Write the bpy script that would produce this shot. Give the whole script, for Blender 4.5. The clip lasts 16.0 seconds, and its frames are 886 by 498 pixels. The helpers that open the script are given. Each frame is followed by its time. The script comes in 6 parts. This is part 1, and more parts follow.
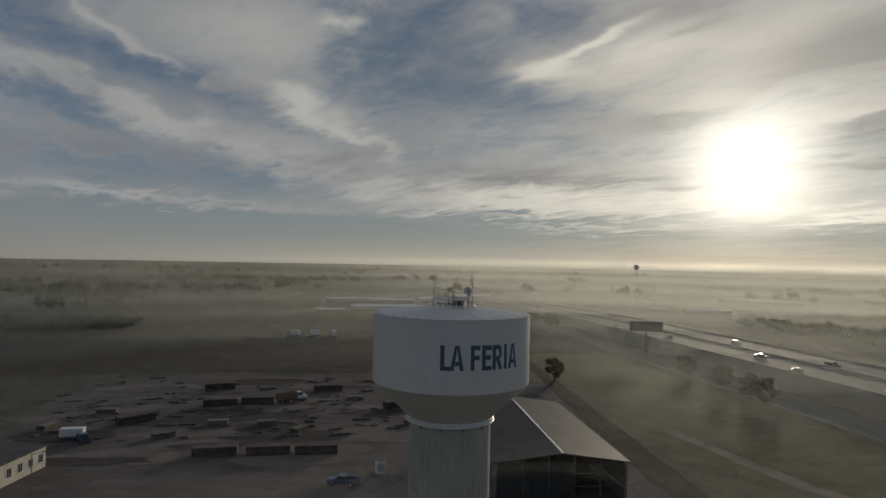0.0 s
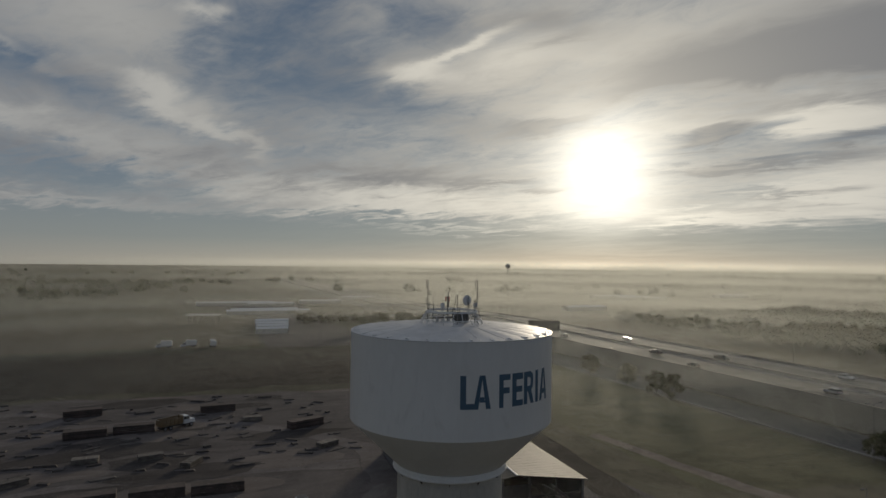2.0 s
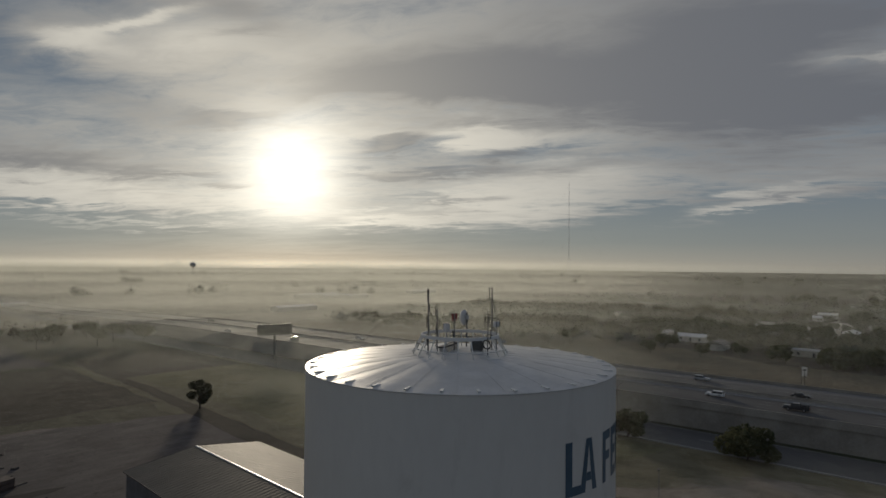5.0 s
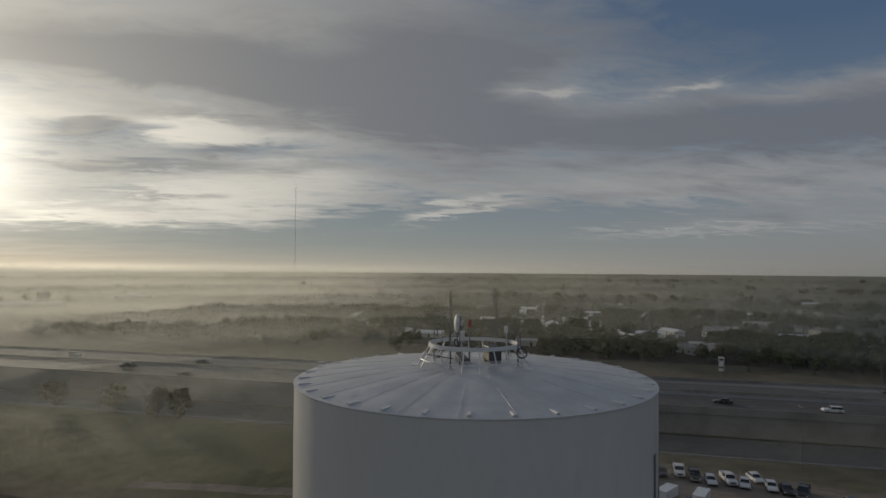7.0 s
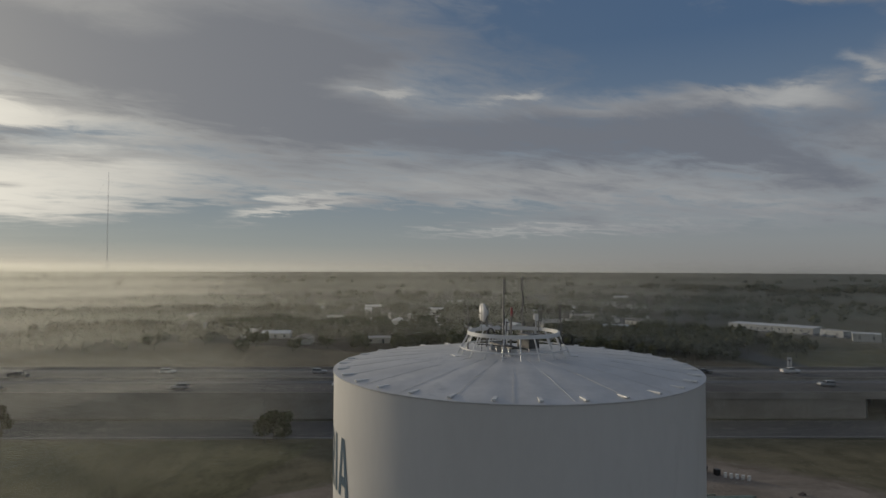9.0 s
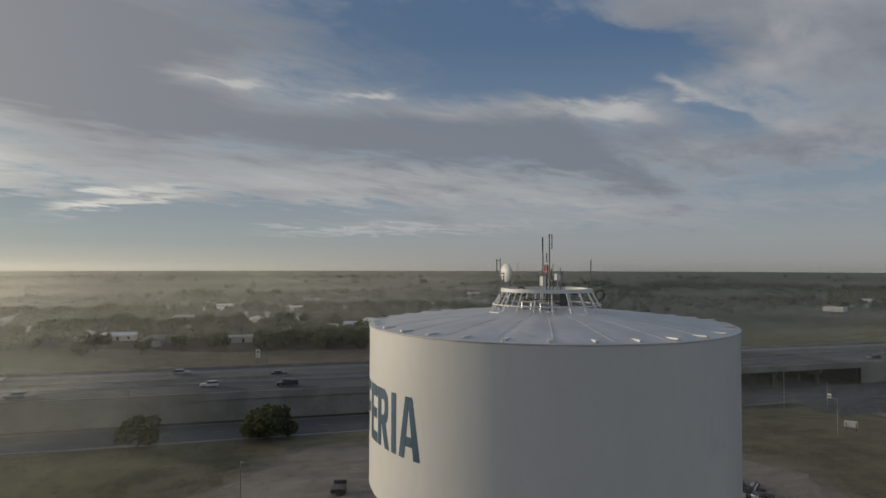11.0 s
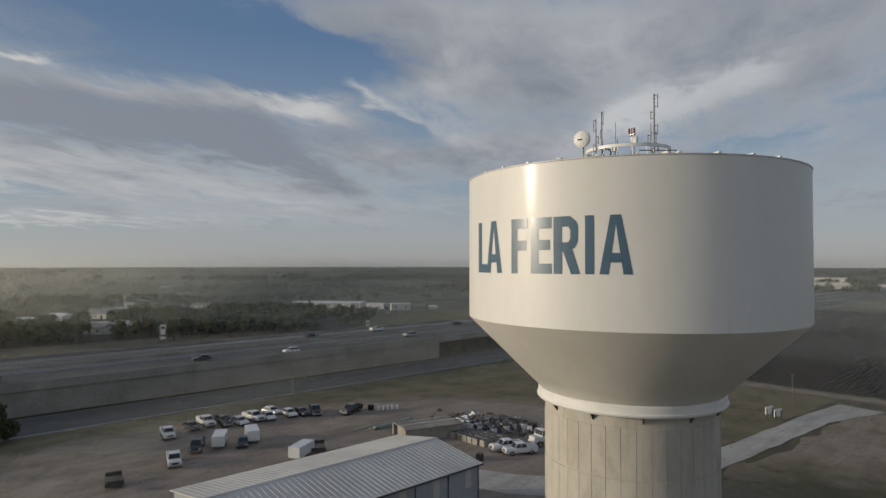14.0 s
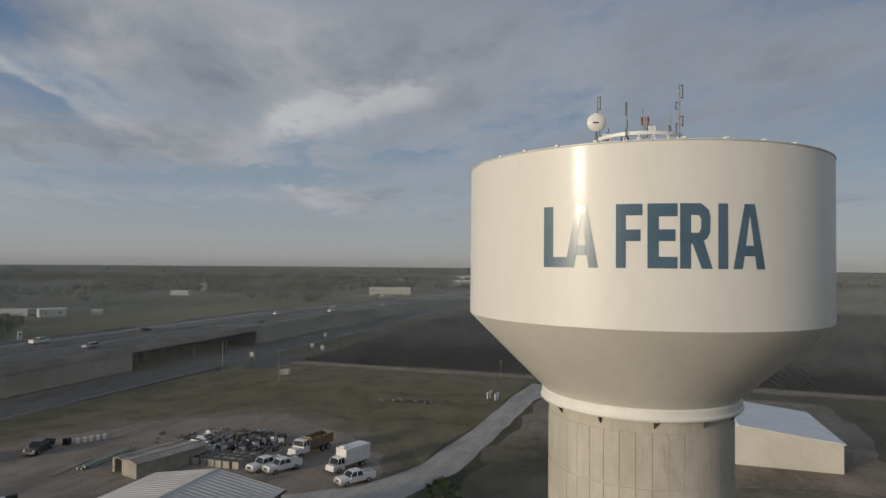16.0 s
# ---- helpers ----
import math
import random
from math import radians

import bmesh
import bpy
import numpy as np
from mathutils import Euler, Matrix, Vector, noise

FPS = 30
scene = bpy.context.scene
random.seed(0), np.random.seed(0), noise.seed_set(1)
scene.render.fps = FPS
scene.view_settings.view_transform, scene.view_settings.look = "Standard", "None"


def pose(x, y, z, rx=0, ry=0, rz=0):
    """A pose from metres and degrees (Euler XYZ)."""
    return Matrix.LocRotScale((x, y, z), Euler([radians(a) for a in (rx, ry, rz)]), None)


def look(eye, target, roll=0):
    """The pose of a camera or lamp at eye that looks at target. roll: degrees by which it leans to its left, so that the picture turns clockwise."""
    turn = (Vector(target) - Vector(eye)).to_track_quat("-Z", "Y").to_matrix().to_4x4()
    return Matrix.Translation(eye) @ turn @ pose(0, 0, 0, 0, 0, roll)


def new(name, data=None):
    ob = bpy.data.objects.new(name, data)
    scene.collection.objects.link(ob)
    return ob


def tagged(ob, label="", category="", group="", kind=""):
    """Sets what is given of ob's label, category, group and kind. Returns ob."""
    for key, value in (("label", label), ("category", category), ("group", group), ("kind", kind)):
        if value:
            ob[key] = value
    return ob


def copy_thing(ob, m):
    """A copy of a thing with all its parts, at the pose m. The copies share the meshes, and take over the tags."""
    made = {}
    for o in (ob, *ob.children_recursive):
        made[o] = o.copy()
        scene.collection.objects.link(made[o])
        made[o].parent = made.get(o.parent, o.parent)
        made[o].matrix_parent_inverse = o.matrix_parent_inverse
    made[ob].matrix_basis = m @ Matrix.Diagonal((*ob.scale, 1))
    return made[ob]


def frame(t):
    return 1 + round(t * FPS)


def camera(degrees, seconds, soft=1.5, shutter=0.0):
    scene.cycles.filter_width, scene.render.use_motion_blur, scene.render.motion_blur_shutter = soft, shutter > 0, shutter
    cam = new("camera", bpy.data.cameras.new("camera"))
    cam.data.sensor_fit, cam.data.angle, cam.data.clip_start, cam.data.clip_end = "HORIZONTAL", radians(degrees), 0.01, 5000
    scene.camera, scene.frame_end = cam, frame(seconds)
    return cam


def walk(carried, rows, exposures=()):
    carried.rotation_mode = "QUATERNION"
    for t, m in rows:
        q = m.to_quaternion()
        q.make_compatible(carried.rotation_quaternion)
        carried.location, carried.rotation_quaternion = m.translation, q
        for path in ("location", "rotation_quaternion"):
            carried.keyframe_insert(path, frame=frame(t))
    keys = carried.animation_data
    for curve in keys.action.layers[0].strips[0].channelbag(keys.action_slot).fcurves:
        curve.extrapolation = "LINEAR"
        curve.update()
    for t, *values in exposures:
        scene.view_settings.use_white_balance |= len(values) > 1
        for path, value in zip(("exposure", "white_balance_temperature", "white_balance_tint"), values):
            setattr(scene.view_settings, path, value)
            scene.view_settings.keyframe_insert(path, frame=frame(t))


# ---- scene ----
import itertools
# Camera: a drone that circles a water tower, sinking below its rim at the end.
cam = camera(71.62, 16.0)
PATH = [
    (0, pose(-11.634, -62.490, 41.208, 91.101, -1.147, -9.626)),
    (0.5, pose(-13.640, -58.485, 41.183, 91.208, -0.896, -12.678)),
    (1, pose(-15.459, -54.461, 41.224, 91.248, -0.774, -15.532)),
    (1.5, pose(-17.193, -50.145, 41.255, 91.251, -0.742, -18.459)),
    (2, pose(-18.837, -46.008, 41.213, 91.292, -0.699, -21.417)),
    (2.5, pose(-20.295, -41.803, 41.212, 91.344, -0.724, -24.302)),
    (3, pose(-21.798, -37.744, 41.230, 91.381, -0.820, -27.371)),
    (3.5, pose(-23.000, -33.409, 41.188, 91.360, -0.900, -30.419)),
    (4, pose(-24.060, -29.178, 41.200, 91.348, -0.599, -34.984)),
    (4.5, pose(-24.919, -24.689, 41.125, 91.383, -0.393, -42.275)),
    (5, pose(-25.745, -20.355, 41.094, 91.421, -0.510, -50.039)),
    (7.5, pose(-27.977, -3.022, 40.775, 91.750, -0.267, -80.012)),
    (8, pose(-28.058, -0.782, 40.737, 91.693, -0.281, -83.715)),
    (8.5, pose(-28.060, 1.478, 40.561, 91.677, -0.210, -87.405)),
    (9, pose(-27.875, 3.634, 40.290, 91.673, -0.149, -90.900)),
    (9.5, pose(-27.593, 5.920, 39.952, 91.557, -0.357, -94.774)),
    (10, pose(-27.164, 8.114, 39.446, 91.599, -0.376, -98.601)),
    (12.5, pose(-22.653, 17.861, 36.040, 91.364, 0.159, -115.141)),
    (13, pose(-20.859, 20.913, 34.715, 91.350, 0.066, -120.515)),
    (13.5, pose(-18.822, 24.515, 33.074, 91.385, -0.014, -126.839)),
    (14, pose(-16.255, 27.937, 31.722, 91.312, -0.024, -133.014)),
    (14.5, pose(-12.516, 29.914, 31.193, 91.265, -0.106, -140.198)),
    (15, pose(-8.294, 30.331, 31.310, 91.284, -0.164, -147.205)),
    (15.5, pose(-3.965, 30.489, 31.367, 91.335, -0.340, -154.843)),
    (16, pose(0.465, 30.838, 31.381, 91.381, -0.536, -163.253)),
]
EXPOSURES = [(0, 0.09), (3.5, 0.08), (5, 0.0), (7.5, 0.2), (10, 0.45), (12.5, 0.86), (14.5, 0.9), (16, 0.8)]
walk(cam, PATH, EXPOSURES)

# ---------------------------------------------------------------- light
SUN_AZ, SUN_EL = 36.1, 8.6  # degrees clockwise from +y, and above the horizon
SUN_DIR = Vector((math.sin(radians(SUN_AZ)) * math.cos(radians(SUN_EL)),
                  math.cos(radians(SUN_AZ)) * math.cos(radians(SUN_EL)), math.sin(radians(SUN_EL))))
sun = new("sun", bpy.data.lights.new("sun", "SUN"))
sun.data.energy, sun.data.angle, sun.data.color = 1.5, radians(6.0), (1.0, 0.86, 0.66)
sun.matrix_world = look((0, 0, 0), -SUN_DIR)


class Tree:
    """Short writing for shader nodes."""

    def __init__(self, tree):
        self.t = tree
        tree.nodes.clear()

    def n(self, kind):
        return self.t.nodes.new("ShaderNode" + kind)

    def put(self, socket, value):
        if isinstance(value, bpy.types.NodeSocket):
            self.t.links.new(value, socket)
        else:
            socket.default_value = value

    def m(self, op, a, b=0.0, c=0.0, clamp=False):
        node = self.n("Math")
        node.operation, node.use_clamp = op, clamp
        for socket, value in zip(node.inputs, (a, b, c)):
            self.put(socket, value)
        return node.outputs[0]

    def v(self, op, a, b=(0, 0, 0), out=0):
        node = self.n("VectorMath")
        node.operation = op
        self.put(node.inputs[0], a)
        if op == "SCALE":
            self.put(node.inputs[3], b)
        else:
            self.put(node.inputs[1], b)
        return node.outputs[out]

    def smooth(self, x, lo, hi, a=0.0, b=1.0):
        node = self.n("MapRange")
        node.interpolation_type = "SMOOTHSTEP"
        for socket, value in zip(node.inputs, (x, lo, hi, a, b)):
            self.put(socket, value)
        return node.outputs[0]

    def mix(self, f, a, b, how="MIX"):
        node = self.n("Mix")
        node.data_type, node.blend_type = "RGBA", how
        self.put(node.inputs[0], f)
        self.put(node.inputs[6], a if isinstance(a, bpy.types.NodeSocket) else (*a, 1))
        self.put(node.inputs[7], b if isinstance(b, bpy.types.NodeSocket) else (*b, 1))
        return node.outputs[2]

    def noise(self, vec, scale, detail=4.0, rough=0.55, warp=0.0):
        node = self.n("TexNoise")
        self.put(node.inputs["Vector"], vec)
        self.put(node.inputs["Scale"], scale)
        self.put(node.inputs["Detail"], detail)
        self.put(node.inputs["Roughness"], rough)
        self.put(node.inputs["Distortion"], warp)
        return node.outputs[0]

    def ramp(self, x, stops):
        node = self.n("ValToRGB")
        self.put(node.inputs[0], x)
        el = node.color_ramp.elements
        while len(el) < len(stops):
            el.new(0.5)
        for e, (p, col) in zip(el, stops):
            e.position, e.color = p, (*col, 1)
        return node.outputs[0]


# Sky: a clear blue sky under a broken layer of high cloud, the sun behind it.
world = bpy.data.worlds.new("world")
scene.world = world
world.use_nodes = True
W = Tree(world.node_tree)
way = W.n("TexCoord").outputs["Generated"]
split = W.n("SeparateXYZ")
W.put(split.inputs[0], way)
X, Y, Z = split.outputs
ang = W.m("MULTIPLY", W.m("ARCCOSINE", W.v("DOT_PRODUCT", way, tuple(SUN_DIR), 1)), 57.2958)
elev = W.m("MULTIPLY", W.m("ARCSINE", Z), 57.2958)
azim = W.m("MULTIPLY", W.m("ARCTAN2", W.m("MULTIPLY", X, -1.0), Y), 57.2958)
# azimuth counted from the far side of the sky, so that its seam lies out of view
azim = W.m("SUBTRACT", W.m("MODULO", W.m("ADD", azim, 440.0), 360.0), 440.0 - 360.0)
azim = W.m("SUBTRACT", azim, W.m("MULTIPLY", W.m("GREATER_THAN", azim, 100.0), 360.0))
up = W.m("ADD", W.m("MAXIMUM", Z, 0.0), 0.10)
flat = W.n("CombineXYZ")
W.put(flat.inputs[0], W.m("DIVIDE", X, up))
W.put(flat.inputs[1], W.m("DIVIDE", Y, up))
turn = W.n("VectorRotate")
turn.rotation_type = "Z_AXIS"
W.put(turn.inputs["Vector"], flat.outputs[0])
turn.inputs["Angle"].default_value = radians(62)
layer = W.v("MULTIPLY", turn.outputs[0], (1.0, 1.8, 1.0))
n_big = W.noise(layer, 0.36, 4.0, 0.5, 0.2)
n_mid = W.noise(W.v("ADD", layer, (7.3, 2.1, 0.0)), 1.05, 5.0, 0.52, 0.3)
n_fine = W.noise(W.v("ADD", layer, (1.7, 9.1, 3.0)), 2.4, 6.0, 0.6, 0.5)
n_wisp = W.noise(W.v("MULTIPLY", layer, (1.0, 0.85, 1.0)), 5.2, 6.0, 0.64, 0.9)
wob_a = W.m("MULTIPLY", W.m("SUBTRACT", n_mid, 0.5), 13.0)
wob_e = W.m("MULTIPLY", W.m("SUBTRACT", n_fine, 0.5), 4.0)
AZ, EL = W.m("ADD", azim, wob_a), W.m("ADD", elev, wob_e)


def cloud_fields(spots):
    """Two sums of soft ovals of the sky: azimuth, elevation, half width, half height, rise, cover, thickness."""
    sums = [None, None]
    for a, e, sa, se, rise, *weights in spots:
        da = W.m("SUBTRACT", AZ, a)
        de = W.m("SUBTRACT", W.m("SUBTRACT", EL, e), W.m("MULTIPLY", da, rise))
        u, v = W.m("DIVIDE", da, sa), W.m("DIVIDE", de, se)
        g = W.m("EXPONENT", W.m("MULTIPLY", W.m("MULTIPLY_ADD", u, u, W.m("MULTIPLY", v, v)), -0.9))
        for i, weight in enumerate(weights):
            if weight:
                sums[i] = W.m("MULTIPLY", g, weight) if sums[i] is None else W.m("MULTIPLY_ADD", g, weight, sums[i])
    return sums


CLOUDS_A = [(-7.4, 20.4, 7, 3.22, 0, -0.34, 0), (-8, 16.1, 8.1, 2.24, 0, -0.34, 0), (-17, 14.4, 5.7, 1.26, 0.05, -0.2, 0), (-20.5, 21, 4, 1.67, 0, -0.25, 0.1),
            (24.2, 16.6, 5.3, 1.84, 0.27, -0.26, 0), (13.4, 14.4, 6.4, 1.44, 0.32, -0.3, 0), (21.7, 11.5, 4.7, 0.75, 0.45, -0.28, 0), (12.3, 6.9, 11.4, 1.21, 0.05, -0.3, 0),
            (15.3, 2.9, 19.7, 1.44, 0.03, -0.4, 0), (18.6, 12.5, 11.3, 0.86, 0.31, 0.3, -0.3), (17.9, 18, 5.3, 0.57, 0.58, 0.26, -0.2), (6, 19.5, 7, 2.88, 0.09, 0.24, -0.1),
            (-1.2, 20.9, 1.6, 0.57, 0, 0.25, -0.4), (3.1, 14.1, 3.4, 0.98, 0.14, 0.34, -0.4)]
CLOUDS_B = [(0.3, 12.1, 5.4, 0.75, 0.47, 0.3, -0.3), (2.2, 8.8, 11.1, 1.55, 0.27, 0.32, 0.1), (-12.9, 8.3, 9.2, 1.03, 0.02, 0.3, 0.5), (-15.6, 5.7, 13, 1.15, 0.02, 0.34, -0.5),
            (-22.8, 3.2, 8.3, 0.4, 0, 0.3, -0.4), (-23.6, 19.1, 3.9, 0.57, -0.4, 0.36, -0.5), (-18.8, 17.3, 3.7, 0.75, 0.09, 0.34, -0.4), (-28, 17.7, 4.7, 1.26, -0.27, 0.22, -0.15),
            (20.9, 9.2, 6.9, 1.72, 0.09, 0.14, 0.2), (16.7, 5, 10.7, 0.52, 0.05, 0.26, -0.2), (-33.1, 16.6, 7.8, 4.08, -0.09, 0.12, 0.2), (-31.8, 12.8, 3.2, 0.69, -0.05, 0.1, 0.6),
            (-41, 16, 4.7, 1.03, -0.27, 0.1, 0.5), (-44.4, 10.7, 1.9, 0.69, -0.21, 0.1, 0.8)]
CLOUDS_C = [(-31.2, 21.1, 5.8, 0.92, 0.09, 0.1, 0.45), (-50.7, 16.7, 9.8, 1.78, -0.05, 0.3, 0.7), (-61.2, 16, 8.9, 2.7, 0.05, 0.3, 0.6), (-71.9, 17.5, 6.1, 4.43, 0, 0.3, 0.72),
            (-80.4, 13.4, 6.9, 2.99, 0, 0.3, 0.5), (-81.6, 18.5, 5.1, 1.9, 0, 0.25, 0.55), (-55, 11.7, 10.9, 0.86, 0.03, 0.2, -0.4), (-46, 11.2, 2.7, 0.81, -0.11, 0.1, 1.1),
            (-56.9, 10.2, 3.4, 0.52, -0.12, 0.1, 0.9), (-46.6, 8.4, 6.4, 0.4, -0.03, 0.05, 0.7), (-51.9, 5.9, 3.6, 0.35, 0, 0, 0.7), (-58.7, 6.5, 8.5, 2.01, 0, 0.2, -0.35),
            (-68.2, 4.4, 6.3, 0.98, -0.11, -0.34, 0), (-81.6, 4, 7.2, 1.72, -0.05, -0.34, 0)]
CLOUDS_D = [(-76.7, 5.5, 4.4, 0.46, -0.19, 0.3, -0.3), (-17.8, 3.8, 8.7, 0.63, 0.03, -0.32, 0), (-27.2, 7.4, 3.5, 0.46, 0.05, 0.1, 0.6), (-29.4, 12.6, 4.1, 0.81, 0, 0.1, 0.45),
            (-45.6, 4.1, 6.3, 0.75, 0, 0.25, -0.4), (-19.6, 7.4, 6.1, 1.04, 0, 0.2, 0.25), (-106.1, 20.5, 17.1, 3.62, 0.03, -0.75, 0), (-119.1, 18.4, 8.5, 2.47, 0, -0.75, 0),
            (-110.8, 17, 11.3, 1.44, 0, -0.4, 0), (-75.6, 15.8, 6.2, 4.43, 0, 0.28, 0.5), (-82.9, 20.9, 5.8, 3.74, 0, 0.1, 0.4), (-54.2, 12, 3.9, 1.38, 0, 0.12, -0.35),
            (-55.9, 5.4, 6.3, 1.5, 0, 0.22, -0.5), (-63.3, 8.2, 5.8, 1.09, 0, 0.2, -0.35)]
CLOUDS_E = [(-75.7, 5, 4.5, 0.52, -0.27, 0.32, -0.3), (-98.7, 7.4, 18, 1.72, 0, 0.3, 0.05), (-119, 5.5, 6.4, 0.63, 0.16, 0.24, 0), (-106.1, 11.5, 18.5, 2.01, 0.05, 0.3, 1.15),
            (-87.7, 15.9, 2.5, 0.35, 0.03, 0.25, -0.4), (-98.3, 15.4, 2.3, 0.35, -0.05, 0.34, -0.5), (-106.1, 14.1, 6.8, 0.63, 0, 0.3, 0.1), (-116.3, 14.3, 4, 0.81, 0.14, 0.4, -0.4),
            (-121.9, 14, 1.7, 0.69, 0.05, 0.42, -0.5), (-89.3, 4.7, 14.9, 0.81, -0.03, -0.32, 0), (-96.6, 3.2, 16.6, 0.35, -0.02, 0.28, -0.2), (-119.2, 18.3, 6.4, 1.78, 0.18, -0.3, 0),
            (-129.5, 11.4, 4.1, 1.09, 0.18, -0.3, 0), (-142.3, 7.2, 10.6, 0.75, -0.05, -0.3, 0)]
CLOUDS_F = [(-126.5, 21.7, 11.1, 1.21, 0.03, 0.3, 0.1), (-134.6, 17.5, 2.9, 1.38, 0, 0.32, -0.4), (-126.2, 15.9, 5.3, 0.63, 0.49, 0.34, -0.3), (-141.6, 17.3, 8, 2.53, 0, 0.25, 0.25),
            (-150.2, 13, 1.8, 0.92, 0, 0.3, -0.4), (-137.1, 10.7, 10, 1.09, -0.05, 0.32, 0.05), (-118.1, 9.2, 7.5, 1.44, 0.36, 0.25, 0.5), (-129.3, 13.4, 3.4, 1.38, 0.47, -0.34, 0),
            (-143.7, 8, 9.7, 0.8, 0.05, -0.3, 0), (-158.7, 9.6, 5.2, 0.81, 0, -0.28, 0), (-154.5, 14.1, 6.8, 1.44, -0.36, 0.36, -0.5), (-158.1, 15.5, 2.6, 1.27, -0.18, 0.25, -0.3),
            (-136.9, 9.4, 9.8, 1.15, 0.03, 0.28, 0), (-144.4, 19.1, 21.4, 3.1, 0.05, 0.26, -0.02)]
CLOUDS_G = [(-171.8, 19.2, 183.4, 4.37, 0, 0.28, 0.25), (-192.9, 15.9, 11.4, 3.97, 0, 0.28, 0.25), (-151.5, 6.2, 3.9, 0.81, 0.36, 0.25, -0.1), (-141.4, 4.3, 14.9, 0.69, 0, -0.2, 0),
            # unseen clear gap and bright cloud, added to shape light on the tank's sides
            (-210, 30, 30, 22, 0, -0.4, 0), (80, 26, 22, 20, 0, 0.25, -0.3)]
more_cover, more_thick = cloud_fields([*CLOUDS_A, *CLOUDS_B, *CLOUDS_C, *CLOUDS_D, *CLOUDS_E, *CLOUDS_F, *CLOUDS_G])
ragged = W.m("ADD", W.m("MULTIPLY", W.m("SUBTRACT", n_fine, 0.5), 0.62), W.m("MULTIPLY", W.m("SUBTRACT", n_wisp, 0.5), 0.42))
cover = W.m("ADD", W.m("MULTIPLY", n_big, 0.35), W.m("MULTIPLY", n_mid, 0.65))
cover = W.m("ADD", W.m("ADD", cover, more_cover), ragged)
cover = W.m("SUBTRACT", cover, W.smooth(elev, 4.6, 1.0, 0.0, 0.62))
amount = W.smooth(cover, 0.17, 0.80)
thick = W.m("ADD", W.m("ADD", more_thick, 0.34), W.m("ADD", W.m("MULTIPLY", W.m("SUBTRACT", n_mid, 0.5), 1.5), W.m("MULTIPLY", ragged, 0.9)))
thick = W.smooth(thick, -0.4, 1.15)
near_sun = W.m("EXPONENT", W.m("MULTIPLY", ang, -1.0 / 36.0))

nishita = W.n("TexSky")
nishita.sky_type, nishita.sun_disc = "NISHITA", False
nishita.sun_elevation, nishita.sun_rotation = radians(SUN_EL), radians(SUN_AZ)
nishita.air_density, nishita.dust_density, nishita.ozone_density, nishita.altitude = 1.0, 0.2, 2.2, 30.0
clear = W.v("SCALE", nishita.outputs[0], 0.05)
haze_low = W.ramp(W.m("DIVIDE", elev, 40.0, clamp=True),
                  [(0.0, (0.31, 0.30, 0.265)), (0.05, (0.205, 0.228, 0.232)), (0.2, (0.135, 0.172, 0.215)),
                   (0.5, (0.088, 0.122, 0.17)), (1.0, (0.035, 0.07, 0.15))])
haze_far = W.ramp(W.m("DIVIDE", elev, 40.0, clamp=True),
                  [(0.0, (0.17, 0.174, 0.178)), (0.06, (0.18, 0.194, 0.207)), (0.2, (0.135, 0.172, 0.215)),
                   (0.5, (0.055, 0.095, 0.165)), (1.0, (0.04, 0.075, 0.15))])
haze_low = W.mix(W.smooth(ang, 24.0, 85.0), W.v("SCALE", haze_low, 0.92), haze_far)
clear = W.mix(0.9, clear, haze_low)
lit = W.mix(W.m("MULTIPLY", near_sun, 1.0, clamp=True), (0.262, 0.27, 0.278), (0.68, 0.64, 0.545))
shade = W.mix(W.m("MULTIPLY", near_sun, 1.0, clamp=True), (0.110, 0.122, 0.148), (0.205, 0.20, 0.192))
cloud = W.mix(thick, lit, shade)
sky = W.mix(W.m("MULTIPLY", amount, 0.93), clear, cloud)
# the sun's glow through the cloud, and the clear strip that it lights along the horizon
core = W.m("MULTIPLY", W.m("EXPONENT", W.m("MULTIPLY", W.m("POWER", W.m("DIVIDE", ang, 4.6), 2.0), -1.0)), W.m("SUBTRACT", 0.86, W.m("MULTIPLY", thick, 0.3)))
halo = W.m("MULTIPLY", W.m("EXPONENT", W.m("MULTIPLY", ang, -1.0 / 9.5)), 0.70)
halo = W.m("MULTIPLY", halo, W.m("SUBTRACT", W.m("ADD", 0.62, W.m("MULTIPLY", amount, 0.6)), W.m("MULTIPLY", thick, 0.5)))
band = W.m("EXPONENT", W.m("MULTIPLY", W.m("POWER", W.m("DIVIDE", W.m("ADD", elev, 0.15), 0.36), 2.0), -1.0))
sun_side = W.m("EXPONENT", W.m("MULTIPLY", W.m("POWER", W.m("DIVIDE", W.m("ADD", azim, SUN_AZ), 24.0), 2.0), -1.0))
band = W.m("MULTIPLY", W.m("MULTIPLY", band, sun_side), 0.5)
low_warm = W.m("MULTIPLY", W.m("EXPONENT", W.m("MULTIPLY", W.m("ABSOLUTE", elev), -0.33)), W.m("MULTIPLY", near_sun, 0.09))
glow = W.v("ADD", W.v("SCALE", (1.0, 0.95, 0.82), core), W.v("SCALE", (1.0, 0.90, 0.70), halo))
glow = W.v("ADD", glow, W.v("SCALE", (1.0, 0.92, 0.70), band))
glow = W.v("ADD", glow, W.v("SCALE", (1.0, 0.95, 0.78), low_warm))
back = W.n("Background")
W.put(back.inputs[0], W.v("ADD", sky, glow))
back.inputs[1].default_value = 1.0
W.put(W.n("OutputWorld").inputs[0], back.outputs[0])


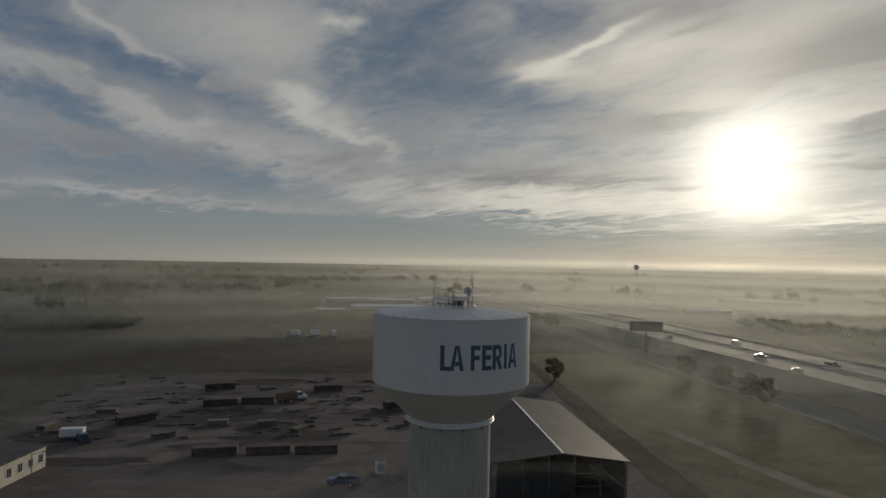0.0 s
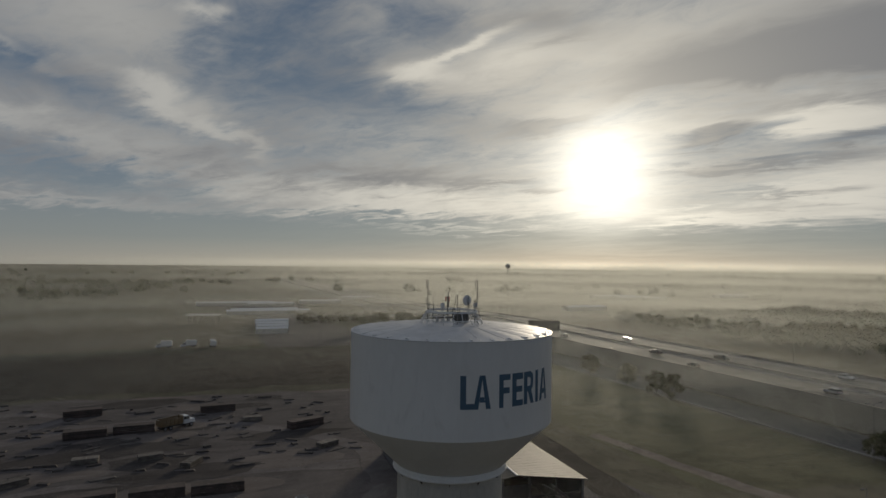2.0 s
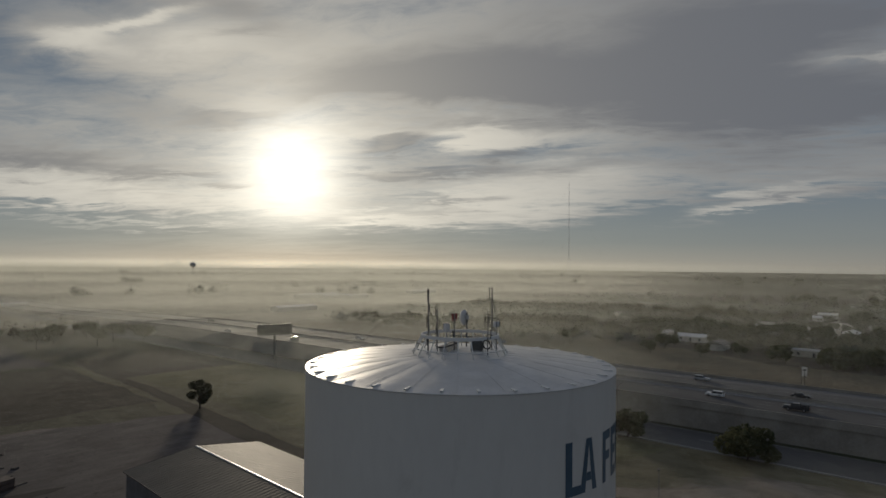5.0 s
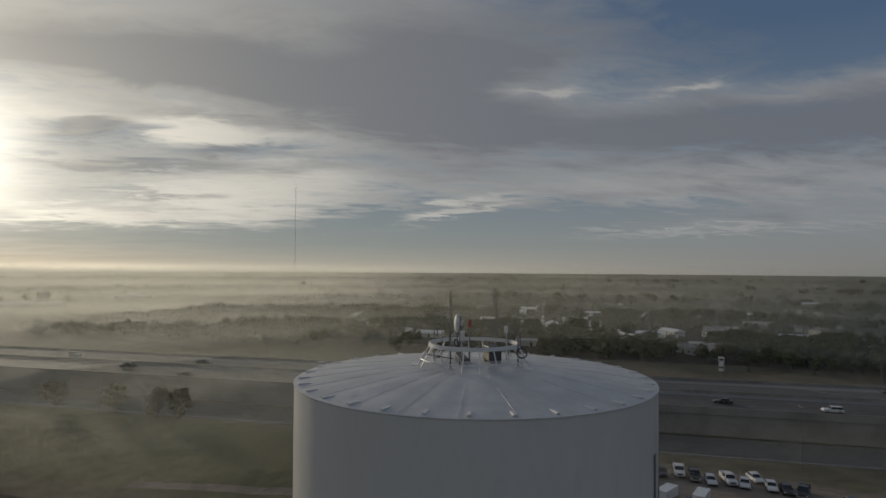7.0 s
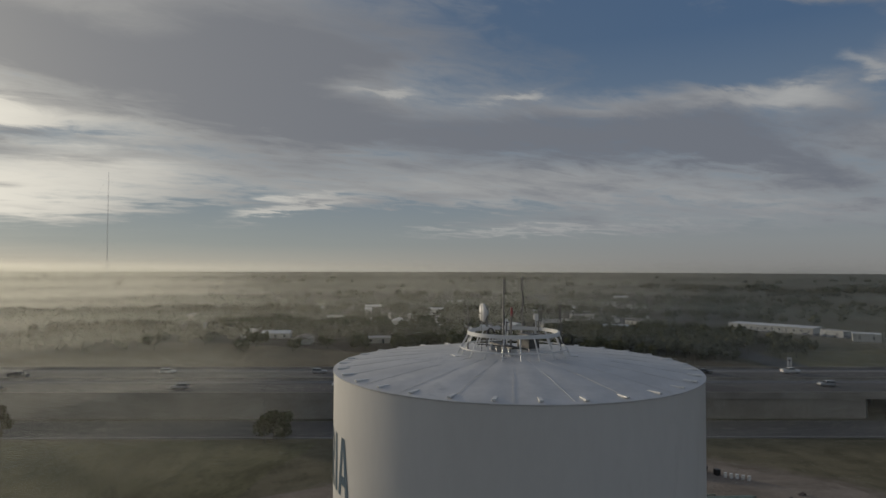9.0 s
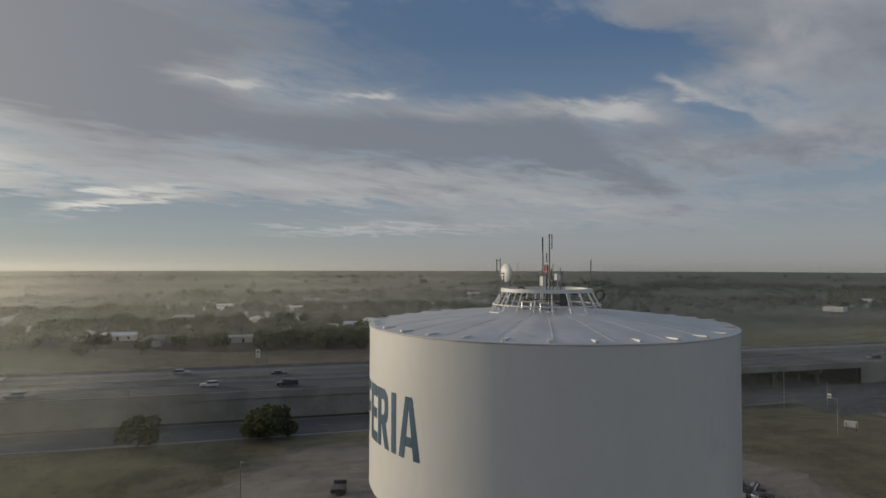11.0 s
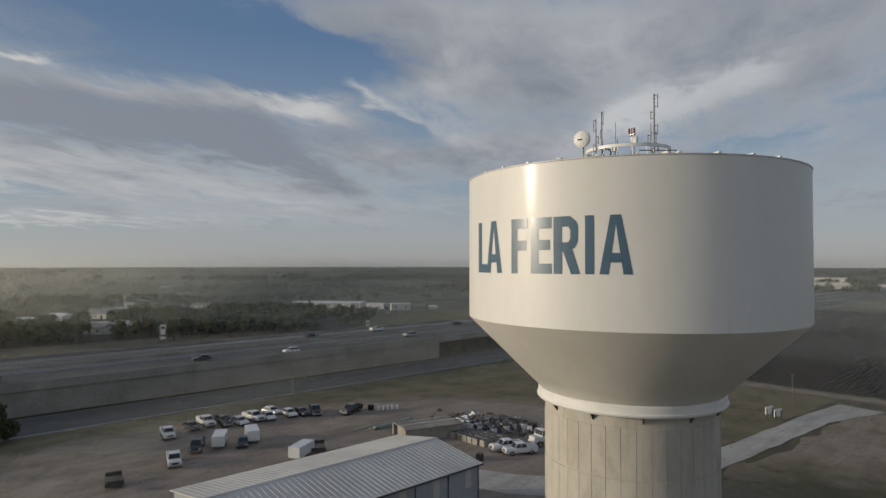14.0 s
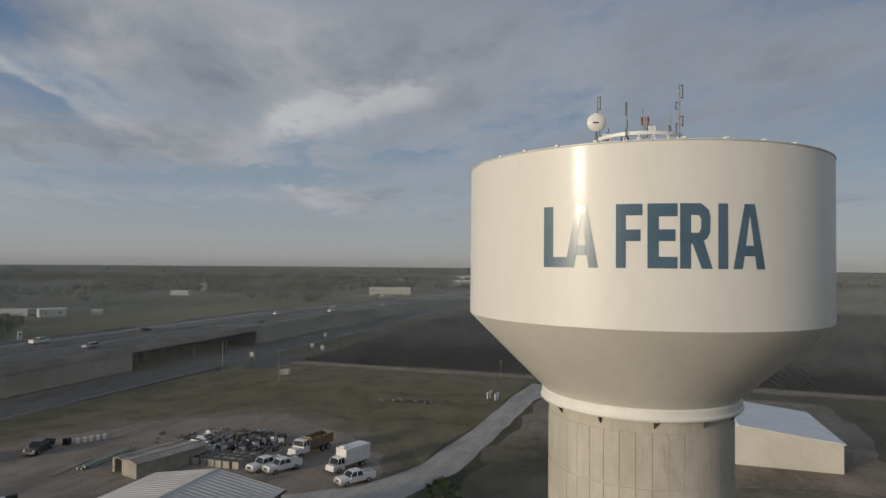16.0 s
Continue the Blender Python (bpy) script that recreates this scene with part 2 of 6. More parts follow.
# ---------------------------------------------------------------- materials
def material(name, dark, light, scale=1.0, rough=0.8, metal=0.0, bump=0.0, fine=12.0, random_tone=0.0, stain=None,
             stretch=(1, 1, 1), coat=0.0, detail=5.0, contrast=(0.35, 0.65), gloss=0.5):
    """A surface of two tones that mix at two scales, with fine relief; stain: a third tone in patches."""
    mat = bpy.data.materials.new(name)
    mat.use_nodes = True
    M = Tree(mat.node_tree)
    p = M.v("MULTIPLY", M.n("NewGeometry").outputs["Position"], stretch)
    a = M.noise(p, scale, detail, 0.6)
    b = M.noise(p, scale * fine, 3.0, 0.6)
    f = M.smooth(M.m("ADD", M.m("MULTIPLY", a, 0.72), M.m("MULTIPLY", b, 0.28)), *contrast)
    col = M.mix(f, dark, light)
    if stain:
        tone, size, lo = stain
        c = M.smooth(M.noise(p, size, 6.0, 0.65, 0.6), lo, lo + 0.16)
        col = M.mix(c, col, tone)
    if random_tone:
        r = M.n("ObjectInfo").outputs["Random"]
        k = M.m("ADD", 1.0 - random_tone, M.m("MULTIPLY", r, 2.0 * random_tone))
        col = M.v("SCALE", col, k)
    bsdf = M.n("BsdfPrincipled")
    M.put(bsdf.inputs["Base Color"], col)
    M.put(bsdf.inputs["Roughness"], M.m("ADD", rough - 0.06, M.m("MULTIPLY", b, 0.12)))
    bsdf.inputs["Metallic"].default_value = metal
    bsdf.inputs["Coat Weight"].default_value = coat
    bsdf.inputs["Coat Roughness"].default_value = 0.16
    bsdf.inputs["Specular IOR Level"].default_value = gloss
    if bump:
        bp = M.n("Bump")
        bp.inputs["Strength"].default_value = 0.6
        bp.inputs["Distance"].default_value = bump
        M.put(bp.inputs["Height"], M.m("ADD", a, M.m("MULTIPLY", b, 0.4)))
        M.put(bsdf.inputs["Normal"], bp.outputs[0])
    M.put(M.n("OutputMaterial").inputs[0], bsdf.outputs[0])
    return mat


def glass(name, tone):
    return material(name, tone, tone, 0.5, 0.12)


def earth(name, dark, light, patch_tone, streak=(1, 1, 1), patch_at=0.52, bump=0.05):
    """Soil or turf: broad patches, clumps, streaks and fine grain of three tones."""
    mat = bpy.data.materials.new(name)
    mat.use_nodes = True
    M = Tree(mat.node_tree)
    p = M.n("NewGeometry").outputs["Position"]
    broad = M.noise(p, 0.011, 5.0, 0.6, 0.4)
    clump = M.noise(p, 0.11, 6.0, 0.66, 0.5)
    lines = M.noise(M.v("MULTIPLY", p, streak), 0.22, 5.0, 0.62, 0.3)
    grain = M.noise(p, 1.6, 4.0, 0.7)
    f = M.m("ADD", M.m("MULTIPLY", clump, 0.4), M.m("ADD", M.m("MULTIPLY", lines, 0.34), M.m("MULTIPLY", grain, 0.26)))
    col = M.mix(M.smooth(f, 0.36, 0.64), dark, light)
    col = M.mix(M.smooth(M.m("ADD", M.m("MULTIPLY", broad, 0.7), M.m("MULTIPLY", clump, 0.3)), patch_at, patch_at + 0.13), col, patch_tone)
    speck = M.smooth(M.noise(p, 0.55, 3.0, 0.6), 0.60, 0.72)
    col = M.mix(M.m("MULTIPLY", speck, 0.55), col, tuple(0.55 * c for c in dark))
    bsdf = M.n("BsdfPrincipled")
    M.put(bsdf.inputs["Base Color"], col)
    bsdf.inputs["Roughness"].default_value = 0.95
    bsdf.inputs["Specular IOR Level"].default_value = 0.15
    bp = M.n("Bump")
    bp.inputs["Strength"].default_value = 0.7
    bp.inputs["Distance"].default_value = bump
    M.put(bp.inputs["Height"], f)
    M.put(bsdf.inputs["Normal"], bp.outputs[0])
    M.put(M.n("OutputMaterial").inputs[0], bsdf.outputs[0])
    return mat


GROUND = earth("dry_ground", (0.068, 0.063, 0.042), (0.138, 0.124, 0.082), (0.055, 0.060, 0.034), (1, 0.5, 1), 0.5)
GRASS = earth("rough_grass", (0.105, 0.096, 0.058), (0.198, 0.172, 0.112), (0.19, 0.155, 0.105), (1, 0.6, 1), 0.56)
MEADOW = earth("meadow_grass", (0.105, 0.098, 0.053), (0.195, 0.178, 0.1), (0.098, 0.088, 0.05), (0.5, 1.6, 1), 0.54)
YARD_EDGE = earth("trodden_edge", (0.145, 0.122, 0.094), (0.25, 0.213, 0.168), (0.115, 0.1, 0.07), (1.1, 0.6, 1), 0.5, 0.03)
YARD_RIM = earth("thin_turf", (0.125, 0.11, 0.074), (0.225, 0.194, 0.138), (0.10, 0.092, 0.056), (1.1, 0.6, 1), 0.5, 0.04)
TRACK = earth("worn_track", (0.125, 0.108, 0.098), (0.21, 0.184, 0.168), (0.095, 0.083, 0.075), (0.5, 1.2, 1), 0.52, 0.02)
WORN = earth("worn_turf", (0.125, 0.108, 0.078), (0.235, 0.202, 0.148), (0.10, 0.092, 0.06), (1.2, 0.5, 1), 0.52)
YARD = earth("caliche", (0.185, 0.155, 0.124), (0.315, 0.268, 0.22), (0.125, 0.104, 0.08), (1.4, 0.35, 1), 0.53, 0.03)
YARD_DARK = earth("oily_yard", (0.088, 0.076, 0.069), (0.16, 0.139, 0.126), (0.066, 0.057, 0.052), (0.4, 1.4, 1), 0.52, 0.04)
GRAVEL = earth("white_gravel", (0.30, 0.283, 0.255), (0.47, 0.448, 0.41), (0.255, 0.235, 0.205), (2.0, 0.2, 1), 0.56, 0.015)
DIRT_ROAD = earth("dirt_road", (0.17, 0.14, 0.108), (0.31, 0.262, 0.208), (0.13, 0.108, 0.078), (1, 1, 1), 0.54, 0.03)
BARE = earth("bare_earth", (0.155, 0.13, 0.10), (0.31, 0.262, 0.21), (0.09, 0.082, 0.05), (1.6, 0.4, 1), 0.5, 0.06)
PLOUGHED = earth("ploughed_soil", (0.024, 0.019, 0.016), (0.046, 0.037, 0.031), (0.032, 0.026, 0.022), (2.5, 0.1, 1), 0.55, 0.08)
FURROW = earth("furrow_soil", (0.026, 0.021, 0.018), (0.05, 0.041, 0.035), (0.033, 0.027, 0.023), (1, 0.2, 1), 0.55, 0.05)
TAN = earth("stubble_field", (0.115, 0.096, 0.065), (0.195, 0.165, 0.115), (0.10, 0.09, 0.058), (0.3, 1.6, 1), 0.54)
SCRUB_SOIL = earth("scrub_soil", (0.046, 0.039, 0.029), (0.088, 0.075, 0.056), (0.05, 0.045, 0.031), (1, 1, 1), 0.52, 0.08)
ASPHALT = material("asphalt", (0.088, 0.086, 0.083), (0.132, 0.128, 0.122), 0.07, 0.85, bump=0.006, fine=40,
                   gloss=0.12, stretch=(1, 0.12, 1))
HIGHWAY = material("worn_asphalt", (0.10, 0.097, 0.093), (0.152, 0.148, 0.14), 0.07, 0.8, bump=0.006, fine=40,
                   gloss=0.12, stretch=(1, 0.12, 1))
ROAD_CONC = material("road_concrete", (0.19, 0.183, 0.175), (0.29, 0.282, 0.265), 0.08, 0.8, bump=0.006, fine=30,
                     gloss=0.12, stretch=(1, 0.15, 1))
WALL_CONC = material("wall_concrete", (0.235, 0.215, 0.186), (0.34, 0.315, 0.272), 0.12, 0.9, bump=0.01, fine=14,
                     random_tone=0.06)
# Concrete darkened throughout: the deep shade under the deck is in its colour.
BRIDGE_CONC = material("shade_toned_bridge_concrete", (0.055, 0.051, 0.046), (0.11, 0.102, 0.092), 0.2, 0.92, bump=0.01, fine=12,
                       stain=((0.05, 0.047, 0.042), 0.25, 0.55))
PAINT_LINE = material("road_paint", (0.22, 0.215, 0.2), (0.42, 0.41, 0.385), 0.8, 0.7)
TANK_WHITE = material("tank_paint", (0.635, 0.622, 0.588), (0.70, 0.687, 0.653), 0.25, 0.48, fine=9, coat=0.1, stain=((0.597, 0.584, 0.55), 0.5, 0.58),
                      stretch=(1, 1, 0.35), contrast=(0.3, 0.7))
TANK_BASE = material("bowl_paint", (0.58, 0.56, 0.51), (0.645, 0.623, 0.57), 0.3, 0.42, fine=9, stretch=(1, 1, 0.4))
ROOF_PAINT = material("roof_paint", (0.50, 0.495, 0.48), (0.62, 0.61, 0.59), 0.5, 0.42, bump=0.012, fine=6,
                      stain=((0.42, 0.42, 0.42), 0.5, 0.6))
LETTER = material("letter_blue", (0.05, 0.10, 0.15), (0.068, 0.125, 0.185), 0.6, 0.35, fine=9, coat=0.35)
CONCRETE = material("pedestal_concrete", (0.37, 0.345, 0.30), (0.465, 0.437, 0.385), 0.5, 0.88, bump=0.008, fine=10,
                    random_tone=0.035, stain=((0.31, 0.285, 0.245), 0.35, 0.56), stretch=(1, 1, 0.4))
GALV = material("galvanised", (0.42, 0.43, 0.44), (0.6, 0.61, 0.62), 2.0, 0.4, 0.7, fine=8)
WHITE_STEEL = material("white_steel", (0.66, 0.655, 0.63), (0.72, 0.715, 0.69), 1.5, 0.45, fine=8)
DARK_STEEL = material("dark_steel", (0.05, 0.05, 0.05), (0.10, 0.10, 0.098), 1.5, 0.5, 0.4, fine=8)
RED_PLASTIC = material("red_plastic", (0.22, 0.02, 0.022), (0.32, 0.035, 0.03), 2.0, 0.4)
DISH_SKIN = material("dish_skin", (0.62, 0.61, 0.58), (0.74, 0.73, 0.70), 1.5, 0.5)
METAL_ROOF = material("metal_roof", (0.43, 0.415, 0.385), (0.53, 0.515, 0.48), 0.2, 0.58, 0.0, fine=10,
                      stain=((0.37, 0.355, 0.33), 0.14, 0.6))
OLD_ROOF = material("old_metal_roof", (0.036, 0.034, 0.032), (0.062, 0.058, 0.053), 0.2, 0.62, 0.0, fine=10, gloss=0.3,
                    stain=((0.06, 0.05, 0.042), 0.14, 0.56))
OLD_WALL = material("old_metal_wall", (0.10, 0.10, 0.105), (0.16, 0.16, 0.165), 0.3, 0.6, 0.1, fine=10)
MAST_GREY = material("mast_grey", (0.14, 0.137, 0.132), (0.23, 0.225, 0.22), 2.0, 0.5, 0.3, fine=8)
METAL_WALL = material("metal_wall", (0.30, 0.32, 0.34), (0.38, 0.40, 0.42), 0.3, 0.5, 0.1, fine=10)
OLD_SHEET = material("weathered_sheet", (0.20, 0.183, 0.155), (0.34, 0.312, 0.268), 0.35, 0.7, fine=9, stain=((0.15, 0.12, 0.095), 0.3, 0.56))
OLD_CREAM = material("stained_cream_wall", (0.24, 0.222, 0.185), (0.36, 0.335, 0.285), 0.4, 0.75, fine=9, stain=((0.16, 0.14, 0.11), 0.35, 0.58))
SHED_WALL = material("pale_shed_wall", (0.44, 0.425, 0.38), (0.51, 0.49, 0.44), 0.3, 0.6, fine=8)
WHITE_ROOF = material("white_metal_roof", (0.66, 0.67, 0.67), (0.76, 0.765, 0.76), 0.25, 0.5, fine=8)
CREAM_WALL = material("cream_metal_wall", (0.44, 0.42, 0.36), (0.53, 0.505, 0.44), 0.3, 0.6, fine=8)
PALE_WALL = material("pale_wall", (0.42, 0.41, 0.38), (0.55, 0.54, 0.50), 0.3, 0.7, random_tone=0.2)
HOUSE_ROOF = material("house_roof", (0.16, 0.155, 0.15), (0.30, 0.29, 0.28), 0.3, 0.8, random_tone=0.5)
# near-black tone for the shade inside the storage hall
INSIDE_SHADE = material("interior_shade", (0.02, 0.02, 0.02), (0.04, 0.038, 0.035), 0.5, 0.9)
DARK_ROOF = material("dark_roof", (0.045, 0.043, 0.042), (0.085, 0.08, 0.076), 0.3, 0.8)
GREEN_PIPE = material("pale_green_pipe", (0.20, 0.24, 0.19), (0.30, 0.34, 0.27), 0.8, 0.5, fine=8, random_tone=0.15)
JUNK = material("weathered_junk", (0.045, 0.036, 0.032), (0.105, 0.09, 0.08), 0.5, 0.9, fine=8)
RUST = material("rusty_steel", (0.055, 0.042, 0.036), (0.115, 0.085, 0.07), 0.6, 0.85, fine=8, random_tone=0.3)
WOOD = material("grey_timber", (0.10, 0.085, 0.07), (0.2, 0.175, 0.145), 1.0, 0.9, random_tone=0.3)
BARK = material("bark", (0.06, 0.05, 0.04), (0.12, 0.10, 0.08), 1.5, 0.95, bump=0.02)
TYRE = material("tyre_rubber", (0.018, 0.018, 0.018), (0.03, 0.03, 0.03), 4.0, 0.85)
RIM = material("rim_metal", (0.35, 0.35, 0.36), (0.5, 0.5, 0.52), 3.0, 0.35, 0.8)
CAR_GLASS = glass("car_glass", (0.02, 0.024, 0.028))
PANE = glass("window_pane", (0.03, 0.035, 0.04))
LAMP_GLASS = material("lamp_glass", (0.6, 0.6, 0.58), (0.7, 0.7, 0.68), 2.0, 0.15)
TAIL_GLASS = material("tail_lamp_glass", (0.35, 0.02, 0.02), (0.45, 0.04, 0.03), 2.0, 0.2)
PAINTS = {"white": (0.70, 0.70, 0.69), "silver": (0.36, 0.37, 0.38), "dark": (0.035, 0.037, 0.042),
          "black": (0.015, 0.015, 0.017), "red": (0.20, 0.03, 0.025), "blue": (0.05, 0.08, 0.15),
          "tan": (0.28, 0.23, 0.17), "orange": (0.20, 0.14, 0.075)}
PAINT = {k: material(k + "_car_paint", tuple(0.9 * c for c in v), v, 0.8, 0.28, fine=9, coat=0.4) for k, v in PAINTS.items()}


def leaf_material(name, dark, light):
    mat = bpy.data.materials.new(name)
    mat.use_nodes = True
    M = Tree(mat.node_tree)
    geo = M.n("NewGeometry")
    big = M.noise(geo.outputs["Position"], 0.09, 3.0, 0.6)
    f = M.m("ADD", M.m("MULTIPLY", geo.outputs["Random Per Island"], 0.6), M.m("MULTIPLY", M.smooth(big, 0.35, 0.65), 0.4))
    col = M.mix(f, dark, light)
    d, tr, out = M.n("BsdfDiffuse"), M.n("BsdfTranslucent"), M.n("MixShader")
    M.put(d.inputs[0], col)
    M.put(tr.inputs[0], col)
    out.inputs[0].default_value = 0.3
    M.put(out.inputs[1], d.outputs[0])
    M.put(out.inputs[2], tr.outputs[0])
    M.put(M.n("OutputMaterial").inputs[0], out.outputs[0])
    return mat


LEAF = leaf_material("leaves", (0.058, 0.064, 0.037), (0.142, 0.144, 0.085))
LEAF_DRY = leaf_material("dry_leaves", (0.055, 0.053, 0.03), (0.14, 0.125, 0.075))
PALM_LEAF = leaf_material("palm_leaves", (0.03, 0.045, 0.02), (0.09, 0.11, 0.05))


def mist_material():
    """Water droplets: most of the light passes on through them."""
    mat = bpy.data.materials.new("mist")
    mat.use_nodes = True
    M = Tree(mat.node_tree)
    tr, df, drop = M.n("BsdfTranslucent"), M.n("BsdfDiffuse"), M.n("MixShader")
    tr.inputs[0].default_value = df.inputs[0].default_value = (0.74, 0.75, 0.68, 1)
    drop.inputs[0].default_value = 0.14
    M.put(drop.inputs[1], tr.outputs[0])
    M.put(drop.inputs[2], df.outputs[0])
    M.put(M.n("OutputMaterial").inputs[0], drop.outputs[0])
    return mat


MIST = mist_material()


# ---------------------------------------------------------------- building tools
def add_box(bm, x0, x1, y0, y1, z0, z1, bevel=0.0, top=(1.0, 1.0), shift=(0.0, 0.0)):
    """A box; top: how far its upper face shrinks in x and y, shift: how far it moves."""
    cx, cy = (x0 + x1) / 2, (y0 + y1) / 2
    hx, hy = (x1 - x0) / 2, (y1 - y0) / 2
    vs = []
    for z, kx, ky, sx, sy in ((z0, 1, 1, 0, 0), (z1, top[0], top[1], shift[0], shift[1])):
        for ux, uy in ((-1, -1), (1, -1), (1, 1), (-1, 1)):
            vs.append(bm.verts.new((cx + sx + ux * hx * kx, cy + sy + uy * hy * ky, z)))
    fs = [(3, 2, 1, 0), (4, 5, 6, 7), (0, 1, 5, 4), (1, 2, 6, 5), (2, 3, 7, 6), (3, 0, 4, 7)]
    faces = [bm.faces.new([vs[i] for i in f]) for f in fs]
    if bevel:
        edges = list({e for f in faces for e in f.edges})
        bmesh.ops.bevel(bm, geom=edges, offset=bevel, segments=2, affect="EDGES", profile=0.6)
    return bm


def add_tube(bm, a, b, ra, rb=None, n=8, caps=True):
    a, b = Vector(a), Vector(b)
    rb = ra if rb is None else rb
    q = (b - a).to_track_quat("Z", "Y")
    rings = []
    for p, r in ((a, ra), (b, rb)):
        rings.append([bm.verts.new(p + q @ Vector((r * math.cos(2 * math.pi * i / n), r * math.sin(2 * math.pi * i / n), 0)))
                      for i in range(n)])
    for i in range(n):
        j = (i + 1) % n
        bm.faces.new((rings[0][i], rings[0][j], rings[1][j], rings[1][i]))
    if caps:
        bm.faces.new(rings[0][::-1])
        bm.faces.new(rings[1])
    return bm


def add_lathe(bm, profile, n=96, close=False):
    rings = [[bm.verts.new((r * math.cos(2 * math.pi * i / n), r * math.sin(2 * math.pi * i / n), z)) for i in range(n)]
             for r, z in profile]
    pairs = list(zip(rings, rings[1:])) + ([(rings[-1], rings[0])] if close else [])
    for a, b in pairs:
        for i in range(n):
            j = (i + 1) % n
            bm.faces.new((a[i], a[j], b[j], b[i]))
    return bm


def add_ring(bm, r, z, thick, n=64, sides=6):
    prof = [(r + thick * math.cos(2 * math.pi * k / sides), z + thick * math.sin(2 * math.pi * k / sides)) for k in range(sides)]
    return add_lathe(bm, prof, n, True)


def add_poly(bm, pts, z):
    f = bm.faces.new([bm.verts.new((x, y, z)) for x, y in pts])
    f.normal_update()
    if f.normal.z < 0:
        f.normal_flip()
    return f


def finish(name, bm, mat, smooth=False):
    me = bpy.data.meshes.new(name)
    bm.to_mesh(me)
    bm.free()
    me.materials.append(mat)
    if smooth:
        me.shade_smooth()
        try:
            me.set_sharp_from_angle(angle=radians(35))
        except AttributeError:
            pass
    return me


def part(name, bm, mat, parent, label="", smooth=False):
    ob = new(name, finish(name, bm, mat, smooth))
    ob.parent = parent
    if label:
        tagged(ob, label)
    return ob


def thing(name, label, category, group="", at=(0, 0, 0), turn=0.0):
    ob = new(name)
    ob.empty_display_size = 0.3
    ob.matrix_basis = pose(*at, 0, 0, turn)
    return tagged(ob, label, category, group)


def structure(name, bm, mat, label="", smooth=False):
    ob = new(name, finish(name, bm, mat, smooth))
    return tagged(ob, label or name.replace("_", " "), "", "", "structure")


def wobbly(pts, step=6.0, size=0.8, seed=1):
    """A polygon with its sides cut into short, uneven lengths."""
    rnd = random.Random(seed)
    out = []
    for i, (x, y) in enumerate(pts):
        u, v = pts[(i + 1) % len(pts)]
        n = max(1, int(math.hypot(u - x, v - y) / step))
        for k in range(n):
            out.append((x + (u - x) * k / n + rnd.uniform(-size, size) * (k > 0),
                        y + (v - y) * k / n + rnd.uniform(-size, size) * (k > 0)))
    return out


def patch(name, pts, mat, z, label, step=6.0, size=0.8, seed=1):
    bm = bmesh.new()
    add_poly(bm, wobbly(pts, step, size, seed), z)
    bmesh.ops.triangulate(bm, faces=bm.faces[:])
    return structure(name, bm, mat, label)


def strip(pts, widths):
    """Outline of a road along a line of points."""
    left, right = [], []
    for i, p in enumerate(pts):
        a, b = Vector(pts[max(i - 1, 0)]), Vector(pts[min(i + 1, len(pts) - 1)])
        d = (b - a).normalized()
        w = widths[i] / 2
        left.append((p[0] - d.y * w, p[1] + d.x * w))
        right.append((p[0] + d.y * w, p[1] - d.x * w))
    return left + right[::-1]


# ---------------------------------------------------------------- the land
bm = bmesh.new()
rings = [0, 60, 150, 300, 600, 1200, 2400, 4850]
last = None
for r in rings:
    cur = [bm.verts.new((r * math.cos(2 * math.pi * k / 72), r * math.sin(2 * math.pi * k / 72), 0.0)) for k in range(72 if r else 1)]
    if last and len(last) == 1:
        for k in range(72):
            bm.faces.new((last[0], cur[k], cur[(k + 1) % 72]))
    elif last:
        for k in range(72):
            bm.faces.new((last[k], cur[k], cur[(k + 1) % 72], last[(k + 1) % 72]))
    last = cur
structure("ground", bm, GROUND, "flat dry farmland with brown and olive patches")

patch("grass_verge", [(26, -137), (112, -137), (118, -60), (119, 60), (121, 240), (64, 240), (46, 36), (31, 30), (31, -58), (29, -84)],
      GRASS, 0.02, "rough grass beside the frontage road", 8, 1.5, 3)
patch("meadow", [(67, 42), (114, 30), (116, 230), (74, 236)], MEADOW, 0.04, "olive meadow beside the highway", 9, 1.2, 4)
YARD_OUTLINE = [(31, -40), (30, 30), (70, 28), (84, 22), (106, 8), (107, -30), (98, -56), (88, -72), (68, -84), (50, -74), (38, -64), (32, -50)]


def swell(pts, d):
    cx, cy = sum(p[0] for p in pts) / len(pts), sum(p[1] for p in pts) / len(pts)
    return [(x + d * (x - cx) / math.hypot(x - cx, y - cy), y + d * (y - cy) / math.hypot(x - cx, y - cy)) for x, y in pts]


patch("yard_rim", swell(YARD_OUTLINE, 4.2), YARD_RIM, 0.035, "thin worn turf round the yard", 3, 1.9, 31)
patch("yard_edge", swell(YARD_OUTLINE, 1.6), YARD_EDGE, 0.040, "trodden dirt at the yard's edge", 3, 1.7, 32)
patch("yard_ground", swell(YARD_OUTLINE, -0.8), YARD, 0.046, "pale caliche yard with tyre marks", 3, 1.6, 5)
patch("north_yard_ground", [(-85, 34), (-90, 150), (-60, 160), (20, 152), (58, 140), (57, 40), (30, 30), (-40, 28)],
      YARD_DARK, 0.03, "dark dirt yard with stains", 7, 1.8, 6)
patch("dark_field", [(66, 206), (114, 203), (116, 262), (71, 258)], SCRUB_SOIL, 0.045, "dark brown field strip beyond the meadow", 8, 1.2, 40)
STAIN = earth("stained_dirt", (0.05, 0.043, 0.039), (0.092, 0.079, 0.071), (0.042, 0.036, 0.032), (0.4, 1.4, 1), 0.5, 0.04)
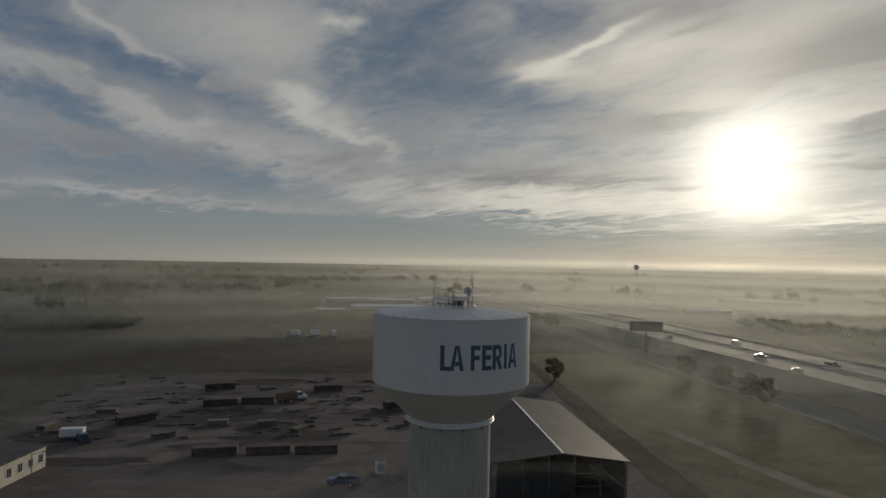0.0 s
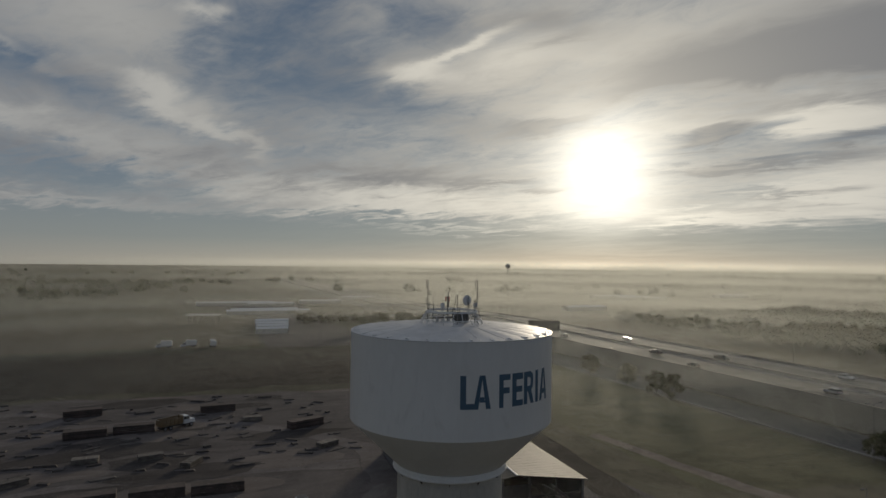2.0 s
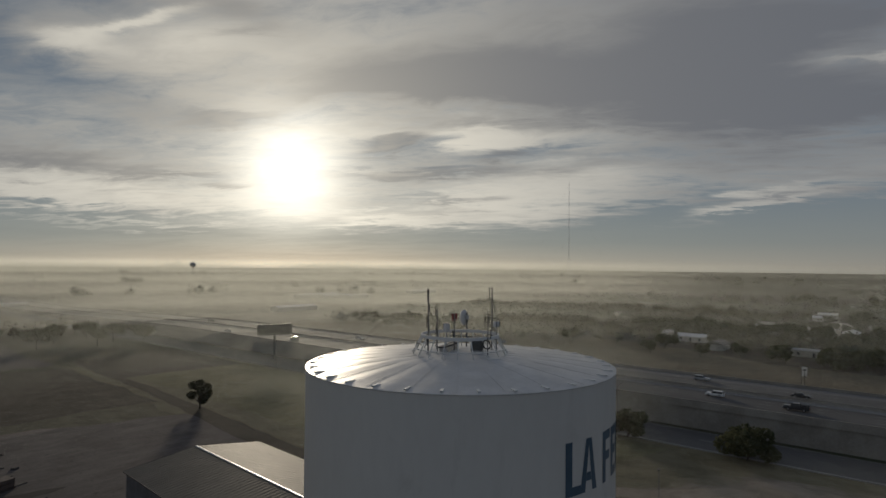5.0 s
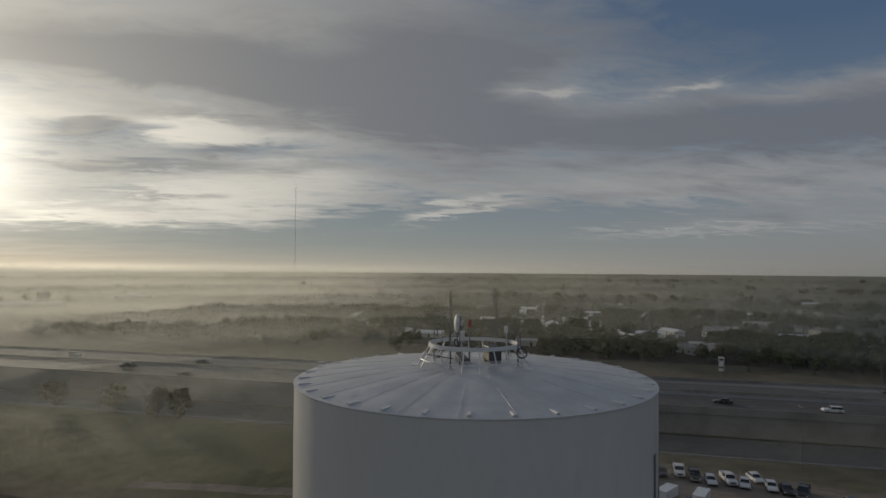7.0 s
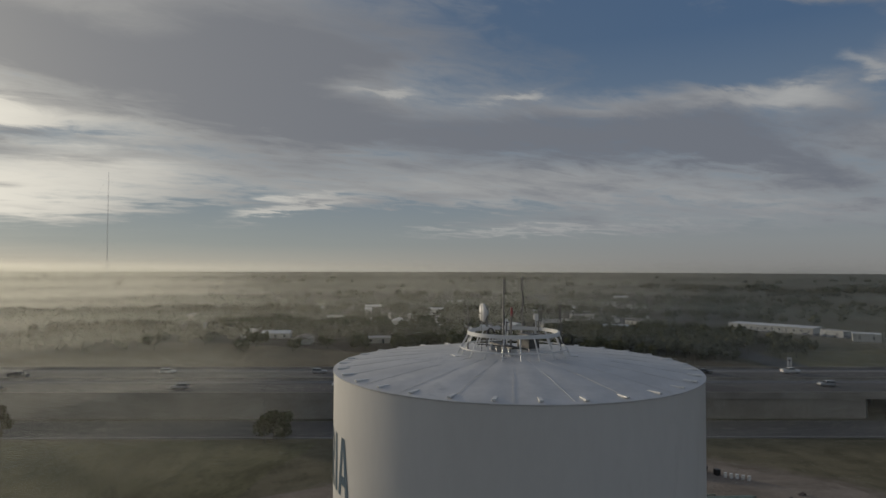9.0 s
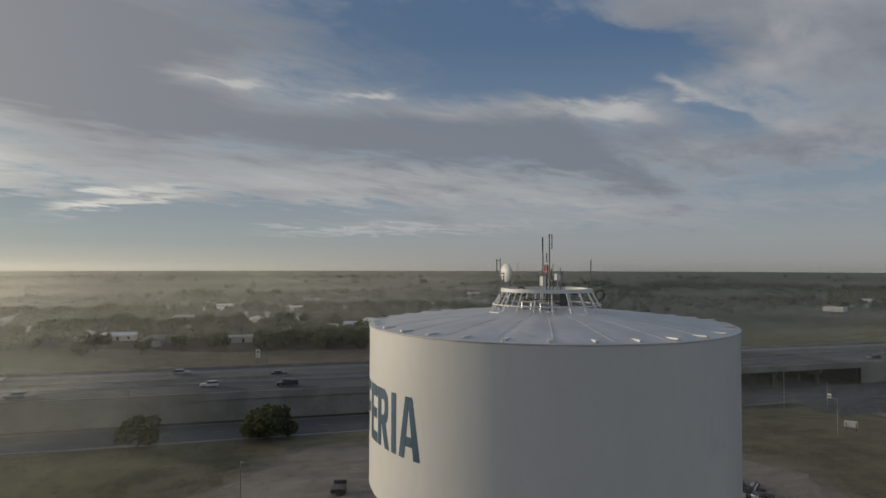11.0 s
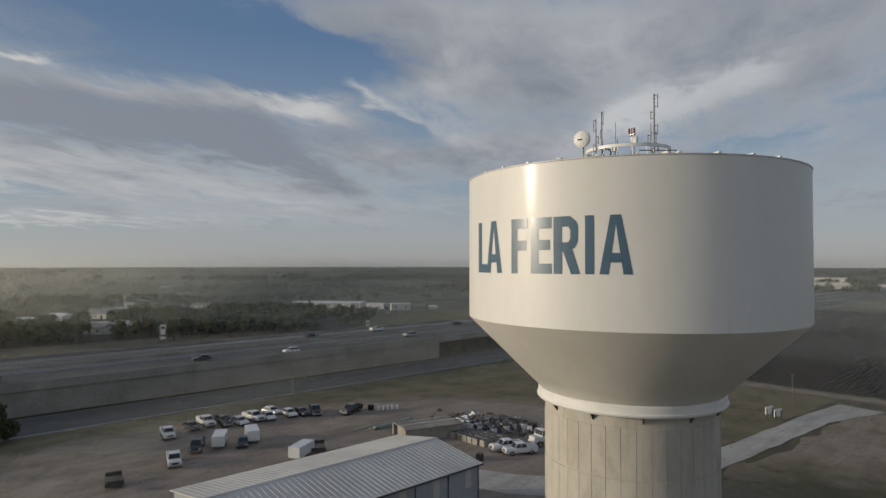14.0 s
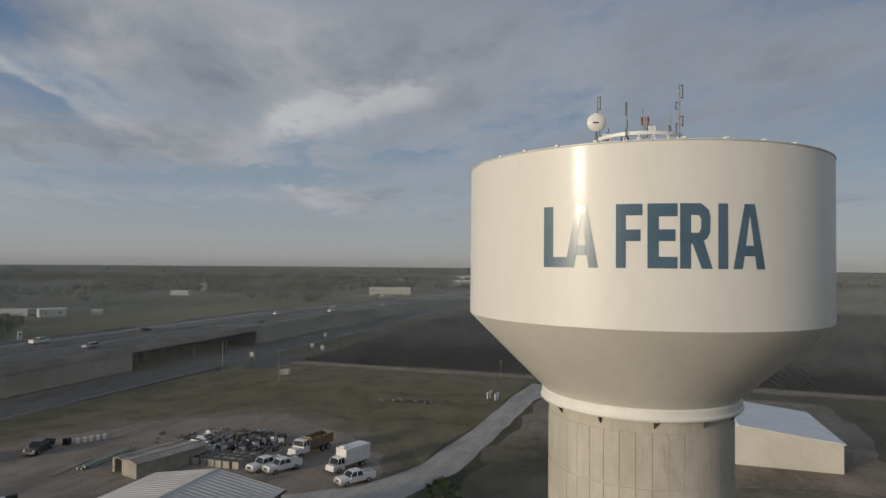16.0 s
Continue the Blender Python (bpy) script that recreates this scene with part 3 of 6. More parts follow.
PALE_DIRT = earth("pale_dirt", (0.135, 0.112, 0.096), (0.215, 0.182, 0.157), (0.11, 0.092, 0.08), (0.4, 1.6, 1), 0.5, 0.03)
rg = random.Random(61)
for k in range(30):  # stains and pale drag marks across the yard
    x, y = rg.uniform(-82, 30), rg.uniform(66, 158)
    w, d = rg.uniform(6, 17), rg.uniform(2.2, 6)
    ring = [(x + w * math.cos(t) * rg.uniform(0.7, 1.1), y + d * math.sin(t) * rg.uniform(0.7, 1.1)) for t in (j * math.pi / 5 for j in range(10))]
    patch("yard_stain", ring, STAIN if k % 5 < 3 else PALE_DIRT, 0.042 + 0.0042 * (k % 9) + 0.0003 * k, "dark stained dirt" if k % 5 < 3 else "pale scraped dirt", 2.5, 0.7, 50 + k)
patch("yard_lane", strip([(-88, 104), (-66, 112), (-46, 126), (-20, 124), (4, 106), (16, 88), (14, 62), (-2, 44), (-30, 36)], [6, 6, 5, 5, 6, 6, 7, 8, 7]), TRACK, 0.036, "worn pale track through the stained yard", 5, 0.8, 33)
patch("yard_loop", strip([(-84, 140), (-62, 146), (-50, 138), (-56, 128), (-76, 124)], [4, 4, 4, 4, 4]), TRACK, 0.038, "looping pale tyre track", 4, 0.6, 34)
patch("yard_spur", strip([(-72, 70), (-44, 80), (-14, 82), (12, 78)], [5, 6, 6, 5]), TRACK, 0.040, "worn pale track across the stained yard", 5, 0.8, 35)
patch("tower_ground", [(-60, -70), (22, -70), (24, -40), (30, 28), (-60, 30)], WORN, 0.025, "worn grass round the tower", 6, 1.5, 7)
patch("bare_ground", [(-40, -70), (-42, -130), (20, -128), (23, -66), (8, -60)], BARE, 0.035, "bare brown earth beside the white shed", 5, 2.0, 8)
patch("scrub_ground", [(-260, 165), (-190, 258), (20, 252), (62, 245), (60, 160), (-60, 165)], SCRUB_SOIL, 0.0245, "dark scrub land", 9, 2.5, 9)
patch("stubble_field", [(-126, 262), (8, 264), (19, 440), (-128, 434)], TAN, 0.03, "tan stubble field", 14, 1.5, 10)
patch("storage_ground", [(10, 255), (62, 250), (70, 640), (-60, 640), (20, 440)], YARD_DARK, 0.035, "dark ground between storage rows", 14, 2, 11)
patch("ploughed_field", [(-260, -146), (101, -146), (108, -440), (-260, -440)], PLOUGHED, 0.03, "dark ploughed field", 14, 1.2, 12)
patch("far_field", [(-500, -450), (150, -450), (120, -900), (-600, -900)], TAN, 0.03, "pale far field", 25, 3, 13)
patch("town_field", [(186, -150), (262, -150), (300, -420), (190, -560)], MEADOW, 0.03, "green field across the highway", 14, 2, 14)
patch("roadside_field", [(184, -140), (250, -125), (262, 30), (300, 120), (290, 420), (184, 420)], TAN, 0.028, "dry grass strip across the highway", 12, 2.5, 15)
patch("town_ground", [(252, -160), (900, -420), (1000, 330), (300, 330), (268, 120)], SCRUB_SOIL, 0.022, "dark ground under the town trees", 20, 4, 22)
patch("far_pale_field", [(330, 180), (640, 250), (700, 320), (360, 240)], TAN, 0.035, "pale strip field", 20, 3, 16)
patch("gravel_drive", strip([(66, -33), (52, -36), (42, -40), (33, -47), (28, -60), (26, -80), (24, -112), (20, -131)], [5, 7, 8, 8, 6.5, 5.6, 5.6, 9]),
      GRAVEL, 0.065, "white gravel drive", 4, 0.25, 17)
patch("dirt_road", strip([(118, -141), (60, -141), (0, -141), (-260, -141)], [6, 5.5, 5.5, 5.5]), DIRT_ROAD, 0.055, "pale dirt farm road", 8, 0.4, 18)
patch("yard_track", strip([(104, -4), (97, 8), (84, 22), (76, 40), (70, 80)], [6, 6, 5, 4, 3.5]), DIRT_ROAD, 0.06, "worn dirt track", 5, 0.5, 19)
patch("field_lane", strip([(51, 34), (52.5, 60), (56, 90), (61, 134), (66, 180), (70, 246)], [8, 7.6, 7, 5.5, 4.5, 4.5]), SCRUB_SOIL, 0.06, "dark lane and ditch beside the meadow", 6, 0.6, 20)

# ridges of the nearest part of the ploughed field
rows_v, rows_f = [], []
rr = random.Random(5)
for k in range(118):
    x = -150 + k * 1.6
    segs = 12
    for s in range(segs + 1):
        y = -150 - s * 20
        j = rr.uniform(-0.12, 0.12)
        rows_v += [(x - 0.5 + j, y, 0.03), (x + j, y, 0.12 + rr.uniform(-0.04, 0.04)), (x + 0.5 + j, y, 0.03)]
        if s:
            o = len(rows_v) - 6
            rows_f += [(o, o + 3, o + 4, o + 1), (o + 1, o + 4, o + 5, o + 2)]
me = bpy.data.meshes.new("furrows")
me.from_pydata(rows_v, [], rows_f)
me.materials.append(FURROW)
tagged(new("furrows", me), "straight brown furrows of a ploughed field", "furrows", "", "stuff")

# ---------------------------------------------------------------- highway
HX0, HX1, HTOP = 136.0, 178.0, 6.2


def deck_z(y):
    if -240 <= y <= 300:
        return HTOP
    if y < -240:
        return max(0.5, HTOP - (-240 - y) * 0.021)
    return max(0.5, HTOP - (y - 300) * 0.02)


def loft(bm, section, ys):
    """Sweep a cross-section of (x, height over the deck) along y."""
    prev = None
    for y in ys:
        z = deck_z(y)
        cur = [bm.verts.new((x, y, max(z + h, 0.02) if h < 0 else z + h)) for x, h in section]
        if prev:
            for i in range(len(section) - 1):
                bm.faces.new((prev[i], cur[i], cur[i + 1], prev[i + 1]))
        prev = cur


YS = [-1500, -1000, -700, -510, -420, -340, -240] + list(range(-220, 301, 20)) + [400, 500, 585, 700, 1000, 1500]
bm = bmesh.new()
loft(bm, [(HX1 - 0.4, 0), (HX0 + 0.4, 0)], YS)
structure("road_highway", bm, HIGHWAY, "dark asphalt highway deck")
for name, a, b in (("shoulder_near", 136.4, 139.2), ("shoulder_far", 172.6, 177.6), ("shoulder_median", 154.0, 160.0)):
    bm = bmesh.new()
    loft(bm, [(b, 0.012), (a, 0.012)], YS)
    structure("road_" + name, bm, ROAD_CONC, "pale concrete road shoulder")
for name, x in (("near", 136.0), ("far", 178.0)):
    bm = bmesh.new()
    loft(bm, [(x + 0.22, 0), (x + 0.12, 0.85), (x - 0.12, 0.85), (x - 0.22, -1.0)], YS)
    structure("parapet_" + name, bm, WALL_CONC, "concrete highway parapet")
bm = bmesh.new()
loft(bm, [(157.35, 0.01), (157.1, 0.3), (157.08, 1.0), (156.92, 1.0), (156.9, 0.3), (156.65, 0.01)], YS)
structure("median_barrier", bm, WALL_CONC, "concrete median barrier of the highway")
# lane lines
bm = bmesh.new()
for x in (139.5, 153.7, 160.3, 172.3):
    loft(bm, [(x + 0.09, 0.02), (x - 0.09, 0.02)], YS)
structure("road_edge_lines", bm, PAINT_LINE, "white edge lines of the highway")
bm = bmesh.new()
for x in (143.2, 146.9, 150.4, 164.2, 168.2):
    for y in range(-380, 420, 12):
        z = deck_z(y) + 0.02
        f = bm.faces.new([bm.verts.new(p) for p in ((x - 0.08, y, z), (x + 0.08, y, z), (x + 0.08, y + 3, deck_z(y + 3) + 0.02), (x - 0.08, y + 3, deck_z(y + 3) + 0.02))])
structure("road_lane_dashes", bm, PAINT_LINE, "white dashed lane lines")

# embankment core behind the retaining walls, open under the bridge
B0, B1 = -174.0, -112.5
for name, ys in (("south", [-1500, -1000, -700, -510, -420, -340, -240, -200, B0]), ("north", [B1, -60, 0, 100, 200, 300, 400, 500, 585, 700, 1000, 1500])):
    bm = bmesh.new()
    prev = None
    for y in ys:
        z = deck_z(y)
        cur = [bm.verts.new(p) for p in ((HX0 + 0.12, y, 0), (HX0 + 0.12, y, z - 0.03), (HX1 - 0.12, y, z - 0.03), (HX1 - 0.12, y, 0))]
        if prev:
            for i in range(3):
                bm.faces.new((prev[i], prev[i + 1], cur[i + 1], cur[i]))
        prev = cur
        if y in (B0, B1):
            bm.faces.new(cur)
    structure("wall_embankment_" + name, bm, WALL_CONC, "concrete retaining wall of the raised highway")

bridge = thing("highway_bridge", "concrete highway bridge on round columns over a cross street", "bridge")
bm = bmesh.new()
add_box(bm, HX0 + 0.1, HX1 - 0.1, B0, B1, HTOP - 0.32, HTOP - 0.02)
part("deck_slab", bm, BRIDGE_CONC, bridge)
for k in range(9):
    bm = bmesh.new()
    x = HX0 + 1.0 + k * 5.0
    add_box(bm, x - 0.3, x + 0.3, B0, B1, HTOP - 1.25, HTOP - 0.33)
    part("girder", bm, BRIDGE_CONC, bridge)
# end walls with the shade in their colour, over the sunlit embankment ends
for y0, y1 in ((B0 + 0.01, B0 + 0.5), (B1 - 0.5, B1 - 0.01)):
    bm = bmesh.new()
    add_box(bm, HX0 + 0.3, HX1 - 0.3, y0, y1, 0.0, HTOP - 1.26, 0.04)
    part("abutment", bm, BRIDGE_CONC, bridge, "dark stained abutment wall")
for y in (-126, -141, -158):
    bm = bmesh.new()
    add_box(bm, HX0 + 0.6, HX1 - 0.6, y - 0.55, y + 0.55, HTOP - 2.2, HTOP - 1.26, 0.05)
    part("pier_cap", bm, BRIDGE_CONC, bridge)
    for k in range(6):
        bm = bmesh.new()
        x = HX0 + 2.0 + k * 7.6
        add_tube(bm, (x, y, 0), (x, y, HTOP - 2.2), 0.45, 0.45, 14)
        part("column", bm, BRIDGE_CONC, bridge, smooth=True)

# frontage roads, the cross street and their lines
bm = bmesh.new()
add_box(bm, 118.0, 133.5, -1500, 1500, -0.2, 0.09)
structure("road_frontage", bm, ASPHALT, "dark asphalt frontage road")
bm = bmesh.new()
add_box(bm, 182.0, 193.0, -1500, 1500, -0.2, 0.09)
structure("road_frontage_far", bm, ASPHALT, "asphalt frontage road across the highway")
bm = bmesh.new()
add_box(bm, 133.54, 181.96, -160, -124, -0.2, 0.085)
add_box(bm, 102, 117.96, -156, -128, -0.2, 0.085)
add_box(bm, 193.04, 900, -150, -134, -0.2, 0.085)
structure("road_cross_street", bm, ASPHALT, "asphalt cross street under the bridge")
bm = bmesh.new()
add_box(bm, 117.4, 117.96, -124, 1200, 0, 0.2, 0.02)
add_box(bm, 117.4, 117.96, -1200, -160, 0, 0.2, 0.02)
structure("kerb", bm, ROAD_CONC, "concrete kerb of the frontage road")
bm = bmesh.new()
for x in (118.5, 133.0):
    add_box(bm, x - 0.07, x + 0.07, -900, 900, 0.09, 0.097)
for y in range(-420, 420, 12):
    add_box(bm, 125.68, 125.82, y, y + 3, 0.09, 0.097)
structure("road_frontage_lines", bm, PAINT_LINE, "white lines of the frontage road")

# ---------------------------------------------------------------- mist
def ease(x, lo, hi):
    t = np.clip((x - lo) / (hi - lo), 0, 1)
    return t * t * (3 - 2 * t)


def mist_bank(label, cx, cy, r, top, strength, spread, lean, fine=1.0, reach=math.pi):
    """Ground mist as very many hair-thin drifting wisps, thicker where the mist is denser; spread: the density
    away from and towards the side where the sun rises; lean: how far the wisps slant, in degrees."""
    gap = fine * (0.0003 * r + 0.003)
    n = max(24, int(100 * reach / math.pi))
    mid = math.atan2(0.75, 0.66) if reach < 3 else 0.0
    a = mid + np.linspace(-reach, reach, n + 1)
    drop = math.copysign(min(abs(math.tan(radians(lean))) * r * (a[1] - a[0]), 0.06 * top), lean)
    z = np.arange(0.3 - max(drop, 0.0), top + max(-drop, 0.0), gap)
    lo_dot, hi_dot, lo, hi = spread
    side = (0.66, 0.75) if reach < 3 else (0.589, 0.808)
    tall = np.linspace(0, top, 9)
    ends = []
    for k0, dz in ((0, 0.0), (1, drop)):  # the two ends of every wisp
        ak = a[k0:n + k0]
        x, y = cx + r * np.cos(ak), cy + r * np.sin(ak)
        turn_f = lo + (hi - lo) * ease(np.cos(ak) * side[0] + np.sin(ak) * side[1], lo_dot, hi_dot)
        cells = np.array([[noise.noise(Vector((px * 0.006, py * 0.006, zz * 0.03 + r))) for px, py in zip(x, y)] for zz in tall])
        zz = z + dz
        up_f = ease(zz, -1.0, 7.0) * ease(top - zz, 0.0, top * 0.8) * (zz > 0.05)
        row = np.clip(zz / top * 8, 0, 7.999)
        k = row.astype(int)
        f = cells[k] * (1 - (row - k))[:, None] + cells[k + 1] * (row - k)[:, None]
        half = 0.5 * gap * np.clip(strength * up_f[:, None] * turn_f[None, :] * np.clip(0.9 + 0.45 * f, 0.5, 1.3), 0.0, 0.9)
        wide = np.broadcast_to(x, half.shape), np.broadcast_to(y, half.shape)
        ends += [np.stack([*wide, zz[:, None] - half], 2), np.stack([*wide, zz[:, None] + half], 2)]
    quads = np.stack([ends[0], ends[2], ends[3], ends[1]], 2).reshape(-1, 4, 3)
    span = quads[:, 2:, 2].sum(1) - quads[:, :2, 2].sum(1)
    quads = quads[span > 1e-5]
    me = bpy.data.meshes.new("morning_mist")
    me.vertices.add(4 * len(quads))
    me.vertices.foreach_set("co", quads.astype(np.float32).ravel())
    me.loops.add(4 * len(quads))
    me.loops.foreach_set("vertex_index", np.arange(4 * len(quads), dtype=np.int32))
    me.polygons.add(len(quads))
    me.polygons.foreach_set("loop_start", np.arange(0, 4 * len(quads), 4, dtype=np.int32))
    me.update(calc_edges=True)
    me.materials.append(MIST)
    tagged(new("morning_mist", me), label, "mist", "", "stuff")


for r, k, top, lean, fine, shy in ((95, 0.05, 18, 32, 1.0, 0.5), (150, 0.12, 34, -24, 1.25, 0.62), (230, 0.22, 30, 9, 0.85, 0.75), (330, 0.34, 34, -41, 1.1, 0.7),
                                   (480, 0.44, 37, 24, 0.8, 0.56), (760, 0.50, 40, -12, 1.0, 0.42), (1250, 0.60, 46, 40, 0.75, 0.34), (2400, 0.66, 75, -30, 0.6, 0.32)):
    mist_bank("thin bright veil of morning ground mist", 60, 40, r, top, k, (0.74, 0.985, shy, 1.45 if r < 1000 else 1.25), lean, fine)
mist_bank("thin low mist over the dark yard", 0, -75, 110, 15, 0.06, (0.3, 0.97, 1.0, 1.0), 18)
for r, k, top, lean in ((98, 0.08, 25, 14), (128, 0.10, 27, -10), (165, 0.13, 28, 38)):
    mist_bank("thin bright veil of mist over the meadow", 10, -20, r, top, k, (0.90, 0.985, 0.0, 1.0), lean, 1.1, 0.47)

# ---------------------------------------------------------------- water tower
RT, ZT, ZB = 8.0, 35.85, 29.09
tower = thing("water_tower", "white steel water tower with blue letters on a ribbed concrete pedestal", "water tower")
bm = bmesh.new()
add_lathe(bm, [(4.148, 0.0), (4.148, 25.02)], 120)
shaft = part("pedestal", bm, CONCRETE, tower, "pale ribbed concrete pedestal", True)
# panels between the grooves of the pedestal, lift by lift
TOP_JOINT, LIFT, PANELS = 24.5, 2.28, 40


def panel_bm(z0, z1, turns):
    bm = bmesh.new()
    a = math.pi / PANELS - 0.003
    arc = [(4.18, -a + 2 * a * k / 3) for k in range(4)]
    arc = [(4.13, -a - 0.004)] + arc + [(4.13, a + 0.004)]
    for turn_by in turns:
        lo, hi = ([bm.verts.new((r * math.cos(t + turn_by), r * math.sin(t + turn_by), z)) for r, t in arc] for z in (z0, z1))
        for i in range(len(arc) - 1):
            bm.faces.new((lo[i], lo[i + 1], hi[i + 1], hi[i]))
        bm.faces.new(lo[::-1])
        bm.faces.new(hi)
    return bm


FIRST = radians(88.1 + 4.5)
for li in range(6):  # the upper lifts, panel by panel
    z1 = TOP_JOINT - LIFT * li
    panel_mesh = finish("panel", panel_bm(z1 - LIFT + 0.1, z1, (0.0,)), CONCRETE)
    for k in range(PANELS):
        ob = new("panel", panel_mesh)
        ob.parent = shaft
        ob.rotation_euler.z = FIRST + k * 2 * math.pi / PANELS
for li in range(6, 11):
    z1 = TOP_JOINT - LIFT * li
    ob = part("lower_panels", panel_bm(max(z1 - LIFT + 0.1, 0.0), z1, [FIRST + k * 2 * math.pi / PANELS for k in range(PANELS)]), CONCRETE, shaft)
    tagged(ob, "ribbed concrete panels low on the pedestal", "", "", "stuff")
bm = bmesh.new()
add_lathe(bm, [(4.25, 25.02), (4.5, 25.04), (4.56, 25.12), (4.56, 25.18), (4.5, 25.24), (4.5, 25.5), (4.44, 25.56), (4.2, 25.56)], 120)
part("collar", bm, WHITE_STEEL, tower, "white steel collar", True)
for k in range(12):  # gussets that taper down to the wall
    bm = bmesh.new()
    ends = [[bm.verts.new((x, y, z)) for x, z in ((4.15, 25.02), (4.42, 25.02), (4.19, 24.72), (4.15, 24.72))] for y in (-0.025, 0.025)]
    bm.faces.new(ends[0])
    bm.faces.new(ends[1][::-1])
    for i in range(4):
        bm.faces.new((ends[0][i], ends[1][i], ends[1][(i + 1) % 4], ends[0][(i + 1) % 4]))
    bmesh.ops.recalc_face_normals(bm, faces=bm.faces[:])
    ob = part("bracket", bm, RUST, tower)
    ob.rotation_euler.z = 2 * math.pi * (k + 0.27) / 12
bm = bmesh.new()
add_lathe(bm, [(4.3, 25.5), (4.42, 25.57), (7.93, 29.0), (8.0, 29.09)], 160)
part("bowl", bm, TANK_BASE, tower, "greige painted cone under the tank", True)
bm = bmesh.new()
add_lathe(bm, [(8.0, ZB), (8.0, 30.8), (8.0, 32.5), (8.0, 34.2), (8.0, ZT - 0.03)], 160)
part("tank_shell", bm, TANK_WHITE, tower, "white glossy tank wall", True)
bm = bmesh.new()
add_lathe(bm, [(8.0, ZT - 0.05), (8.03, ZT - 0.03), (8.03, ZT + 0.01), (7.9, ZT + 0.03), (6.6, 36.04), (5.2, 36.2), (3.8, 36.33), (2.4, 36.42), (1.2, 36.47), (0.02, 36.49)], 128)
for v in bm.verts:  # plates sag a little between the welds
    r = math.hypot(v.co.x, v.co.y)
    if 2 < r < 7.95:
        v.co.z += 0.012 * math.cos(24 * math.atan2(v.co.y, v.co.x)) * min(1, (r - 2) / 3)
roof = part("roof", bm, ROOF_PAINT, tower, "pale shallow steel roof", True)


def roof_z(r):
    pts = [(8.03, ZT), (7.9, ZT + 0.03), (6.6, 36.04), (5.2, 36.2), (3.8, 36.33), (2.4, 36.42), (1.2, 36.47), (0.0, 36.49)]
    for (a, za), (b, zb) in zip(pts, pts[1:]):
        if a >= r >= b:
            return za + (zb - za) * (a - r) / (a - b)
    return ZT


for k in range(24):
    bm = bmesh.new()
    for r0, r1 in ((7.85, 5.2), (5.2, 2.5)):
        add_tube(bm, (r0, 0, roof_z(r0) + 0.006), (r1, 0, roof_z(r1) + 0.006), 0.006, 0.006, 5)
    ob = part("seam", bm, ROOF_PAINT, roof)
    ob.rotation_euler.z = 2 * math.pi * (k + 0.5) / 24
for k in range(32):
    bm = bmesh.new()
    add_box(bm, 7.32, 7.86, -0.07, 0.07, ZT + 0.055, ZT + 0.12, 0.012)
    ob = part("rim_clip", bm, WHITE_STEEL, roof, "white painting lug at the roof rim")
    ob.rotation_euler.z = radians(168.0) + 2 * math.pi * k / 32
for t in (-62, 28):
    bm = bmesh.new()
    add_tube(bm, (4.2, 0, 25.6), (8.0, 0, 29.05), 0.03, 0.03, 6)
    ob = part("conduit", bm, WHITE_STEEL, tower)
    ob.rotation_euler.z = radians(t)

# Letters: strokes in a unit square, bent round the tank. x runs along, y up.
GLYPH = {
    "L": [[(0, 0), (0.42, 0), (0.42, 1), (0, 1)], [(0.42, 0), (1, 0), (1, 0.17), (0.42, 0.17)]],
    "A": [[(0, 0), (0.28, 0), (0.5, 0.86), (0.34, 1)], [(0.72, 0), (1, 0), (0.66, 1), (0.5, 0.86)], [(0.34, 1), (0.5, 0.86), (0.66, 1)],
          [(0.3375, 0.2), (0.6625, 0.2), (0.62, 0.36), (0.38, 0.36)]],
    "F": [[(0, 0), (0.38, 0), (0.38, 1), (0, 1)], [(0.38, 0.82), (1, 0.82), (1, 1), (0.38, 1)], [(0.38, 0.42), (0.93, 0.42), (0.93, 0.6), (0.38, 0.6)]],
    "E": [[(0, 0), (0.38, 0), (0.38, 1), (0, 1)], [(0.38, 0.8), (1, 0.8), (1, 1), (0.38, 1)], [(0.38, 0.42), (0.93, 0.42), (0.93, 0.6), (0.38, 0.6)],
          [(0.38, 0), (1, 0), (1, 0.18), (0.38, 0.18)]],
    "R": [[(0, 0), (0.34, 0), (0.34, 1), (0, 1)], [(0.34, 0.82), (0.58, 0.82), (0.66, 1), (0.34, 1)], [(0.58, 0.82), (0.66, 0.76), (0.9, 0.9), (0.66, 1)],
          [(0.66, 0.76), (0.66, 0.62), (0.94, 0.56), (0.95, 0.8), (0.9, 0.9)], [(0.66, 0.62), (0.58, 0.55), (0.62, 0.4), (0.84, 0.46), (0.94, 0.56)],
          [(0.34, 0.55), (0.58, 0.55), (0.62, 0.4), (0.34, 0.38)], [(0.38, 0.39), (0.62, 0.4), (0.74, 0.43), (1.02, 0), (0.68, 0)]],
    "I": [[(0, 0), (1, 0), (1, 1), (0, 1)]],
}
WORD = [("L", 63.7, 70.6), ("A", 70.2, 79.2), ("F", 83.7, 90.2), ("E", 91.4, 98.6), ("R", 99.2, 107.0), ("I", 108.6, 111.1), ("A", 112.5, 121.4)]


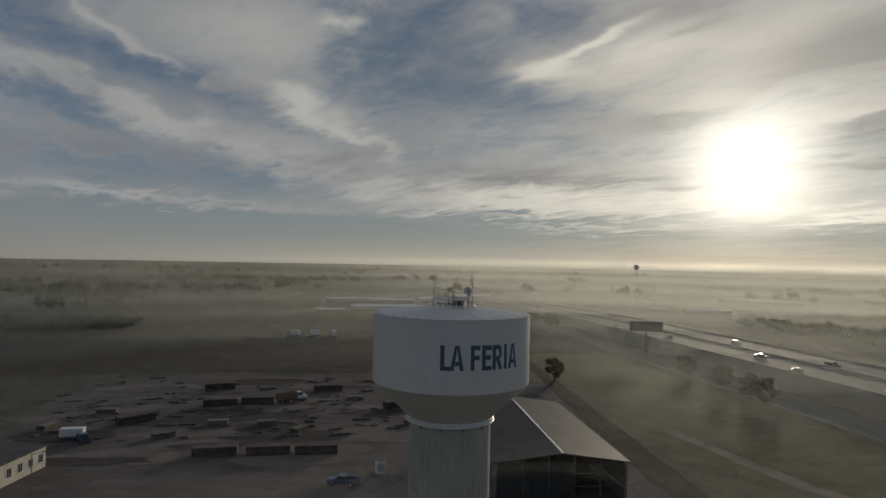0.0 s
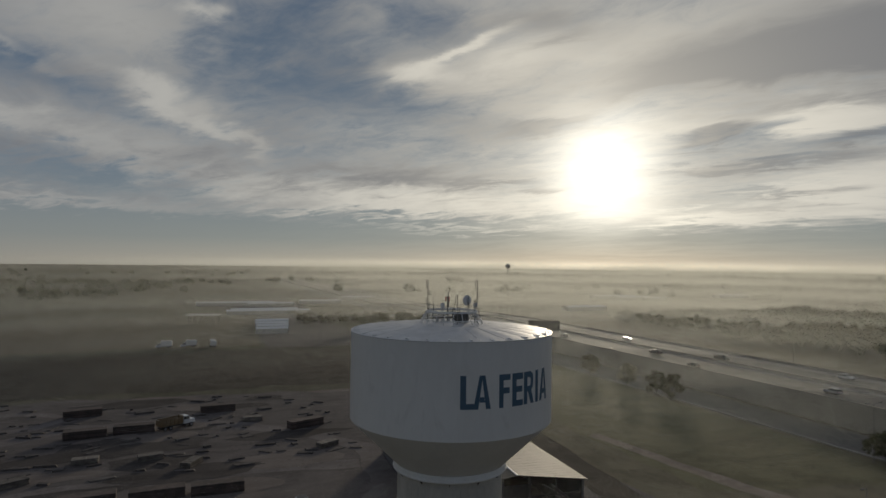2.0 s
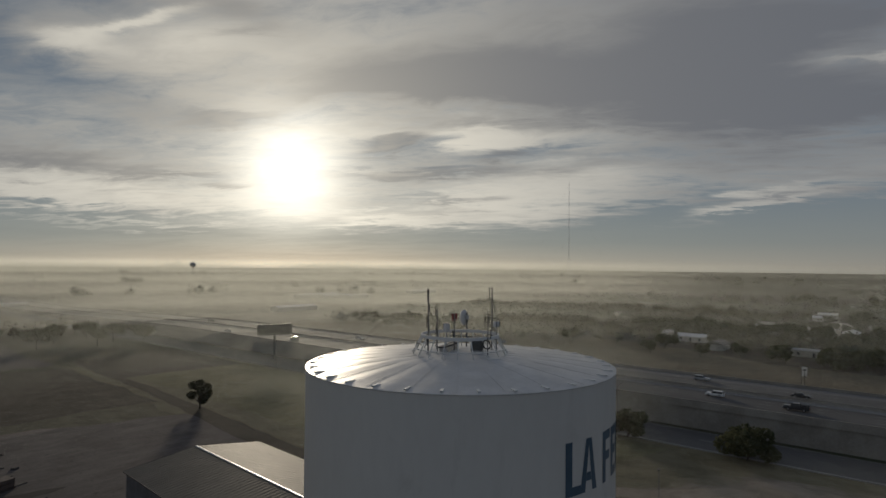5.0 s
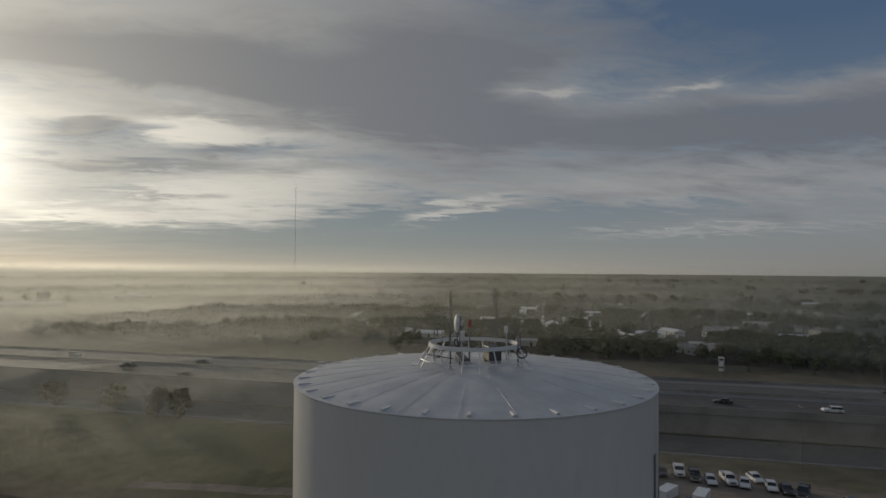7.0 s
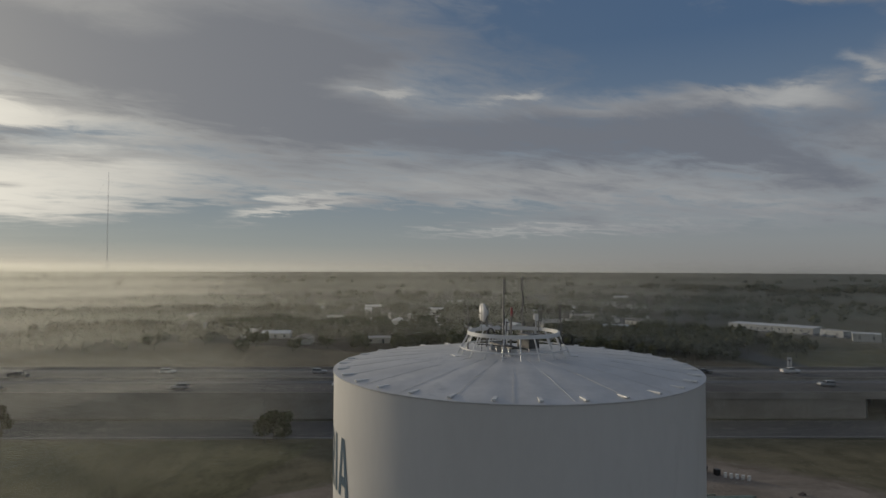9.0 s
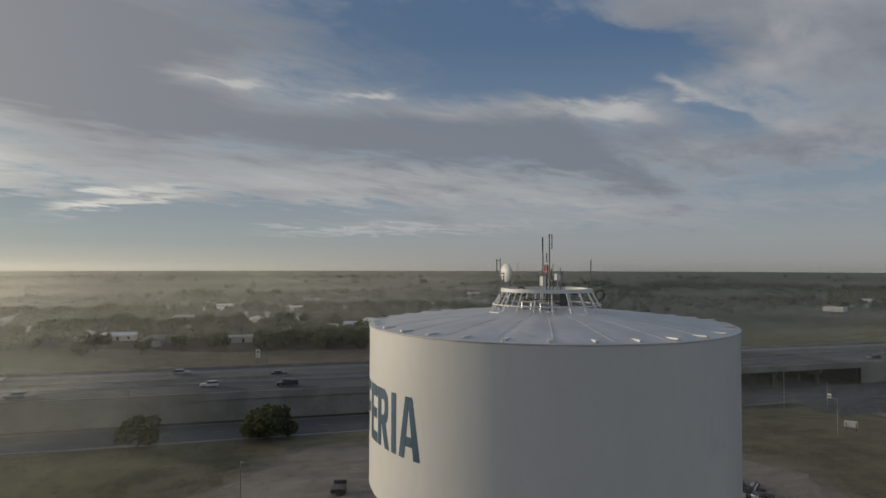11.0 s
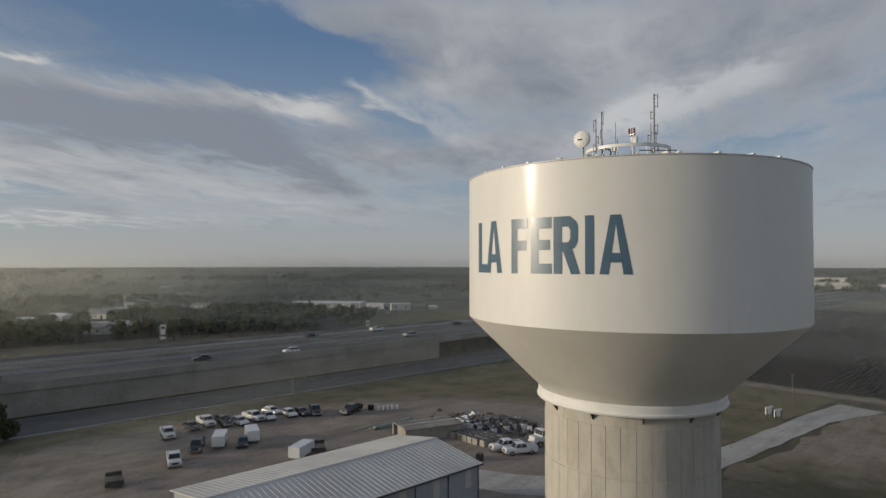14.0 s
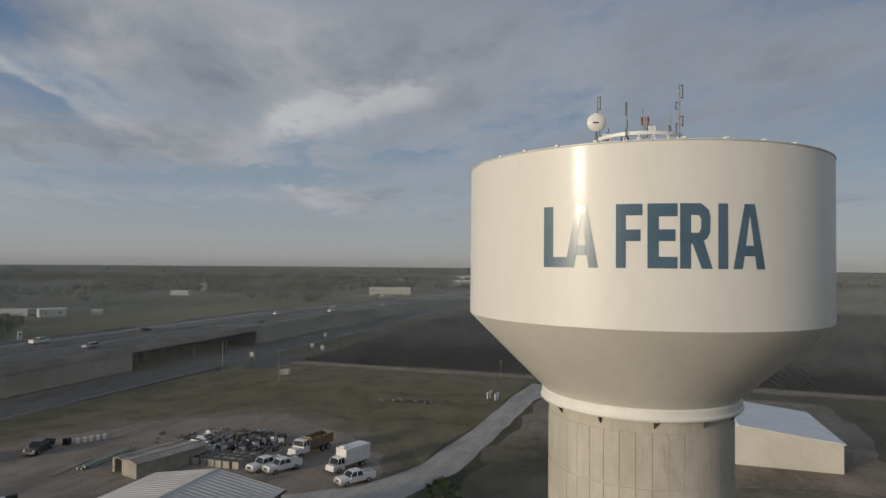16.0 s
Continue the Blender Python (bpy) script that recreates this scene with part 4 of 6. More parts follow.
def letter(ch, t0, t1, parent):
    bm = bmesh.new()
    layers = 0.0
    for stroke in GLYPH[ch]:
        bm.faces.new([bm.verts.new((x, y, layers)) for x, y in stroke])
    bmesh.ops.remove_doubles(bm, verts=bm.verts[:], dist=1e-5)
    for k in range(1, 8):
        bmesh.ops.bisect_plane(bm, geom=bm.verts[:] + bm.edges[:] + bm.faces[:], plane_co=(k / 8, 0, 0), plane_no=(1, 0, 0))
    bmesh.ops.recalc_face_normals(bm, faces=bm.faces[:])
    up = bm.faces[:]
    for f in up:
        if f.normal.z < 0:
            f.normal_flip()
    for v in bm.verts:
        t = radians(t0 + (t1 - t0) * v.co.x)
        z = 31.29 + 2.29 * v.co.y
        v.co = Vector(((RT + 0.012) * math.cos(t), (RT + 0.012) * math.sin(t), z))
    return part("letter", bm, LETTER, parent, "slate blue painted capital " + ch)


for shift in (0.0, -171.3):
    board = new("lettering")
    board.parent = tower
    for ch, a, b in WORD:
        letter(ch, a + shift, b + shift, board)

# crown rail on the roof
crown = thing("antenna_railing", "white flared steel railing crown on the tank roof", "railing", at=(0, 0, 36.34))
bm = bmesh.new()
add_lathe(bm, [(2.0, 0.92), (2.08, 0.92), (2.08, 1.08), (2.0, 1.08)], 72, True)
part("top_band", bm, WHITE_STEEL, crown, "flat white top band")
bm = bmesh.new()
add_ring(bm, 2.42, 0.36, 0.035, 72)
part("lower_rail", bm, WHITE_STEEL, crown, smooth=True)
for k in range(20):
    bm = bmesh.new()
    t = 2 * math.pi * k / 20
    add_tube(bm, (2.55 * math.cos(t), 2.55 * math.sin(t), 0.03), (2.04 * math.cos(t), 2.04 * math.sin(t), 0.98), 0.032, 0.032, 6)
    part("strut", bm, WHITE_STEEL, crown)
for t in (104, 256, 10, 330):
    bm = bmesh.new()
    add_box(bm, 2.25, 2.85, -0.38, 0.38, 0.03, 0.08, 0.01)
    ob = part("foot_plate", bm, WHITE_STEEL, crown)
    ob.rotation_euler.z = radians(t)


def mast(x, y, top, r=0.035, arms=(), label="thin grey steel antenna mast on the tank roof", head=None):
    z0 = roof_z(math.hypot(x, y))
    m = thing("antenna_mast", label, "antenna", "antennas on the tank roof", (x, y, z0))
    h = top - z0
    bm = bmesh.new()
    add_tube(bm, (0, 0, 0), (0, 0, h), r, r * 0.85, 8)
    part("pole", bm, MAST_GREY, m, smooth=True)
    bm = bmesh.new()
    add_tube(bm, (0, 0, 0), (0, 0, 0.06), r * 3, r * 3, 10)
    part("base_flange", bm, WHITE_STEEL, m)
    for zz, length, angle in arms:
        bm = bmesh.new()
        d = Vector((math.cos(radians(angle)), math.sin(radians(angle)), 0))
        add_tube(bm, Vector((0, 0, zz)), Vector((0, 0, zz)) + d * 0.16, 0.014, 0.014, 5)
        add_tube(bm, Vector((0, 0, zz + length)), Vector((0, 0, zz + length)) + d * 0.16, 0.014, 0.014, 5)
        add_tube(bm, Vector((0, 0, zz - 0.05)) + d * 0.16, Vector((0, 0, zz + length + 0.05)) + d * 0.16, 0.022, 0.022, 6)
        part("dipole", bm, DARK_STEEL, m)
    if head:
        head(m, h)
    return m


def red_lamps(m, h):
    bm = bmesh.new()
    add_box(bm, -0.2, 0.2, -0.02, 0.02, h - 0.34, h - 0.3)
    part("cross_arm", bm, GALV, m)
    for s in (-0.14, 0.14):
        bm = bmesh.new()
        add_lathe(bm, [(0.001, h - 0.38), (0.05, h - 0.38), (0.053, h - 0.05), (0.03, h), (0.001, h)], 14)
        for v in bm.verts:
            v.co.x += s
        part("lamp", bm, RED_PLASTIC, m, "red obstruction lamp", True)


DIPOLES = "tall grey dipole antenna mast on the roof crown"
mast(-1.8, 0.66, 39.81, 0.04, ((2.75, 0.55, 200), (2.2, 0.3, 20), (1.45, 0.4, 190), (1.0, 0.5, 30), (0.5, 0.35, 200)), DIPOLES)
mast(1.94, -0.7, 39.86, 0.038, ((2.75, 0.6, 150), (2.05, 0.35, 330), (1.3, 0.5, 140), (0.7, 0.4, 320)), DIPOLES)
mast(0.53, 2.03, 38.77, 0.028, ((1.75, 0.5, 80), (1.2, 0.3, 260), (0.75, 0.3, 80)), "short dipole antenna mast beside the dish")
mast(-0.35, -2.08, 38.75, 0.028, ((1.55, 0.6, 150), (0.95, 0.35, 330)), "short dipole antenna mast with a square loop")
mast(-0.31, 0.13, 38.49, 0.04, (), "short mast with two red obstruction lamps", red_lamps)
mast(-0.2, 1.45, 38.6, 0.016, (), "slender pale whip antenna")
mast(-1.45, 0.33, 38.52, 0.022, ((1.1, 0.35, 60),))
mast(1.41, -1.39, 38.36, 0.026, ((1.3, 0.4, 300),), "short mast with a small antenna box")

dish = thing("dish_antenna", "round off-white microwave dish on a short pole", "antenna", "antennas on the tank roof", (1.93, 1.04, roof_z(2.2)))
bm = bmesh.new()
add_tube(bm, (0, 0, 0), (0, 0, 1.95), 0.05, 0.05, 10)
part("pole", bm, MAST_GREY, dish, smooth=True)
bm = bmesh.new()
add_lathe(bm, [(0.02, 0.13), (0.2, 0.11), (0.4, 0.05), (0.44, 0.0), (0.44, -0.06), (0.3, -0.13), (0.05, -0.16), (0.001, -0.16)], 36)
bmesh.ops.rotate(bm, verts=bm.verts[:], cent=(0, 0, 0), matrix=Matrix.Rotation(radians(90), 3, "X"))
bmesh.ops.rotate(bm, verts=bm.verts[:], cent=(0, 0, 0), matrix=Matrix.Rotation(radians(193), 3, "Z"))
bmesh.ops.translate(bm, verts=bm.verts[:], vec=(-0.05, 0.21, 1.67))
drum_ob = part("reflector", bm, DISH_SKIN, dish, "off-white dish cover", True)
bm = bmesh.new()
add_box(bm, -0.06, 0.2, -0.008, 0.008, 1.6, 1.66)
bmesh.ops.rotate(bm, verts=bm.verts[:], cent=(0, 0, 0), matrix=Matrix.Rotation(radians(13), 3, "Z"))
bmesh.ops.translate(bm, verts=bm.verts[:], vec=(-0.085, 0.345, 0))
part("mark", bm, RUST, drum_ob, "faded brown mark")
bm = bmesh.new()
add_box(bm, -0.14, 0.14, -0.08, 0.1, 1.55, 1.79, 0.02)
part("bracket", bm, GALV, dish)
for x, y, z, h in ((-0.62, 0.42, 37.55, 0.42), (1.52, -1.28, 37.75, 0.3)):
    small = thing("antenna_box", "small off-white antenna box on a short post", "antenna", "antennas on the tank roof", (x, y, roof_z(math.hypot(x, y))))
    zl = z - roof_z(math.hypot(x, y))
    bm = bmesh.new()
    add_box(bm, -0.16, 0.16, -0.1, 0.1, zl, zl + h, 0.03)
    part("case", bm, DISH_SKIN, small)
    bm = bmesh.new()
    add_tube(bm, (0, 0, 0), (0, 0, zl), 0.03, 0.03, 8)
    part("post", bm, GALV, small)
box_thing = thing("equipment_cabinet", "dark grey equipment cabinet on the tank roof", "cabinet", "", (0.55, -0.75, roof_z(0.9)), 30)
bm = bmesh.new()
add_box(bm, -0.45, 0.45, -0.3, 0.3, 0.1, 0.75, 0.03)
part("body", bm, DARK_STEEL, box_thing)
bm = bmesh.new()
add_box(bm, -0.4, 0.4, -0.325, -0.3, 0.16, 0.7, 0.01)
part("door", bm, DARK_STEEL, box_thing)
for s in (-0.4, 0.4):
    bm = bmesh.new()
    add_box(bm, s - 0.03, s + 0.03, -0.28, 0.28, 0.0, 0.1)
    part("skid", bm, GALV, box_thing)
rack = thing("cable_rack", "low steel cable rack across the tank roof", "rack", "", (-0.3, 0.5, roof_z(0.6)), 20)
for s in (-0.9, -0.3, 0.3, 0.9):
    bm = bmesh.new()
    add_box(bm, s - 0.03, s + 0.03, -0.2, 0.2, 0.0, 0.28)
    part("support", bm, GALV, rack)
bm = bmesh.new()
add_box(bm, -1.2, 1.2, -0.18, 0.18, 0.28, 0.36)
part("tray", bm, DARK_STEEL, rack)
coil = thing("cable_coil", "black coil of cable hung on the roof crown", "cable", "", (-0.75, -2.3, 37.1))
bm = bmesh.new()
add_ring(bm, 0.22, 0, 0.03, 24)
bmesh.ops.rotate(bm, verts=bm.verts[:], cent=(0, 0, 0), matrix=Matrix.Rotation(radians(80), 3, "Y"))
part("loop", bm, TYRE, coil, smooth=True)
coil = thing("cable_coil", "black coil of cable hung inside the roof crown", "cable", "", (0.6, 0.95, 37.25), 40)
bm = bmesh.new()
add_ring(bm, 0.2, 0, 0.035, 24)
bmesh.ops.rotate(bm, verts=bm.verts[:], cent=(0, 0, 0), matrix=Matrix.Rotation(radians(82), 3, "X"))
part("loop", bm, TYRE, coil, smooth=True)
for t, z in ((150, 37.0), (305, 37.05), (28, 36.98)):
    bar = thing("outrigger_bar", "thin dark steel bar clamped across the roof crown", "bar", "bars on the roof crown", (0, 0, z), t)
    bm = bmesh.new()
    add_tube(bm, (2.25, -0.7, 0), (2.5, 1.1, 0.03), 0.028, 0.024, 6)
    part("tube", bm, DARK_STEEL, bar)
    bm = bmesh.new()
    add_box(bm, 2.24, 2.42, -0.05, 0.05, -0.08, 0.06, 0.01)
    part("clamp", bm, GALV, bar)


# ---------------------------------------------------------------- buildings
def gable_hall(name, label, x0, x1, y0, y1, eave, ridge, roof_mat, wall_mat, axis="y", ribs=0.6, openings=(), category="warehouse",
               over=0.35, open_end=False, seams=0, cap_mat=None):
    """A metal hall with a ridge along the named axis: walls with thickness, two ribbed roof slopes, trim."""
    cx, cy = (x0 + x1) / 2, (y0 + y1) / 2
    h = thing(name, label, category, "", (cx, cy, 0))
    hx, hy = (x1 - x0) / 2, (y1 - y0) / 2
    if axis == "x":
        h.matrix_basis = pose(cx, cy, 0, 0, 0, 90)
        hx, hy = hy, hx
    t = 0.25
    rise = ridge - eave
    for s in (-1, 1):  # side walls
        bm = bmesh.new()
        add_box(bm, min(s * hx, s * (hx - t)), max(s * hx, s * (hx - t)), -hy, hy, 0, eave)
        part("side_wall", bm, wall_mat, h)
        if seams:
            for k in range(seams + 1):
                y = -hy + 0.1 + (2 * hy - 0.2) * k / seams
                bm = bmesh.new()
                add_box(bm, min(s * hx, s * (hx + 0.08)), max(s * hx, s * (hx + 0.08)), y - 0.06, y + 0.06, 0, eave - 0.02)
                part("downpipe", bm, DARK_STEEL, h)
    for s in (-1, 1):  # gable walls
        if open_end and s == -1:
            continue
        bm = bmesh.new()
        a, b = s * hy, s * (hy - t)
        out = [(-hx + t, 0), (hx - t, 0), (hx - t, eave), (0, ridge - 0.05), (-hx + t, eave)]
        va = [bm.verts.new((x, a, z)) for x, z in out]
        vb = [bm.verts.new((x, b, z)) for x, z in out]
        bm.faces.new(va if s < 0 else va[::-1])
        bm.faces.new(vb[::-1] if s < 0 else vb)
        for i in range(5):
            j = (i + 1) % 5
            bm.faces.new((va[i], vb[i], vb[j], va[j]) if s < 0 else (va[i], va[j], vb[j], vb[i]))
        part("gable_wall", bm, wall_mat, h)
    slope = rise / hx
    for s in (-1, 1):  # roof slopes
        bm = bmesh.new()
        ex = hx + over
        ez = eave - over * slope
        top = [(0, ridge), (s * ex, ez)]
        v = []
        for y in (-hy - over, hy + over):
            for (x, z) in top:
                v.append(bm.verts.new((x, y, z + 0.12)))
            for (x, z) in top:
                v.append(bm.verts.new((x, y, z + 0.02)))
        quads = [(0, 1, 5, 4), (3, 2, 6, 7), (1, 3, 7, 5), (0, 2, 3, 1), (4, 5, 7, 6), (2, 0, 4, 6)]
        for q in quads:
            bm.faces.new([v[i] for i in (q if s > 0 else q[::-1])])
        slope_ob = part("roof_slope", bm, roof_mat, h)
        if ribs:
            n = int((2 * hy + 2 * over) / ribs)
            bm = bmesh.new()
            p = [(0, ridge + 0.13), (s * ex, ez + 0.13)]
            for w, zz in ((-0.05, 0), (-0.03, 0.028), (0.03, 0.028), (0.05, 0)):
                for x, z in p:
                    bm.verts.new((x, w, z - 0.012 + zz))
            bm.verts.ensure_lookup_table()
            for i in range(3):
                q = (2 * i, 2 * i + 1, 2 * i + 3, 2 * i + 2)
                bm.faces.new([bm.verts[j] for j in (q if s < 0 else q[::-1])])
            rib_mesh = finish("roof_rib", bm, roof_mat)
            for k in range(n + 1):
                ob = new("roof_rib", rib_mesh)
                ob.parent = slope_ob
                ob.location.y = -hy - over + 0.06 + k * (2 * hy + 2 * over - 0.12) / max(n, 1)
        bm = bmesh.new()
        xx = s * (ex + 0.07)
        add_box(bm, min(s * (ex + 0.002), xx + s * 0.07), max(s * (ex + 0.002), xx + s * 0.07), -hy - over, hy + over, ez - 0.05, ez + 0.11)
        part("gutter", bm, DARK_STEEL if seams else roof_mat, h)
    bm = bmesh.new()
    add_box(bm, -0.22, 0.22, -hy - over, hy + over, ridge + 0.1, ridge + 0.19, top=(0.5, 1))
    part("ridge_cap", bm, cap_mat or roof_mat, h)
    for s, y, w, z0, z1, kind in openings:
        bm = bmesh.new()
        xx = s * (hx + 0.02)
        add_box(bm, min(s * hx + s * 0.004, xx), max(s * hx + s * 0.004, xx), y - w / 2, y + w / 2, z0, z1)
        d = part("roller_door" if kind == "door" else "wall_light", bm, PANE if kind == "pane" else (WHITE_STEEL if kind == "door" else CREAM_WALL), h)
        if kind != "wall":
            bm = bmesh.new()
            for a, b, c, e in ((y - w / 2 - 0.1, y - w / 2, z0, z1 + 0.1), (y + w / 2, y + w / 2 + 0.1, z0, z1 + 0.1), (y - w / 2, y + w / 2, z1, z1 + 0.1)):
                add_box(bm, min(s * hx + s * 0.004, xx + s * 0.03), max(s * hx + s * 0.004, xx + s * 0.03), a, b, c, e)
            part("frame", bm, DARK_STEEL, d)
    return h


gable_hall("warehouse", "long grey metal warehouse with a ribbed roof and blue-grey walls", 34.4, 50.0, -25.1, 4.4, 8.0, 9.25, METAL_ROOF, METAL_WALL,
                  ribs=0.62, seams=6, openings=[(-1, -13.0, 0.9, 5.6, 7.7, "wall"), (-1, -8.0, 0.9, 5.6, 7.7, "wall"), (-1, -3.2, 0.9, 5.6, 7.7, "wall"),
                                                  (-1, 2.0, 0.9, 5.6, 7.7, "wall"), (-1, 6.5, 0.9, 5.6, 7.7, "wall"), (-1, -5.0, 4.2, 0.0, 4.6, "door"), (-1, 4.5, 4.2, 0.0, 4.6, "door")])
shed_a = gable_hall("storage_hall", "open-fronted grey metal storage hall with a dark interior", 16.7, 39.9, 38.0, 82.0, 7.2, 8.75, OLD_ROOF, OLD_WALL,
                    ribs=0.9, open_end=True, cap_mat=GALV)
shed_a.matrix_basis = pose(28.3, 60.0, 0, 0, 0, -4)
for k in range(6):
    bm = bmesh.new()
    x = -11.3 + k * 4.52
    add_box(bm, x - 0.13, x + 0.13, -21.9, -21.6, 0, 7.2 + 1.55 * (1 - abs(x) / 11.6) - 0.1)
    part("post", bm, DARK_STEEL, shed_a)
# flat dark sheet added for the shade behind the open front
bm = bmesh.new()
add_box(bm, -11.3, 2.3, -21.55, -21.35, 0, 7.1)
part("front_panel", bm, INSIDE_SHADE, shed_a, "dark sheet standing in for the shaded interior")
for x0, x1 in ((4.4, 11.4), (5.8, 11.2)):
    bm = bmesh.new()
    add_tube(bm, (x0, -21.8, 6.9), (x1, -21.8, 2.6), 0.16, 0.16, 6)
    part("brace", bm, DARK_STEEL, shed_a)
for z in (3.0, 5.2):
    bm = bmesh.new()
    add_box(bm, 2.6, 13.4 if z < 4 else 11.6, -21.85, -21.7, z - 0.08, z + 0.08)
    part("rail", bm, DARK_STEEL, shed_a)
gable_hall("white_shed", "low white metal shed with cream walls", -31.0, -2.0, -98.0, -76.6, 4.5, 6.15, WHITE_ROOF, SHED_WALL, ribs=0, over=0.15)
lean = gable_hall("lean_shed", "low stained cream metal shed beside the scrap yard", 66.6, 70.0, -53.2, -41.8, 2.2, 2.42, OLD_SHEET, OLD_CREAM, ribs=0.9, over=0.15)
lean.matrix_basis = pose(67.9, -47.5, 0, 0, 0, -16)
port = gable_hall("carport", "small open steel carport with a weathered roof", 70.0, 72.4, -53.2, -42.2, 2.05, 2.2, OLD_SHEET, OLD_CREAM, ribs=0.9, over=0.12, open_end=True)
port.matrix_basis = pose(70.95, -48.3, 0, 0, 0, 164)
for x in (-1.2, 1.2):
    bm = bmesh.new()
    add_box(bm, x - 0.07, x + 0.07, -5.62, -5.48, 0, 2.0, 0.01)
    part("post", bm, WHITE_STEEL, port, "white corner post")


def flat_house(name, label, cx, cy, w, d, h, turn, wall_mat, roof_mat, windows=3, category="building", parapet=0.25):
    b = thing(name, label, category, "", (cx, cy, 0), turn)
    bm = bmesh.new()
    add_box(bm, -w / 2, w / 2, -d / 2, d / 2, 0, h)
    part("wall", bm, wall_mat, b)
    bm = bmesh.new()
    add_box(bm, -w / 2 - 0.3, w / 2 + 0.3, -d / 2 - 0.3, d / 2 + 0.3, h + 0.004, h + parapet, 0.03)
    part("roof", bm, roof_mat, b)
    for s in (-1, 1):
        for k in range(windows):
            x = -w / 2 + w * (k + 0.5) / windows
            bm = bmesh.new()
            y0, y1 = sorted((s * (d / 2 - 0.05), s * (d / 2 + 0.01)))
            add_box(bm, x - 0.55, x + 0.55, y0, y1, h * 0.32, h * 0.72)
            win = part("window", bm, PANE, b)
            bm = bmesh.new()
            yf = sorted((s * (d / 2 + 0.004), s * (d / 2 + 0.06)))
            for a, c, e, g in ((x - 0.65, x - 0.55, h * 0.3, h * 0.74), (x + 0.55, x + 0.65, h * 0.3, h * 0.74), (x - 0.55, x + 0.55, h * 0.72, h * 0.74), (x - 0.55, x + 0.55, h * 0.3, h * 0.32), (x - 0.03, x + 0.03, h * 0.32, h * 0.72)):
                add_box(bm, a, c, yf[0], yf[1], e, g)
            part("frame", bm, WHITE_STEEL, win)
    return b


flat_house("office", "low cream office with a dark roof and windows", -73.1, 57.8, 22.0, 9.0, 4.0, 78.5, CREAM_WALL, DARK_ROOF, 8)

# town across the highway
rt = random.Random(21)


def house_template(name, label, w, d, h, rise, wall_mat, roof_mat):
    b = thing(name, label, "house", "houses of the town", (0, 0, 0))
    bm = bmesh.new()
    add_box(bm, -w / 2, w / 2, -d / 2, d / 2, 0, h)
    part("wall", bm, wall_mat, b)
    bm = bmesh.new()
    o = 0.5
    pts = [(-w / 2 - o, -d / 2 - o, h), (w / 2 + o, -d / 2 - o, h), (w / 2 + o, d / 2 + o, h), (-w / 2 - o, d / 2 + o, h), (-w / 2 - o, 0, h + rise), (w / 2 + o, 0, h + rise)]
    v = [bm.verts.new((x, y, z + 0.01)) for x, y, z in pts]
    for f in ((0, 1, 5, 4), (2, 3, 4, 5), (0, 4, 3), (1, 2, 5), (3, 2, 1, 0)):
        bm.faces.new([v[i] for i in f])
    part("roof", bm, roof_mat, b)
    for k in range(3):
        for s in (-1, 1):
            bm = bmesh.new()
            x = -w / 2 + w * (k + 0.5) / 3
            y0, y1 = sorted((s * (d / 2 - 0.05), s * (d / 2 + 0.02)))
            add_box(bm, x - 0.6, x + 0.6, y0, y1, 0.9 if k != 1 else 0.0, 2.1)
            part("window" if k != 1 else "door", bm, PANE, b)
    return b


templates = [house_template("house", "pale single-storey house under a grey gable roof", 13, 9, 2.9, 1.7, PALE_WALL, HOUSE_ROOF),
             house_template("house", "low house with a white metal roof among trees", 15, 8, 2.8, 1.4, PALE_WALL, WHITE_ROOF),
             house_template("house", "long pale mobile home with a light roof", 19, 5.5, 3.0, 0.7, CREAM_WALL, METAL_ROOF)]
spots = [(396, -76), (362, -112), (455, -114), (456, -160), (493, -75), (456, 14), (326, -70), (377, -48), (576, -196), (422, -104), (340, -20), (300, 30),
         (352, 60), (410, 80), (330, 110), (470, 60), (520, 0), (388, 20), (300, -60), (345, -140), (430, 130), (500, 120), (560, 60), (310, -95), (405, -140),
         (540, -120), (600, -60), (620, 40), (480, -40), (365, -8), (298, 72), (384, 150), (450, 190), (530, 200), (407, 28), (534, 22), (525, -40), (358, -33), (339, -39), (294, -48), (442, -85), (407, -91), (610, -179), (746, -233), (312, -59),
         (425, -1), (520, 66), (439, 74), (536, 208), (323, 92), (415, 44), (425, -126), (339, -88), (565, -83), (372, -72), (530, 101), (466, 40), (660, -120), (640, -20), (690, 60)]
for i, (x, y) in enumerate(spots):
    tm = templates[i % 3]
    m = pose(x, y, 0, 0, 0, rt.choice((0, 90, 4, 86, 30)))
    if i < 3:
        tm.matrix_basis = m
    else:
        copy_thing(tm, m)
flat_house("long_warehouse", "long white warehouse with a flat pale roof", 364.3, -214.8, 50, 16, 3.6, 41, PALE_WALL, WHITE_ROOF, 12, "warehouse")
flat_house("white_warehouse", "small white boxy warehouse beside a car park", 308, -235, 13, 8, 4.2, 58, PALE_WALL, WHITE_ROOF, 2, "warehouse")
flat_house("white_warehouse", "low grey boxy warehouse beside a car park", 329, -232, 14, 8, 3.6, 23, METAL_WALL, METAL_ROOF, 2, "warehouse")
for x, y, w in ((402, -451, 16), (440, -520, 20), (300, -640, 18), (350, -700, 24), (262, -690, 20), (500, -600, 22), (180, -930, 30), (240, -960, 34), (380, -1000, 40)):
    flat_house("far_store", "small pale building among far trees", x, y, w, 9, 3.6, 20, PALE_WALL, WHITE_ROOF, 3, "building")
flat_house("white_warehouse", "small white shop building on a grass strip", 296, -254, 5, 4, 2.6, 31, PALE_WALL, WHITE_ROOF, 2, "building")
